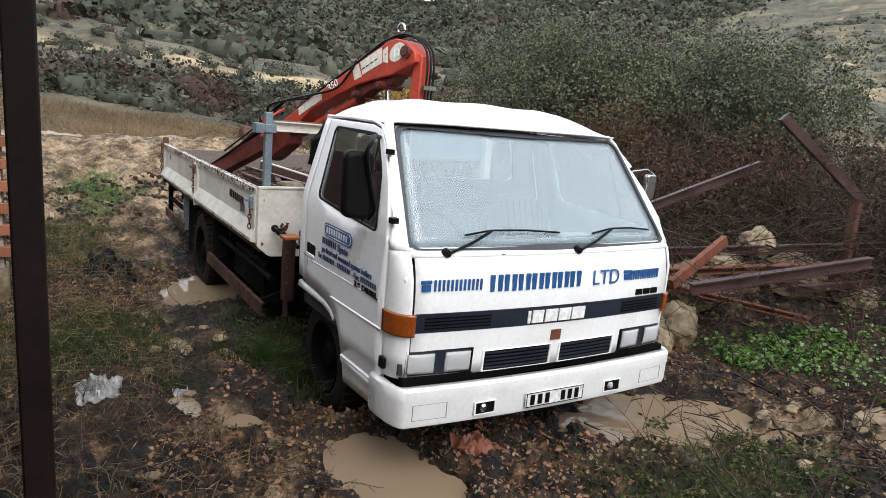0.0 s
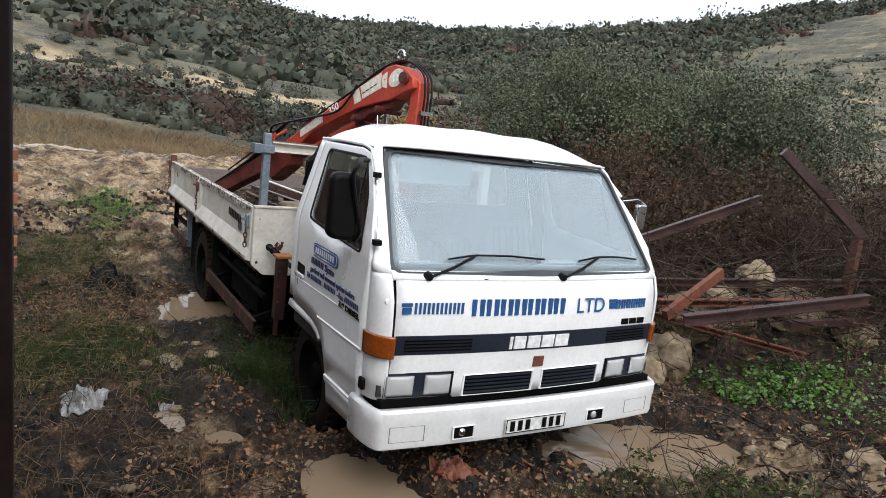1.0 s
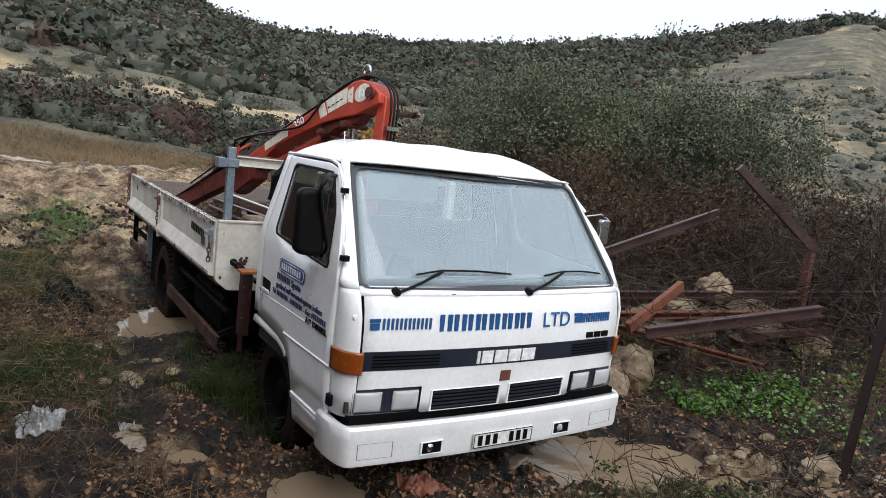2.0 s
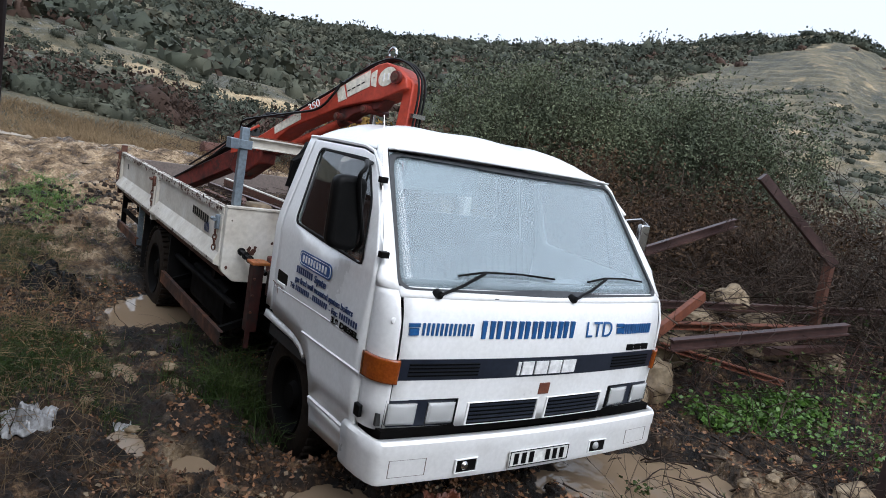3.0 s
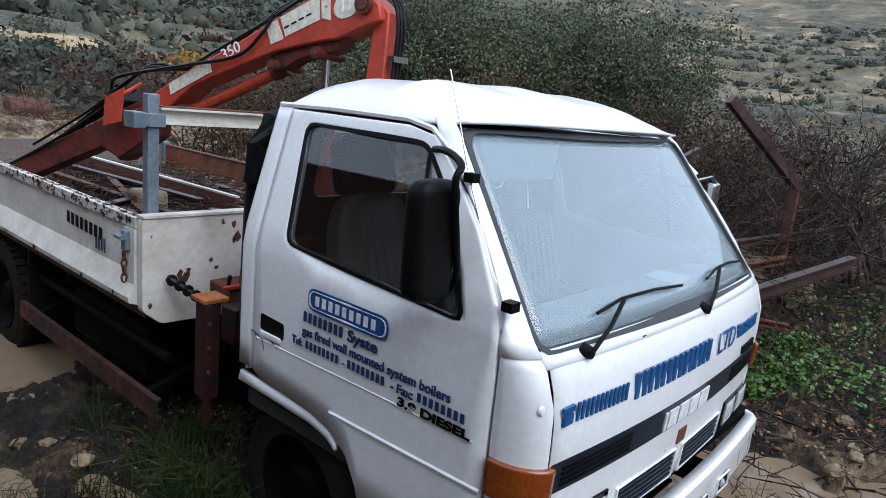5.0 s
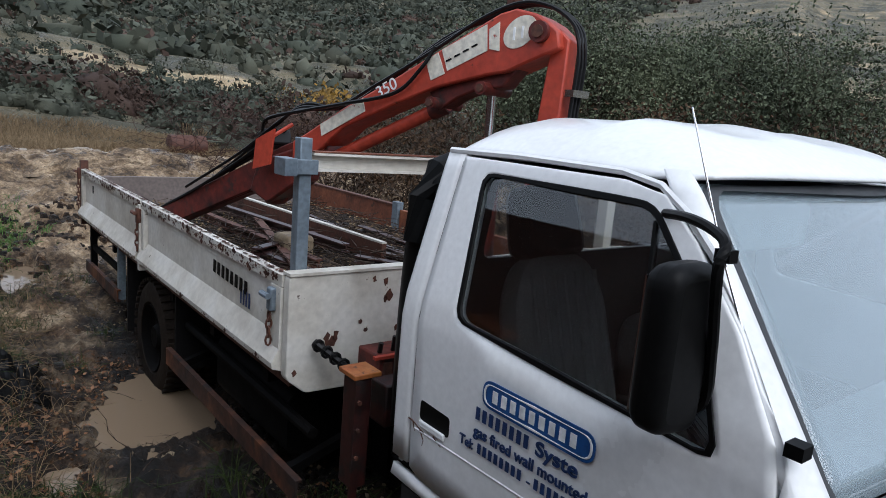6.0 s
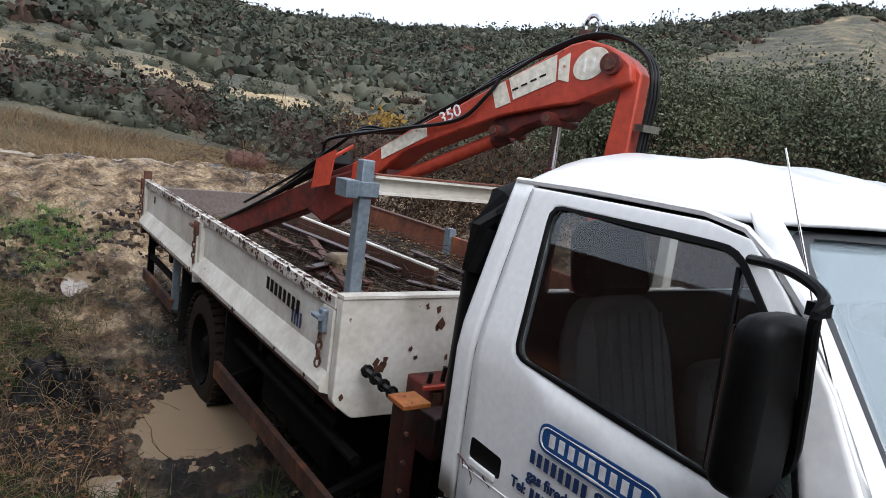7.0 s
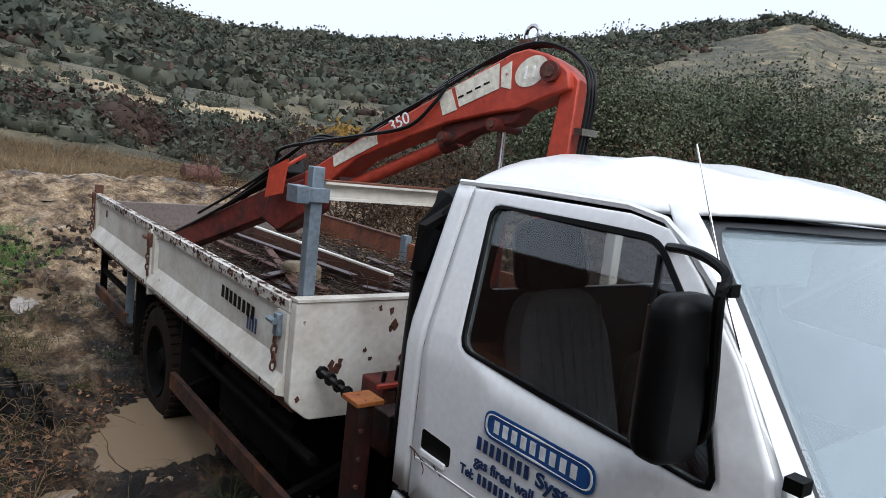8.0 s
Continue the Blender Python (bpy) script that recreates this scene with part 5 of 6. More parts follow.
# wheels
def wheel(x0, x1, y, z, r):
    """A tyre between x0 (outer) and x1, with a ribbed tread, on a steel rim."""
    s = 1 if x1 > x0 else -1
    w = abs(x1 - x0)
    prof = [(r * 0.56, 0.03), (r * 0.62, 0.0), (r * 0.82, -0.004), (r * 0.93, 0.012), (r * 0.985, 0.035), (r, 0.055), (r * 0.985, 0.07), (r, 0.085), (r, w - 0.085), (r * 0.985, w - 0.07), (r, w - 0.055), (r * 0.985, w - 0.035), (r * 0.93, w - 0.012), (r * 0.62, w), (r * 0.56, w - 0.03)]
    whl = part("wheel", lathe([(a, s * b) for a, b in prof], (x0, y, z), "x", 56), TYRE, truck, "muddy treaded tyre")
    bm = bmesh.new()
    for i in range(40):
        a = 6.2832 * i / 40
        c = Vector((x0 + s * w / 2, y + (r + 0.002) * math.cos(a), z + (r + 0.002) * math.sin(a)))
        m = Matrix.Translation(c) @ Matrix.Rotation(a - 1.5708, 4, "X")
        for q in (-1, 1):
            box((q * w * 0.27 - 0.05, -0.017, -0.01), (q * w * 0.27 + 0.05, 0.017, 0.008), bm, m)
    tagged(part("tread", bm, TYRE, whl), kind="stuff")
    hub = lathe([(0.0, s * 0.02), (0.07, s * 0.02), (0.09, s * 0.05), (0.14, s * 0.06), (0.17, s * 0.05), (r * 0.5, s * 0.035), (r * 0.57, s * 0.0), (r * 0.58, s * 0.03)], (x0, y, z), "x", 32)
    part("wheel_rim", hub, CHASSIS, whl, "dark dirty steel rim")
    return whl


wheel(-0.90, -0.70, 1.12, 0.50, 0.385)
wheel(0.90, 0.70, 1.12, 0.50, 0.385)
for sign in (-1, 1):
    wheel(sign * 1.035, sign * 0.83, 4.2, 0.545, 0.39)
    wheel(sign * 0.60, sign * 0.80, 4.2, 0.545, 0.39)
    part("chassis_rail", box((sign * 0.42 - 0.04, 0.3, 0.70), (sign * 0.42 + 0.04, 6.1, 0.90)), CHASSIS, truck)
part("front_axle", bar((-0.75, 1.12, 0.5), (0.75, 1.12, 0.5), 0.08, 0.1), CHASSIS, truck)
part("rear_axle", bar((-0.7, 4.2, 0.54), (0.7, 4.2, 0.54), 0.14, 0.14), CHASSIS, truck)
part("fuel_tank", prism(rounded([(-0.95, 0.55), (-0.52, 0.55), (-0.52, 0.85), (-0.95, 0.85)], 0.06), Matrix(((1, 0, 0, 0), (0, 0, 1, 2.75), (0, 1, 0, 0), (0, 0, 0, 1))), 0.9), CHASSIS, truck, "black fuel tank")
# Plates and a block added to close the underside and deepen its shade.
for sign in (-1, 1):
    part("inner_light_stop", box((sign * 0.60 - 0.008, 0.20, 0.42), (sign * 0.60 + 0.008, 1.75, 0.95)), CHASSIS, truck)
    part("side_light_stop", box((sign * 0.62 - 0.008, 1.95, 0.52), (sign * 0.62 + 0.008, 3.6, 0.98)), CHASSIS, truck)
part("floor_light_stop", box((-0.59, 0.15, 0.43), (0.59, 1.8, 0.445)), CHASSIS, truck)
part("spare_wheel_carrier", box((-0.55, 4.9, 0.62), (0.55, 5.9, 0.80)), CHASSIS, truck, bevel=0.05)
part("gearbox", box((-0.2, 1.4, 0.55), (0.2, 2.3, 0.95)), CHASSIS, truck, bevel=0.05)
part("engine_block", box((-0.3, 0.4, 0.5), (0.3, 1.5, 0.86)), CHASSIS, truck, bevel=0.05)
for y in (3.66, 4.78):
    part("mudguard", box((-1.04, y - 0.012, 0.50 if y < 4 else 0.42), (-0.60, y + 0.012, 1.0)), RUBBER, truck, "black rubber mud flap")

# rusty side guards
guard = part("side_guard", channel((-1.06, 1.95, 0.585), (-1.06, 3.72, 0.585), 0.03, 0.10), GUARD, truck, "orange side guard rail, rusting")
part("guard_bracket", bar((-1.04, 2.1, 0.60), (-0.45, 2.1, 0.80), 0.04, 0.04), CHASSIS, guard)
part("guard_bracket", bar((-1.04, 3.5, 0.60), (-0.45, 3.5, 0.80), 0.04, 0.04), CHASSIS, guard)
rear_guard = part("side_guard", channel((-1.06, 4.95, 0.64), (-1.06, 6.05, 0.64), 0.03, 0.09), GUARD, truck, "orange side guard rail, rusting")
part("guard_post", bar((-1.03, 5.0, 0.60), (-1.03, 5.0, 1.04), 0.05, 0.04), GALV, rear_guard)
part("guard_post", bar((-1.03, 5.95, 0.60), (-1.03, 5.95, 1.04), 0.05, 0.04), CHASSIS, rear_guard)
part("guard_bar", bar((-1.03, 5.0, 0.82), (-1.03, 6.0, 0.82), 0.03, 0.04), CHASSIS, rear_guard)
part("lower_rail", tube([(-0.98, 2.0, 0.80), (-0.98, 3.6, 0.80)], 0.025, 8), CHASSIS, truck)

# load bed
BX, Y0, Y1, TOP = 1.08, 2.08, 6.13, 1.463
bed = part("load_bed", box((-1.05, Y0 + 0.02, 0.985), (1.05, Y1, 1.03)), RUST, truck, "flat steel load bed with drop sides")
for y in (2.4, 3.1, 3.8, 4.6, 5.3, 6.0):
    part("cross_member", box((-1.02, y - 0.03, 0.90), (1.02, y + 0.03, 0.985)), CHASSIS, bed)


def headboard():
    bm = bmesh.new()
    out = rounded([(-BX, TOP), (-BX, 1.03), (-0.99, 0.955), (-0.6, 0.945), (0.6, 0.945), (0.99, 0.955), (BX, 1.03), (BX, TOP)], 0.02, 3)
    prism(out, Matrix(((1, 0, 0, 0), (0, 0, 1, Y0 + 0.015), (0, 1, 0, 0), (0, 0, 0, 1))), 0.05, bm)
    h = part("headboard", bm, BEDWHITE, bed, "chipped white headboard with rust holes", bevel=0.004)
    part("headboard_rail", box((-BX, Y0 - 0.016, TOP), (BX, Y0 + 0.05, TOP + 0.012)), BEDWHITE, h)
    for x, z, s in ((-0.62, 1.41, 0.018), (-0.62, 1.33, 0.012), (-0.60, 1.345, 0.022), (-0.90, 1.18, 0.02), (-0.88, 1.165, 0.025), (-0.86, 1.19, 0.018), (-0.74, 1.24, 0.012), (-0.71, 1.20, 0.01), (-0.55, 1.19, 0.012), (-0.68, 1.425, 0.012), (-1.045, 1.05, 0.012)):
        g = random.Random(int(x * 1000 + z * 77))
        loop = [(x + s * g.uniform(0.4, 1.2) * math.cos(a), z + s * g.uniform(0.5, 1.7) * math.sin(a)) for a in steps(0, 6.2832, 9)[:-1]]
        part("rust_hole", prism(loop, Matrix(((1, 0, 0, 0), (0, 0, 1, Y0 - 0.011), (0, 1, 0, 0), (0, 0, 0, 1))), 0.003), RUST, h, smooth=False)
    return h


headboard()


def side_gate(y0, y1, number=False):
    """A drop side: pressed panel with a top rail, a sloping lower ledge and end stiles."""
    x = -BX
    prof = [(x + 0.03, 1.04), (x - 0.036, 1.062), (x - 0.040, 1.088), (x + 0.012, 1.185), (x + 0.016, 1.19), (x + 0.016, 1.405), (x - 0.006, 1.41), (x - 0.008, 1.458), (x + 0.03, 1.463), (x + 0.034, 1.40), (x + 0.034, 1.04)]
    bm = bmesh.new()
    rings = [[bm.verts.new((a, y, b)) for a, b in prof] for y in steps(y0, y1, 6)]
    for a, b in zip(rings, rings[1:]):
        for i in range(len(prof)):
            j = (i + 1) % len(prof)
            bm.faces.new((a[i], a[j], b[j], b[i]))
    bm.faces.new(rings[0])
    bm.faces.new(rings[-1][::-1])
    g = part("side_gate", bm, BEDWHITE, bed, "scuffed white drop side with chipped paint")
    for a, b in ((y0, y0 + 0.10), (y1 - 0.06, y1)):
        part("stile", box((x - 0.010, a + 0.002, 1.098), (x + 0.02, b - 0.002, 1.404)), BEDWHITE, g)
    return g


gate = side_gate(Y0 + 0.045, 4.225)
side_gate(4.275, Y1)
bars("painted_mark", 8, 0.46, 0.062, Matrix.Translation((-1.0685, 2.96, 1.285)) @ SIDE @ Matrix.Rotation(radians(-2), 4, "Z"), BLACK, gate, gap=0.45)
bars("painted_mark", 4, 0.13, 0.07, Matrix.Translation((-1.0685, 2.60, 1.215)) @ SIDE, NAVY, gate, gap=0.6)
bars("painted_mark", 2, 0.05, 0.06, Matrix.Translation((-1.0685, 5.78, 1.30)) @ SIDE, BLACK, gate, gap=0.5)


def rail_flakes():
    """Bare rusted spots where the paint has flaked off the rails of the bed."""
    g = np.random.default_rng(91)
    n = 420
    y = g.uniform(Y0 + 0.06, Y1 - 0.02, n)
    size = 0.004 + 0.013 * g.random((n, 1)) ** 3
    top = np.stack([g.uniform(-1.078, -1.054, n), y, np.full(n, 1.464)], 1)
    face = np.stack([np.full(n, -1.0895), y, g.uniform(1.415, 1.457, n)], 1)
    low = np.stack([np.full(n, -1.1215), y, g.uniform(1.066, 1.086, n)], 1)[: n // 4]
    along = np.tile([[0, 1.0, 0]], (n, 1)) + g.normal(0, 0.15, (n, 1)) * [[0, 0, 1]]
    flat = np.c_[along[:, 2], along[:, 1], 0 * along[:, 2]]
    a = np.r_[flat * size * 1.6, along * size * 1.4, along[: n // 4] * size[: n // 4]]
    b = np.r_[np.tile([[1.0, 0, 0]], (n, 1)) * size * 0.8, np.tile([[0, 0, 1.0]], (n, 1)) * size, np.tile([[0, 0, 1.0]], (n // 4, 1)) * size[: n // 4]]
    tagged(part("flaked_paint", quads(np.r_[top, face, low], a, b, "flaked_paint"), RUST, bed, "rusty flaked spots along the rails", smooth=False), kind="stuff")


rail_flakes()


def gate_latch(y, z, material, long):
    l = part("gate_latch", box((-1.115, y - 0.022, z - 0.05), (-1.085, y + 0.022, z + 0.05)), material, bed, "worn gate latch", bevel=0.008)
    part("latch_bolt", tube([(-1.13, y - 0.035, z + 0.02), (-1.13, y + 0.035, z + 0.02)], 0.013, 8), material, l)
    for i in range(long):
        a = z - 0.05 - 0.035 * i
        part("chain_link", tube([(-1.108 + 0.012 * math.cos(t) * (i % 2), y + 0.012 * math.cos(t) * ((i + 1) % 2), a - 0.022 + 0.024 * math.sin(t)) for t in steps(0, 6.2832, 8)], 0.005, 5), RUST, l)


gate_latch(2.19, 1.345, GALV, 4)
gate_latch(4.25, 1.36, RUST, 5)
gate_latch(6.15, 1.42, RUST, 7)
part("gate_post", box((-1.10, 4.23, 1.0), (-1.05, 4.27, 1.43)), BEDWHITE, bed)
part("gate_post", box((-1.09, Y1 + 0.002, 0.98), (-1.03, Y1 + 0.05, TOP + 0.07)), RUST, bed)
part("tailgate", box((-1.03, Y1 + 0.002, 1.03), (1.05, Y1 + 0.035, 1.40)), SHEET, bed, "grey brown steel tailgate", bevel=0.005)
far = part("side_gate", box((1.05, Y0 + 0.05, 1.03), (1.09, 4.42, 1.34)), ORANGE, bed, "rusted far drop side", bevel=0.005)
far2 = part("side_gate", box((1.05, 4.52, 1.03), (1.09, Y1, 1.36)), ORANGE, bed, "rusted far drop side", bevel=0.005)
part("gate_rail", box((1.04, 4.52, 1.361), (1.10, Y1, 1.375)), RUST, far2)
part("gate_post", box((1.03, 4.43, 0.98), (1.09, 4.51, 1.40)), GALV, bed)
part("gate_post", box((1.03, Y1 - 0.06, 0.98), (1.09, Y1 - 0.002, 1.40)), GALV, bed)

# headache rack: two stakes and a cross rail
rack = part("stake", box((-1.025, 2.135, 1.03), (-0.972, 2.19, 2.01)), GALV, bed, "blue grey galvanised stake", bevel=0.004)
part("stake_clamp", box((-1.10, 2.118, 1.865), (-0.95, 2.134, 1.925)), GALV, rack, bevel=0.003)
part("stake_lug", box((-1.105, 2.10, 1.86), (-1.05, 2.20, 1.93)), GALV, rack, bevel=0.003)
part("rack_post", box((0.90, 2.12, 1.03), (0.97, 2.19, 1.97)), BEDWHITE, bed, "white post with rust", bevel=0.004)
part("rack_rail", channel((-0.965, 2.16, 1.915), (0.90, 2.16, 1.905), 0.05, 0.075), BEDWHITE, bed, "white cross rail with a rusty top edge")
part("rail_rust", box((-0.96, 2.136, 1.9535), (0.90, 2.185, 1.959)), ORANGE, bed)

# ---- the loader crane behind the cab ----
crane = thing("loader_crane", (0, 1.75, 0.95), "folded red hydraulic loader crane with grimy boom lying across the bed", "crane")
TURNED = radians(18)
BOOM = Matrix(((-math.sin(TURNED), 0, math.cos(TURNED), 0), (math.cos(TURNED), 0, math.sin(TURNED), 1.8), (0, 1, 0, 0), (0, 0, 0, 1)))


def boom_point(s, z, out=0.0):
    return BOOM @ Vector((s, z, out))


column = part("column", prism([(-0.085, 2.50), (-0.075, 2.1), (-0.10, 1.2), (-0.12, 0.95), (0.14, 0.95), (0.12, 1.2), (0.035, 2.1), (0.0, 2.46), (-0.03, 2.55)], BOOM, 0.10), RED, crane, "upright red crane column", bevel=0.008)
part("base_block", box((-0.45, 1.56, 0.84), (0.45, 1.98, 1.02)), DARKRED, crane, bevel=0.02)
outline = [(-0.065, 2.46), (-0.05, 2.53), (0.0, 2.57), (0.07, 2.605), (0.16, 2.625), (0.24, 2.605), (0.494, 2.473), (0.793, 2.314), (1.136, 2.143), (1.40, 1.99), (1.50, 1.94), (1.50, 1.81), (1.34, 1.87), (1.12, 2.045), (0.77, 2.19), (0.55, 2.273), (0.29, 2.336), (0.18, 2.355), (0.03, 2.42)]
boom = part("boom", prism(outline, BOOM, 0.19), RED, crane, "red box-section main boom with torn cream decals", bevel=0.010)
ext = part("extension", prism([(1.28, 2.03), (1.62, 1.90), (3.05, 1.27), (3.05, 1.13), (1.55, 1.75), (1.25, 1.90)], BOOM, 0.13), DARKRED, crane, "dark grimy red extension boom", bevel=0.008)
part("second_extension", prism([(1.9, 1.72), (3.25, 1.14), (3.25, 1.06), (1.9, 1.60)], BOOM, 0.09), DARKRED, ext, bevel=0.006)
part("extension_head", prism([(1.42, 1.93), (1.80, 1.80), (1.86, 1.62), (1.70, 1.56), (1.45, 1.72)], BOOM, 0.17), DARKRED, ext, bevel=0.015)
part("red_flag_plate", prism([(1.57, 2.00), (1.72, 1.93), (1.74, 1.76), (1.60, 1.80)], BOOM @ Matrix.Translation((0, 0, -0.16)), 0.012), RED, ext, "bright red bracket plate", smooth=False)
part("plate_stay", tube([boom_point(1.6, 1.95, -0.16), boom_point(1.55, 2.03, -0.05)], 0.012, 6), RED, ext)
lug = part("boom_lug", prism([(0.12, 2.40), (0.62, 2.26), (0.56, 2.16), (0.45, 2.23), (0.36, 2.265), (0.21, 2.29)], BOOM, 0.12), DARKRED, boom, bevel=0.01)
ram = part("lift_ram", tube([boom_point(1.30, 1.855), boom_point(0.54, 2.20)], 0.034, 14), RED, crane, "red hydraulic cylinder below the boom")
part("ram_collar", tube([boom_point(0.63, 2.16), boom_point(0.54, 2.20)], 0.044, 14), DARKRED, ram)
part("ram_foot", tube([boom_point(1.34, 1.84), boom_point(1.24, 1.883)], 0.042, 14), DARKRED, ram)
rod = part("column_ram", tube([boom_point(0.30, 2.29), boom_point(0.28, 1.2)], 0.022, 12), CHROME, crane, "bright steel piston rod")
part("ram_barrel", tube([boom_point(0.275, 2.06), boom_point(0.26, 1.0)], 0.05, 12), DARKRED, rod)
for s, z, r in ((0.03, 2.525, 0.045), (0.56, 2.20, 0.028), (0.29, 2.28, 0.030)):
    part("pivot_pin", tube([boom_point(s, z, -0.125), boom_point(s, z, 0.125)], r, 16), DARKRED, boom)
    part("pin_head", tube([boom_point(s, z, -0.135), boom_point(s, z, -0.118)], r * 0.6, 10), RUST, boom)
eye = [boom_point(0.20 + 0.035 * math.cos(a), 2.70 + 0.045 * math.sin(a)) for a in steps(0, 6.2832, 14)]
part("lifting_eye", tube(eye, 0.010, 8), CHROME, boom, "steel lifting eye")
part("eye_foot", box((-0.03, 0.0, 0.0), (0.03, 0.05, 0.03), None, Matrix.Translation(boom_point(0.20, 2.65))), RUST, boom)


def decal(name, outline2, material=DECAL, out=-0.0975, label=""):
    return part(name, prism(outline2, BOOM @ Matrix.Translation((0, 0, out)), 0.004), material, boom, label, smooth=False)


decal("decal", [(0.532, 2.445), (0.298, 2.558), (0.286, 2.444), (0.493, 2.35)], label="torn cream instruction decal")
decal("decal", [(0.621, 2.395), (0.552, 2.432), (0.506, 2.337), (0.583, 2.304)], label="torn cream decal")
decal("decal_edge", [(0.284, 2.537), (0.234, 2.568), (0.223, 2.443), (0.276, 2.452)], label="cream remnant of a round decal")
disc = [(0.13 + 0.078 * math.cos(a), 2.525 + 0.066 * math.sin(a) - 0.3 * 0.078 * math.cos(a)) for a in steps(0, 6.2832, 30)[:-1]]
decal("round_decal", disc, label="cream oval maker's plate without writing")
decal("decal_mark", [(0.11, 2.50), (0.12, 2.50), (0.12, 2.55), (0.11, 2.55)], PLAINWHITE, -0.1005)
decal("decal_mark", [(0.15, 2.49), (0.16, 2.49), (0.16, 2.545), (0.15, 2.545)], PLAINWHITE, -0.1005)
decal("long_decal", [(1.29, 2.046), (1.0, 2.20), (0.98, 2.135), (1.276, 1.985)], label="cream sticker with a round mark")
number = Matrix(((math.sin(TURNED), 0, -math.cos(TURNED), 0), (-math.cos(TURNED), 0, -math.sin(TURNED), 0), (0, 1, 0, 0), (0, 0, 0, 1)))
slope = Matrix.Rotation(radians(27), 4, "Z")
part("boom_number", lettering("350", 0.085, Matrix.Translation(boom_point(0.90, 2.20, -0.099)) @ number @ slope, 0.003, 0.13), PLAINWHITE, boom, "white stencilled number", smooth=False)
for i in range(4):
    decal("decal_line", [(0.34 + 0.045 * i, 2.475 - 0.022 * i), (0.37 + 0.045 * i, 2.462 - 0.022 * i), (0.367 + 0.045 * i, 2.455 - 0.022 * i), (0.337 + 0.045 * i, 2.468 - 0.022 * i)], BLACK, -0.1005)
for k in range(3):
    o = -0.06 + 0.035 * k
    line = bent([boom_point(2.5 - 0.1 * k, 1.56, o), boom_point(1.95, 1.83, o - 0.03), boom_point(1.66, 2.02 + 0.02 * k, o - 0.02), boom_point(1.50, 2.11 + 0.02 * k, o), boom_point(1.2, 2.14, o - 0.02 + 0.01 * k), boom_point(0.95, 2.27, o), boom_point(0.60, 2.45 + 0.03 * k, o), boom_point(0.33, 2.60, o), boom_point(0.13, 2.66, o + 0.02), boom_point(-0.05, 2.60, o + 0.03), boom_point(-0.125, 2.46, o + 0.03), boom_point(-0.115, 2.1, o + 0.03), boom_point(-0.15, 1.3, o)], 5)
    part("hose", tube(line, 0.009, 6), HOSE, crane, "black hydraulic hose")
slack = bent([boom_point(1.77, 1.96, -0.08), boom_point(1.69, 2.05, -0.11), boom_point(1.38, 2.115, -0.12), boom_point(1.1, 2.165, -0.125), boom_point(0.78, 2.235, -0.118), boom_point(0.63, 2.36, -0.115), boom_point(0.57, 2.46, -0.10)], 6)
part("hose", tube(slack, 0.010, 6), HOSE, crane, "slack black hose along the boom")
for k in range(3):
    line = bent([boom_point(2.9, 1.33, -0.05 + 0.05 * k), boom_point(2.3, 1.60 + 0.02 * k, -0.08 + 0.05 * k), boom_point(1.85, 1.86, -0.06 + 0.04 * k), boom_point(1.68, 2.0, -0.05 + 0.04 * k)], 5)
    part("hose", tube(line, 0.010, 6), HOSE, crane)
part("hose_fittings", box((-0.09, -0.05, -0.05), (0.09, 0.05, 0.05), None, Matrix.Translation(boom_point(1.75, 1.93)) @ Matrix.Rotation(radians(-25), 4, "X")), HOSE, crane, bevel=0.015)
part("hose_clamp", box((-0.05, -0.03, -0.015), (0.05, 0.03, 0.015), None, Matrix.Translation(boom_point(-0.12, 2.28))), CHROME, crane)
part("under_pulley", lathe([(0.0, -0.05), (0.07, -0.05), (0.075, 0.0), (0.07, 0.05), (0.0, 0.05)], boom_point(1.72, 1.62), "x", 20), DARKRED, ext)

# stabiliser leg and valve bank between cab and bed
leg = part("stabiliser_leg", box((-0.995, 1.66, 0.72), (-0.925, 1.755, 1.165)), LEGRED, crane, "dark red stabiliser leg with an orange cap", bevel=0.008)
part("leg_cap", box((-1.012, 1.645, 1.166), (-0.895, 1.765, 1.186)), CAP, leg, bevel=0.004)
part("leg_flange", box((-1.005, 1.645, 0.62), (-0.975, 1.659, 1.165)), LEGRED, leg)
part("leg_arm", box((-0.87, 1.645, 0.95), (-0.46, 1.755, 1.12)), LEGRED, leg, bevel=0.008)
for z in (0.86, 0.97, 1.08):
    part("leg_bolt", tube([(-0.99, 1.635, z), (-0.99, 1.646, z)], 0.009, 6), RUST, leg)
bank = part("valve_bank", box((-0.80, 1.80, 1.06), (-0.46, 1.98, 1.17)), DARKRED, crane, "red control valve bank with levers", bevel=0.01)
for i in range(5):
    x = -0.77 + 0.065 * i
    part("lever", tube([(x, 1.86, 1.17), (x, 1.85, 1.215 + 0.02 * (i % 2))], 0.010, 6), HOSE, bank)
    part("spool", box((x - 0.02, 1.79, 1.08), (x + 0.02, 1.80, 1.15)), RUST, bank)
part("bank_plate", box((-0.84, 1.78, 1.172), (-0.46, 1.80, 1.185)), RED, bank)
part("stay_strut", tube([(-0.98, 2.03, 1.19), (-0.90, 1.92, 1.12), (-0.86, 1.80, 1.08)], 0.017, 8), HOSE, crane, "black coiled hose stub")
for i in range(5):
    p = Vector((-0.98, 2.03, 1.19)).lerp(Vector((-0.87, 1.83, 1.09)), 0.1 + 0.18 * i)
    part("coil", tube([p + Vector((0.022 * math.cos(a), 0.0, 0.022 * math.sin(a))) for a in steps(0, 6.2832, 10)], 0.007, 5), HOSE, crane)

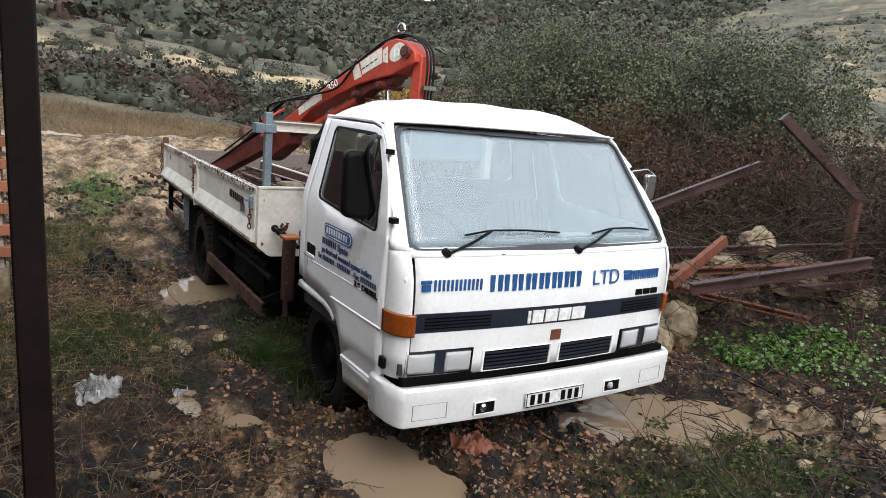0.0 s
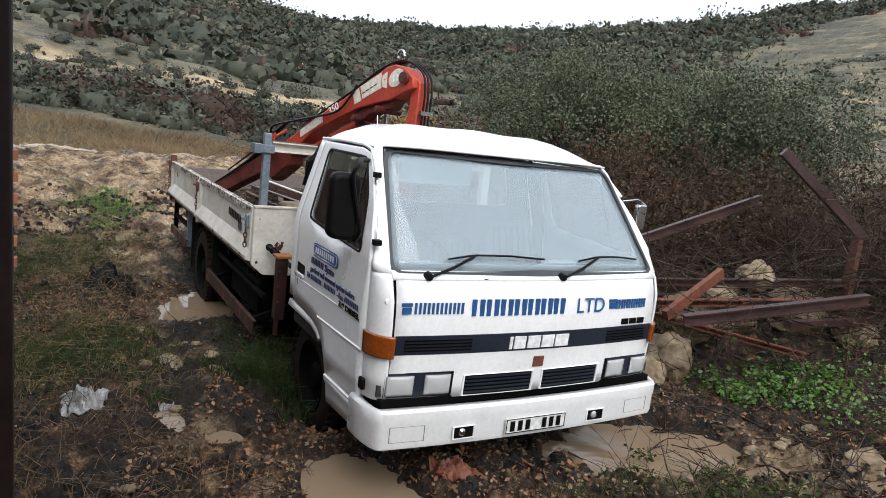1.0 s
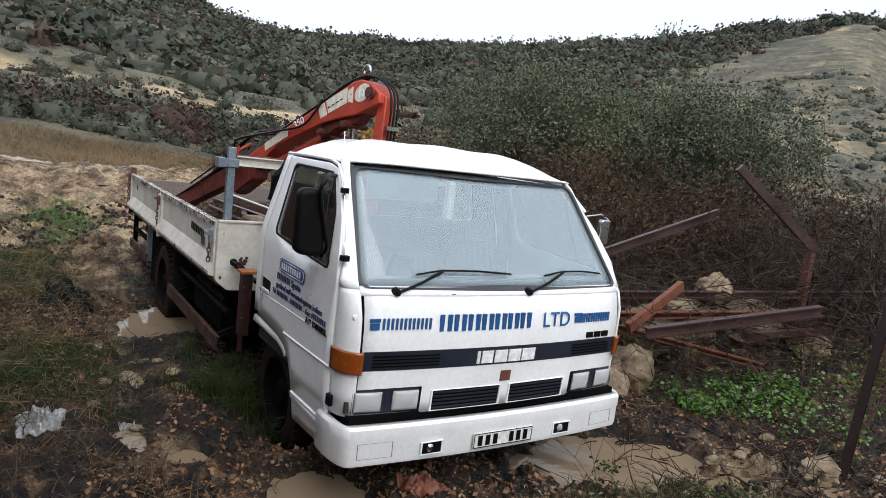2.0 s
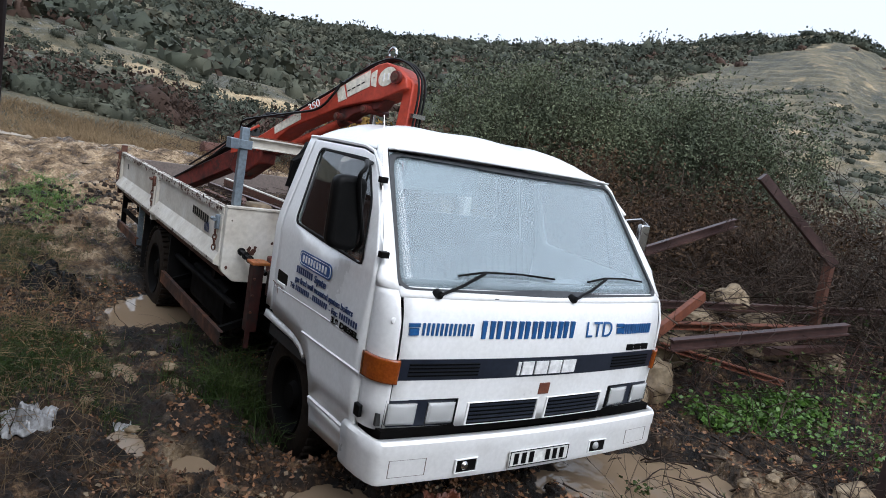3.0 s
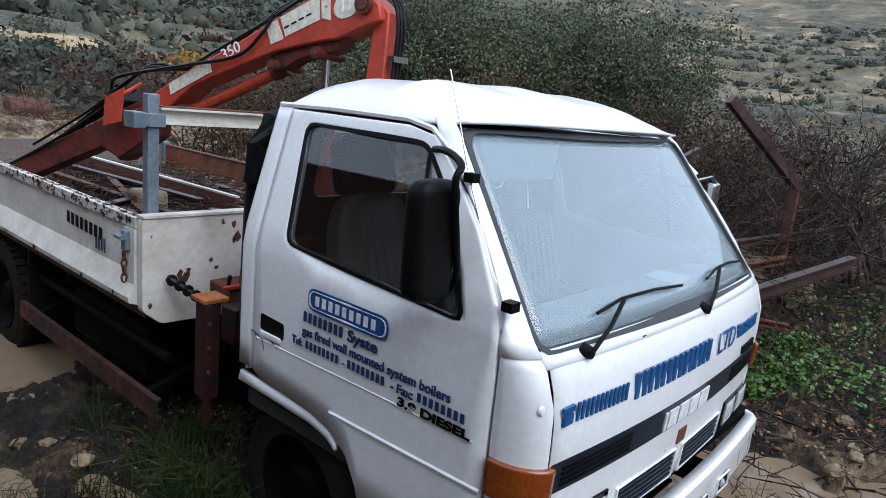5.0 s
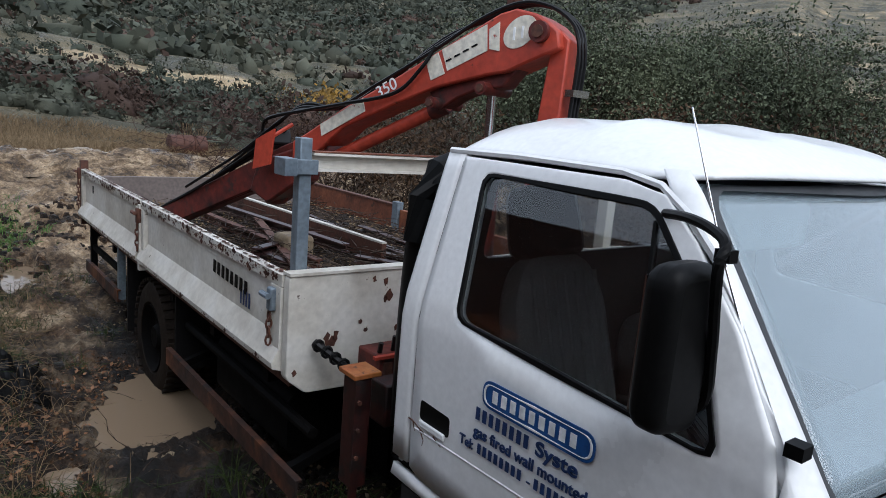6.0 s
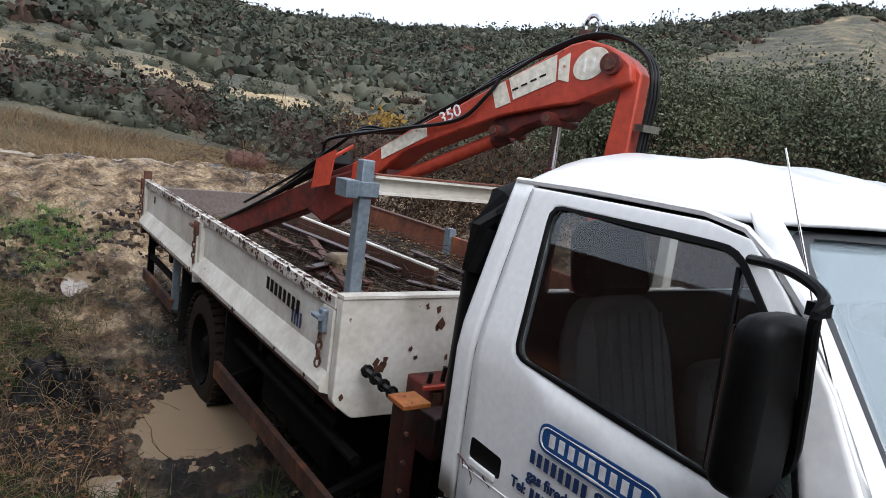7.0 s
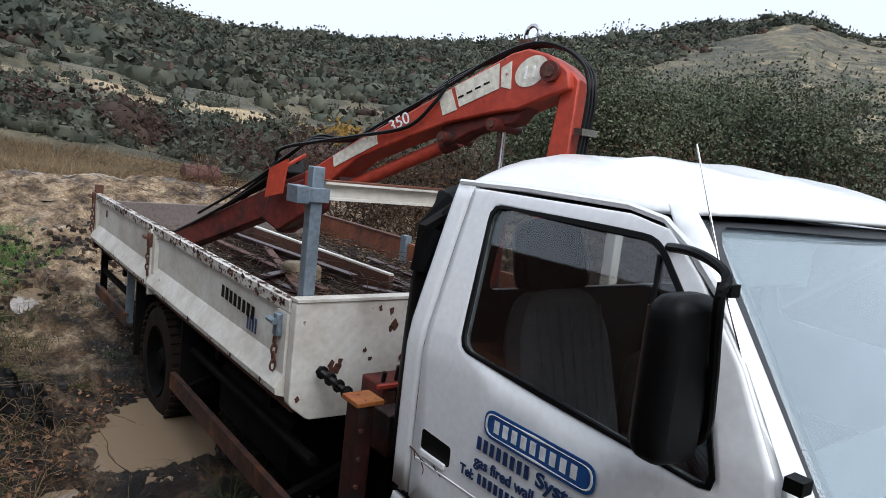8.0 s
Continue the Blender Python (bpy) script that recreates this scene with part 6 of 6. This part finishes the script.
# ---- the load: scrap steel, sticks and soil ----
def loose(name, bm, mat, label, category, group="", **kw):
    return tagged(part(name, bm, mat, **kw), label, category, group)


LOADBARS = [((-0.42, 5.0, 1.23), (-0.35, 3.2, 1.22)), ((-0.56, 3.65, 1.22), (-0.41, 2.35, 1.20)), ((0.12, 3.7, 1.22), (0.32, 2.35, 1.20)), ((0.42, 5.0, 1.22), (0.28, 2.6, 1.21)), ((-0.15, 4.6, 1.24), (-0.72, 2.45, 1.22)), ((-0.62, 3.5, 1.25), (0.0, 3.95, 1.25)), ((-0.2, 5.7, 1.24), (-0.05, 3.4, 1.26)), ((0.65, 4.4, 1.20), (0.55, 2.4, 1.20)), ((-0.8, 5.6, 1.20), (-0.75, 3.2, 1.20)), ((-0.1, 3.2, 1.24), (0.5, 2.3, 1.22))]
for i, (a, b) in enumerate(LOADBARS):
    loose("scrap_beam", channel(a, b, 0.06, 0.045) if i % 2 else ibeam(a, b, 0.055, 0.06), WETRUST if i % 4 else RUST, "rusty steel section lying in the truck bed", "steel beam", "scrap steel in the bed")
plank = thing("white_edged_plate", (0.06, 4.4, 1.2), "rusty plate on edge with a white painted rim in the bed", "steel plate")
part("plate_web", bar((-0.02, 5.65, 1.27), (0.14, 3.25, 1.25), 0.035, 0.12), RUST, plank)
part("plate_rim", bar((-0.02, 5.65, 1.337), (0.14, 3.25, 1.317), 0.035, 0.012), BEDWHITE, plank, "white painted rim")
loose("load_block", box((-0.42, 3.5, 1.06), (-0.22, 3.72, 1.33)), STONE, "rough brown block among the scrap", "stone", bevel=0.03)


def bed_litter():
    g = np.random.default_rng(31)
    n = 1800
    a = np.stack([g.uniform(-0.86, 0.86, n), g.uniform(2.3, 5.6, n), 1.17 + 0.12 * g.random(n)], 1)
    d = np.clip(g.normal(0, 1, (n, 3)), -1.3, 1.3) * [0.10, 0.20, 0.02]
    tagged(part("bed_twigs", rods(a, a + d, 0.004, "bed_twigs"), TWIG, smooth=False), "twigs and straw strewn over the truck bed", "twigs", kind="stuff")
    n = 5000
    c = np.stack([g.uniform(-1.0, 1.0, n), g.uniform(2.15, 6.0, n), 1.165 + 0.05 * g.random(n)], 1)
    tagged(part("bed_dirt", leaves(c, 0.016, "bed_dirt", 0.5, g), STRAW, smooth=False), "dirt and dead leaves on the truck bed", "litter", kind="stuff")
    me = sheet(lambda x, y: Vector((x, y, 1.15 + 0.12 * max(-0.3, float(layered(np.array([x]), np.array([y]), 2.2, 3, 61)[0])))), steps(-1.03, 1.03, 30), steps(2.13, 6.1, 50))
    tagged(part("bed_soil", me, GROUND), "layer of damp soil on the truck bed", "soil", kind="stuff")


bed_litter()

# ---- brown steel post of a shelter and the brick pier behind it ----
POST_X, POST_Y, POST_W = -2.462, -0.78, 0.078
post = thing("steel_post", (POST_X - 0.06, POST_Y, 0.25), "dark brown painted square steel post set in the mud", "post")
part("post_shaft", bar((POST_X - POST_W / 2 + 0.014, POST_Y, 0.12), (POST_X - POST_W / 2 - 0.022, POST_Y, 3.25), POST_W, POST_W), DARKSTEEL, post, "slightly leaning shaft", bevel=0.006)
part("post_foot", box((POST_X - POST_W - 0.05, POST_Y - POST_W / 2 - 0.05, 0.14), (POST_X + 0.05, POST_Y + POST_W / 2 + 0.05, 0.215)), DARKSTEEL, post)
# Wall out of view, added to darken window reflections and the truck's side.
tagged(part("wall_shelter", box((-4.75, -7.0, 0.0), (-4.5, 12.0, 3.25)), RUST), "unseen plain dark brown wall assumed for the shelter", "wall", kind="structure")
# Roof out of view, added to cut the light on the near ground.
tagged(part("ceiling_shelter", box((-4.75, -7.0, 3.25), (POST_X + 0.03, POST_Y + 0.12, 3.37)), DARKSTEEL), "unseen dark roof assumed for the shelter", "roof", kind="structure")
pier = thing("brick_pier", (-2.95, 3.6, 0.25), "orange hollow brick pier on a rough stone footing", "brick wall")
core = part("mortar_core", box((-3.64, 3.42, 0.62), (-2.69, 3.68, 1.73)), MORTAR, pier, "grey mortar")
part("footing", box((-3.68, 3.38, 0.1), (-2.66, 3.74, 0.62)), STONE, pier, "rough stone footing", bevel=0.04)
one = bpy.data.meshes.new("brick")
_bm = box((-0.118, -0.05, -0.037), (0.118, 0.05, 0.037))
bmesh.ops.bevel(_bm, geom=_bm.edges[:], offset=0.004, segments=1)
_bm.to_mesh(one)
_bm.free()
one.materials.append(BRICK)
for row in range(13):
    for col in range(4):
        x = -3.53 + 0.248 * col + (0.06 if row % 2 else -0.06)
        o = new("brick", one)
        o.parent = core
        o.location = (x, 3.425 + 0.004 * math.sin(row * 3 + col), 0.668 + 0.086 * row)
        o = new("brick", one)
        o.parent = core
        o.location, o.rotation_euler = (-2.732, 3.55, 0.668 + 0.086 * row), (0, 0, radians(90))

# ---- the steel and stone pile beside the truck ----
def beam(a, b, w, h, mat, label, kind="I"):
    bm = ibeam(a, b, w, h) if kind == "I" else channel(a, b, w, h) if kind == "C" else bar(a, b, w, h)
    return loose("steel_beam", bm, mat, label, "steel beam", "steel beams on the pile")


beam((1.95, 0.62, 0.92), (3.49, 0.09, 1.20), 0.07, 0.09, WETRUST, "wet dark red steel beam sloping over the pile")
beam((2.45, 1.40, 1.04), (6.3, 0.45, 1.22), 0.07, 0.07, WETRUST, "long dark steel beam across the pile")
beam((2.2, 1.15, 0.92), (4.35, 0.75, 0.98), 0.08, 0.06, BEAMRED, "rust red channel lying in the pile", "C")
beam((2.0, 1.9, 1.15), (4.02, 1.62, 1.86), 0.05, 0.09, WETRUST, "thin grey steel angle rising out of the pile", "C")
beam((3.87, 1.36, 2.36), (4.58, 0.83, 1.62), 0.085, 0.085, WETRUST, "dark slanting steel section leaning on an upright", "B")
beam((4.56, 0.86, 0.35), (4.56, 0.86, 1.66), 0.08, 0.08, RUST, "dark upright steel section in the pile", "B")
beam((2.12, 0.95, 0.86), (2.80, 1.00, 1.22), 0.05, 0.09, BEAMRED, "short rust red steel offcut leaning on the pile", "B")
beam((3.2, 0.55, 0.86), (4.7, 0.62, 0.82), 0.07, 0.06, WETRUST, "wet grey bar low in the pile", "B")
beam((2.3, 1.25, 0.78), (3.3, 0.4, 0.62), 0.06, 0.05, BEAMRED, "rusty bar low in the pile", "C")
beam((2.7, 1.9, 0.75), (5.2, 1.2, 0.85), 0.08, 0.10, WETRUST, "rusty section at the back of the pile", "I")


def boulder(at, size, seed, label="pale weathered limestone boulder"):
    bm = bmesh.new()
    bmesh.ops.create_icosphere(bm, subdivisions=4, radius=1)
    for v in bm.verts:
        k = 1 + 0.28 * noise.noise(v.co * 1.3 + Vector((seed, 0, 0))) + 0.12 * noise.noise(v.co * 3.5 + Vector((0, seed, 0))) + 0.04 * noise.noise(v.co * 9)
        f = Vector((round(v.co.x * 1.6) / 1.6, round(v.co.y * 1.6) / 1.6, round(v.co.z * 1.6) / 1.6))
        v.co = (v.co * 0.8 + f * 0.2) * k
        v.co = Vector((v.co.x * size[0], v.co.y * size[1], v.co.z * size[2])) + Vector(at)
    return loose("boulder", bm, STONE, label, "rock", "boulders in the pile")


boulder((3.66, 1.25, 1.12), (0.21, 0.16, 0.15), 1, "pale square limestone block lying on the steel beams")
boulder((2.30, 1.00, 0.46), (0.20, 0.19, 0.24), 2, "brown limestone boulder beside the bumper")
boulder((3.05, 1.15, 0.96), (0.17, 0.13, 0.09), 3)
boulder((2.75, 1.25, 0.72), (0.3, 0.25, 0.22), 4)
boulder((3.35, 1.35, 0.75), (0.35, 0.3, 0.24), 5)
boulder((4.25, 1.2, 0.75), (0.4, 0.3, 0.25), 6)
boulder((2.35, -0.70, 0.30), (0.16, 0.12, 0.10), 7, "pale stone at the foot of the fence")
boulder((2.0, 0.95, 0.35), (0.16, 0.15, 0.14), 8)
boulder((4.6, 0.7, 0.62), (0.25, 0.2, 0.18), 9)
for i in range(26):
    g = random.Random(i)
    x, y = (g.uniform(0.6, 2.6), g.uniform(-1.0, -0.2)) if i % 2 else (g.uniform(-2.3, -1.2), g.uniform(0.0, 3.2))
    s = g.uniform(0.015, 0.05)
    ob = boulder((x, y, on_ground(x, y) + s * 0.3), (s * 1.3, s, s * 0.7), 20 + i, "small stone lying in the mud")
    ob["group"] = "small stones"
    ob.name = "small_stone"


def brush(name, label, n, area, z, length, seed, rad=0.008, mat=TWIG):
    """A heap of cut branches, bent and forked, as one tangle."""
    g = np.random.default_rng(seed)
    A, B, R = [], [], []
    for _ in range(n):
        x, y = g.uniform(area[0], area[1]), g.uniform(area[2], area[3])
        p = np.array([x, y, on_ground(x, y) + g.uniform(*z)])
        d = g.normal(0, 1, 3) * [1, 1, 0.45]
        d /= np.linalg.norm(d)
        L, w = g.uniform(*length), rad * g.uniform(0.4, 1.5)
        for s in range(7):
            q = p + d * L / 7
            A.append(p), B.append(q), R.append(w * (1 - s / 9))
            if g.random() < 0.5:
                e = d + g.normal(0, 0.7, 3)
                A.append(q), B.append(q + e / np.linalg.norm(e) * L * 0.25), R.append(w * 0.45)
            p = q
            d = d + g.normal(0, 0.22, 3)
            d[2] -= 0.03
            d /= np.linalg.norm(d)
    return tagged(part(name, rods(A, B, R, name, seed), mat, smooth=False), label, "branches", kind="stuff")


brush("brushwood", "tangled heap of dead brushwood behind the steel", 1100, (2.2, 7.2, 0.7, 4.2), (0.0, 0.75), (0.5, 1.6), 41)
brush("red_brushwood", "reddish thin branches in the pile", 260, (2.2, 5.0, 0.2, 2.2), (0.0, 0.35), (0.4, 1.2), 42, 0.006, REDTWIG)
brush("high_brushwood", "arching bare twigs over the pile", 620, (3.6, 8.4, -0.2, 4.6), (0.3, 1.5), (0.6, 1.5), 43, 0.005, TWIG)
brush("ground_sticks", "wet sticks trodden into the mud", 150, (0.4, 3.0, -1.3, 0.3), (0.01, 0.04), (0.3, 1.0), 44, 0.008, TWIG)
brush("track_sticks", "broken sticks and stalks in the mud", 140, (-2.5, -1.0, -0.3, 4.0), (0.01, 0.05), (0.15, 0.5), 45, 0.004, TWIG)
brush("valley_brush", "thicket of russet bare shoots behind the truck", 380, (1.0, 6.0, 8.5, 13.5), (0.0, 1.0), (0.5, 1.6), 46, 0.007, REDTWIG)
SAPLING = "thin bare sapling with dark forked twigs"
for i, (x, y, tall) in enumerate([(5.4, 0.3, 1.3), (6.0, 1.1, 1.5), (6.6, -0.1, 1.4), (5.2, 1.5, 1.2), (7.0, 1.0, 1.6), (4.9, -0.3, 1.0)]):
    t = thing("sapling", (x, y, on_ground(x, y)), SAPLING, "sapling", "bare saplings beyond the pile")
    part("stem_tangle", branching((x, y, 0), tall, 0.9, 7, 180 + i, "stems")[1], TWIG, t, smooth=False)
for i, pts in enumerate([[(0.75, -0.62, 0.32), (1.05, -0.33, 0.35), (1.35, -0.20, 0.36), (1.6, -0.05, 0.34)], [(1.45, 0.2, 0.33), (1.62, -0.25, 0.34), (1.75, -0.75, 0.33), (1.85, -1.1, 0.33)], [(1.75, 0.05, 0.36), (2.0, -0.4, 0.36), (2.1, -0.75, 0.35)], [(1.7, -0.98, 0.36), (2.3, -0.85, 0.38), (3.0, -0.6, 0.42)], [(-1.35, 1.62, 0.36), (-1.15, 1.78, 0.37), (-0.95, 1.85, 0.36)]]):
    pts = [(x, y, on_ground(x, y) + 0.02) for x, y, _ in bent(pts, 4)]
    loose("stick", tube(pts, 0.013, 6, end=0.006), WOODBARK, "bare dark stick lying in the mud", "stick", "loose sticks")

# ---- fence ----
fence = thing("wire_fence", (2.6, -0.7, 0.3), "sagging rusty wire mesh fence on a leaning steel post", "fence")
part("fence_post", ibeam((2.42, -0.80, 0.15), (2.88, -0.70, 1.75), 0.055, 0.055, 0.008), DARKSTEEL, fence, "leaning rusted steel post")
lines_a, lines_b = [], []
P0, P1 = np.array([2.35, -0.35, 0.30]), np.array([5.6, -0.25, 0.55])


def mesh_at(u, v):
    p = P0 + (P1 - P0) * u
    sag = 0.10 * math.sin(u * 9) + 0.05 * math.sin(v * 5 + u * 20)
    return p + np.array([0.30 * v + sag * 0.4, -0.15 * math.sin(u * 7) - sag, 0.95 * v - 0.10 * abs(math.sin(u * 6)) * v])


for i in range(46):
    for k in range(10):
        lines_a.append(mesh_at(i / 45, k / 10)), lines_b.append(mesh_at(i / 45, (k + 1) / 10))
for k in range(11):
    for i in range(45):
        lines_a.append(mesh_at(i / 45, k / 10)), lines_b.append(mesh_at((i + 1) / 45, k / 10))
part("fence_mesh", rods(lines_a, lines_b, 0.0028, "fence_mesh"), RUST, fence, "bent rusty wire mesh", smooth=False)

# ---- litter ----
def plastic_bag(x, y, w, d, h, seed, label, mat=PLASTIC):

    def at(u, v):
        q = Vector((u * 3.1 + seed, v * 3.1, 0.3))
        r = 1 + 0.3 * noise.noise(Vector((u * 2, v * 2, seed)))
        fold = noise.noise(q) * 0.6 + noise.noise(q * 2.7) * 0.4 + 0.25 * noise.noise(q * 6)
        px, py = x + u * w * r, y + v * d * r
        return Vector((px, py, on_ground(px, py) + 0.012 + h * max(0.0, (1 - u * u) * (1 - v * v)) * (0.55 + fold)))
    return loose("plastic_bag", sheet(at, steps(-1, 1, 26), steps(-1, 1, 22)), mat, label, "plastic bag", "litter in the mud", thick=0.002)


plastic_bag(-2.19, 1.30, 0.12, 0.12, 0.09, 3, "crumpled dirty white plastic bag on the mud")
plastic_bag(-1.72, 1.38, 0.045, 0.06, 0.02, 5, "small torn piece of pale plastic in the mud")
plastic_bag(-0.42, 0.02, 0.13, 0.10, 0.06, 8, "faded brown pink plastic scrap in the mud", BEAMRED)
plastic_bag(-1.88, 4.12, 0.22, 0.28, 0.10, 11, "black torn plastic sheet on a lump of mud", BLACK)


def strew(name, mat, label, n, area, size, seed, flat=0.6, lift=0.012, clump=0.0, slim=0.5):
    g = np.random.default_rng(seed)
    x, y = g.uniform(area[0], area[1], n), g.uniform(area[2], area[3], n)
    keep = layered(x, y, 0.9, 3, seed) > clump
    x, y = x[keep], y[keep]
    z = height(x, y)
    dry = z > WATERLINE + 0.004
    c = np.stack([x, y, z + lift * g.random(len(x))], 1)[dry]
    return tagged(part(name, leaves(c, size, name, flat, g, slim), mat, smooth=False), label, "litter", kind="stuff")


strew("leaf_litter", LITTER, "wet brown leaves trodden into the mud", 24000, (-2.9, 3.2, -1.6, 4.5), 0.02, 51, 0.4, 0.02, 0.02)
strew("stone_chips", STONE, "pale stone chips and crumbs of clay", 16000, (-2.9, 3.2, -1.6, 5.5), 0.013, 54, 0.2, 0.015, 0.03, 0.8)
strew("mud_crumbs", LITTER, "crumbs of dark mud and bark", 12000, (-2.9, 0.2, -1.0, 5.0), 0.013, 56, 0.2, 0.02, 0.03)
strew("straw_litter", STRAW, "pale straw and stalks flattened into the mud", 9000, (-3.0, 3.0, -1.6, 6.5), 0.045, 52, 0.8, 0.02, 0.0, 0.06)
strew("far_litter", STRAW, "straw and clods on the clay track", 9000, (-4.0, 1.5, 5.0, 12.5), 0.04, 53, 0.6, 0.02, 0.0, 0.15)


def clods():
    g = np.random.default_rng(57)
    n = 9000
    x, y = g.uniform(-3.0, 2.6, n), g.uniform(-1.5, 9.0, n)
    z = height(x, y)
    ok = (z > WATERLINE + 0.01) & (layered(x, y, 1.3, 3, 58) > -0.02)
    x, y, z = x[ok], y[ok], z[ok]
    V, F = [], []
    for i in range(len(x)):
        s = g.uniform(0.008, 0.032) * (1 + 0.5 * (y[i] > 4))
        base = len(V)
        p = unit(8, g) * s * g.uniform(0.7, 1.2, (8, 1))
        for sx, sy, sz in ((-1, -1, -1), (1, -1, -1), (1, 1, -1), (-1, 1, -1), (-0.7, -0.7, 1), (0.7, -0.7, 1), (0.7, 0.7, 1), (-0.7, 0.7, 1)):
            j = g.uniform(0.5, 1.1, 3) * s
            V.append((x[i] + sx * j[0], y[i] + sy * j[1], z[i] + sz * j[2] * 0.7))
        F += [tuple(base + q for q in f) for f in ((4, 5, 6, 7), (0, 1, 5, 4), (1, 2, 6, 5), (2, 3, 7, 6), (3, 0, 4, 7))]
    me = bpy.data.meshes.new("mud_clods")
    me.from_pydata(V, [], F)
    tagged(part("mud_clods", me, GROUND), "clods of churned mud", "clods", kind="stuff")


clods()


def tufts(name, mat, label, spots, blades, tall, seed, spread=0.12, width=0.004, droop=0.6):
    """Grass: bent blades in tufts."""
    g = np.random.default_rng(seed)
    c = np.repeat(np.array(spots, float), blades, 0)
    n = len(c)
    x, y = c[:, 0] + g.normal(0, spread, n), c[:, 1] + g.normal(0, spread, n)
    z = height(x, y) - 0.01
    h = tall * g.uniform(0.4, 1.2, n)
    a = g.uniform(0, 6.283, n)
    lean = g.uniform(0.1, droop, n)
    p = np.stack([x, y, z], 1)
    q = p + np.stack([np.cos(a) * lean * h * 0.5, np.sin(a) * lean * h * 0.5, h * 0.6], 1)
    e = q + np.stack([np.cos(a) * lean * h, np.sin(a) * lean * h, h * 0.4 * (1 - lean)], 1)
    me = rods(np.r_[p, q], np.r_[q, e], np.r_[np.full(n, width), np.full(n, width * 0.6)], name, seed)
    return tagged(part(name, me, mat, smooth=False), label, "grass", kind="stuff")


g = np.random.default_rng(61)
tufts("roadside_tuft", GRASS, "lush green grass tufts beside the front wheel", [(-1.05 + g.normal(0, 0.16), 1.75 + g.normal(0, 0.26)) for _ in range(20)], 30, 0.22, 62, 0.07, 0.0045, 0.9)
tufts("yard_grass", GRASS, "patchy winter grass along the track", [(g.normal(-2.25, 0.35), g.choice([g.normal(2.35, 0.35), g.normal(5.4, 0.8)])) for _ in range(240)], 26, 0.11, 63, 0.08, 0.003, 1.2)
tufts("straw_grass", STRAW, "yellowed grass stalks on the mud", [(g.uniform(-2.7, -1.6), g.uniform(-0.2, 6.5)) for _ in range(170)], 18, 0.14, 64, 0.12, 0.0025, 1.6)
tufts("far_grass", CLOVER, "green grass strip on the far clay", [(g.normal(-1.68, 0.22), g.normal(8.2, 0.6)) for _ in range(60)], 26, 0.08, 65, 0.12, 0.005, 1.0)
tufts("fore_grass", GRASS, "sparse grass in the mud before the bumper", [(g.uniform(-0.1, 1.3), g.normal(-0.75, 0.22)) for _ in range(60)], 22, 0.10, 66, 0.08, 0.003, 1.2)


def weeds(name, label, spots, per, size, spread, tall, seed, mat=CLOVER):
    g = np.random.default_rng(seed)
    c = np.repeat(np.array(spots, float), per, 0)
    n = len(c)
    x, y = c[:, 0] + g.normal(0, spread, n), c[:, 1] + g.normal(0, spread, n)
    z = height(x, y) + tall * g.random(n) ** 0.7
    tagged(part(name, leaves(np.stack([x, y, z], 1), size, name, 0.35, g, 0.75), mat, smooth=False), label, "weeds", kind="stuff")


weeds("green_weeds", "bright green weeds in front of the pile", [(g.uniform(2.4, 3.6), g.normal(0.36, 0.12)) for _ in range(62)], 45, 0.022, 0.10, 0.11, 71)
weeds("fence_weeds", "green weeds growing through the wire mesh", [(g.uniform(2.6, 5.2), g.normal(-0.05, 0.28)) for _ in range(45)], 32, 0.020, 0.14, 0.15, 72)
weeds("pile_weeds", "scattered green leaves among the brushwood", [(g.uniform(2.4, 5.6), g.uniform(0.5, 3.0)) for _ in range(60)], 30, 0.02, 0.12, 0.5, 73, GRASS)
weeds("puddle_weed", "little green weed standing in the puddle", [(0.90, -0.12), (0.95, -0.10)], 26, 0.016, 0.045, 0.12, 74, GRASS)
weeds("fore_weeds", "small green weeds in the mud", [(g.uniform(0.0, 1.6), g.normal(-0.75, 0.2)) for _ in range(40)], 22, 0.014, 0.06, 0.05, 75, GRASS)

# old barrel on the bank
bx, by = 1.97, 13.0
loose("old_barrel", lathe([(0.0, -0.34), (0.19, -0.34), (0.21, -0.33), (0.21, -0.11), (0.225, -0.10), (0.21, -0.09), (0.21, 0.09), (0.225, 0.10), (0.21, 0.11), (0.21, 0.33), (0.19, 0.34), (0.18, 0.31), (0.0, 0.30)], (bx, by, on_ground(bx, by) + 0.18), "x", 28), RUST, "rusty old barrel lying on the earth bank", "barrel")
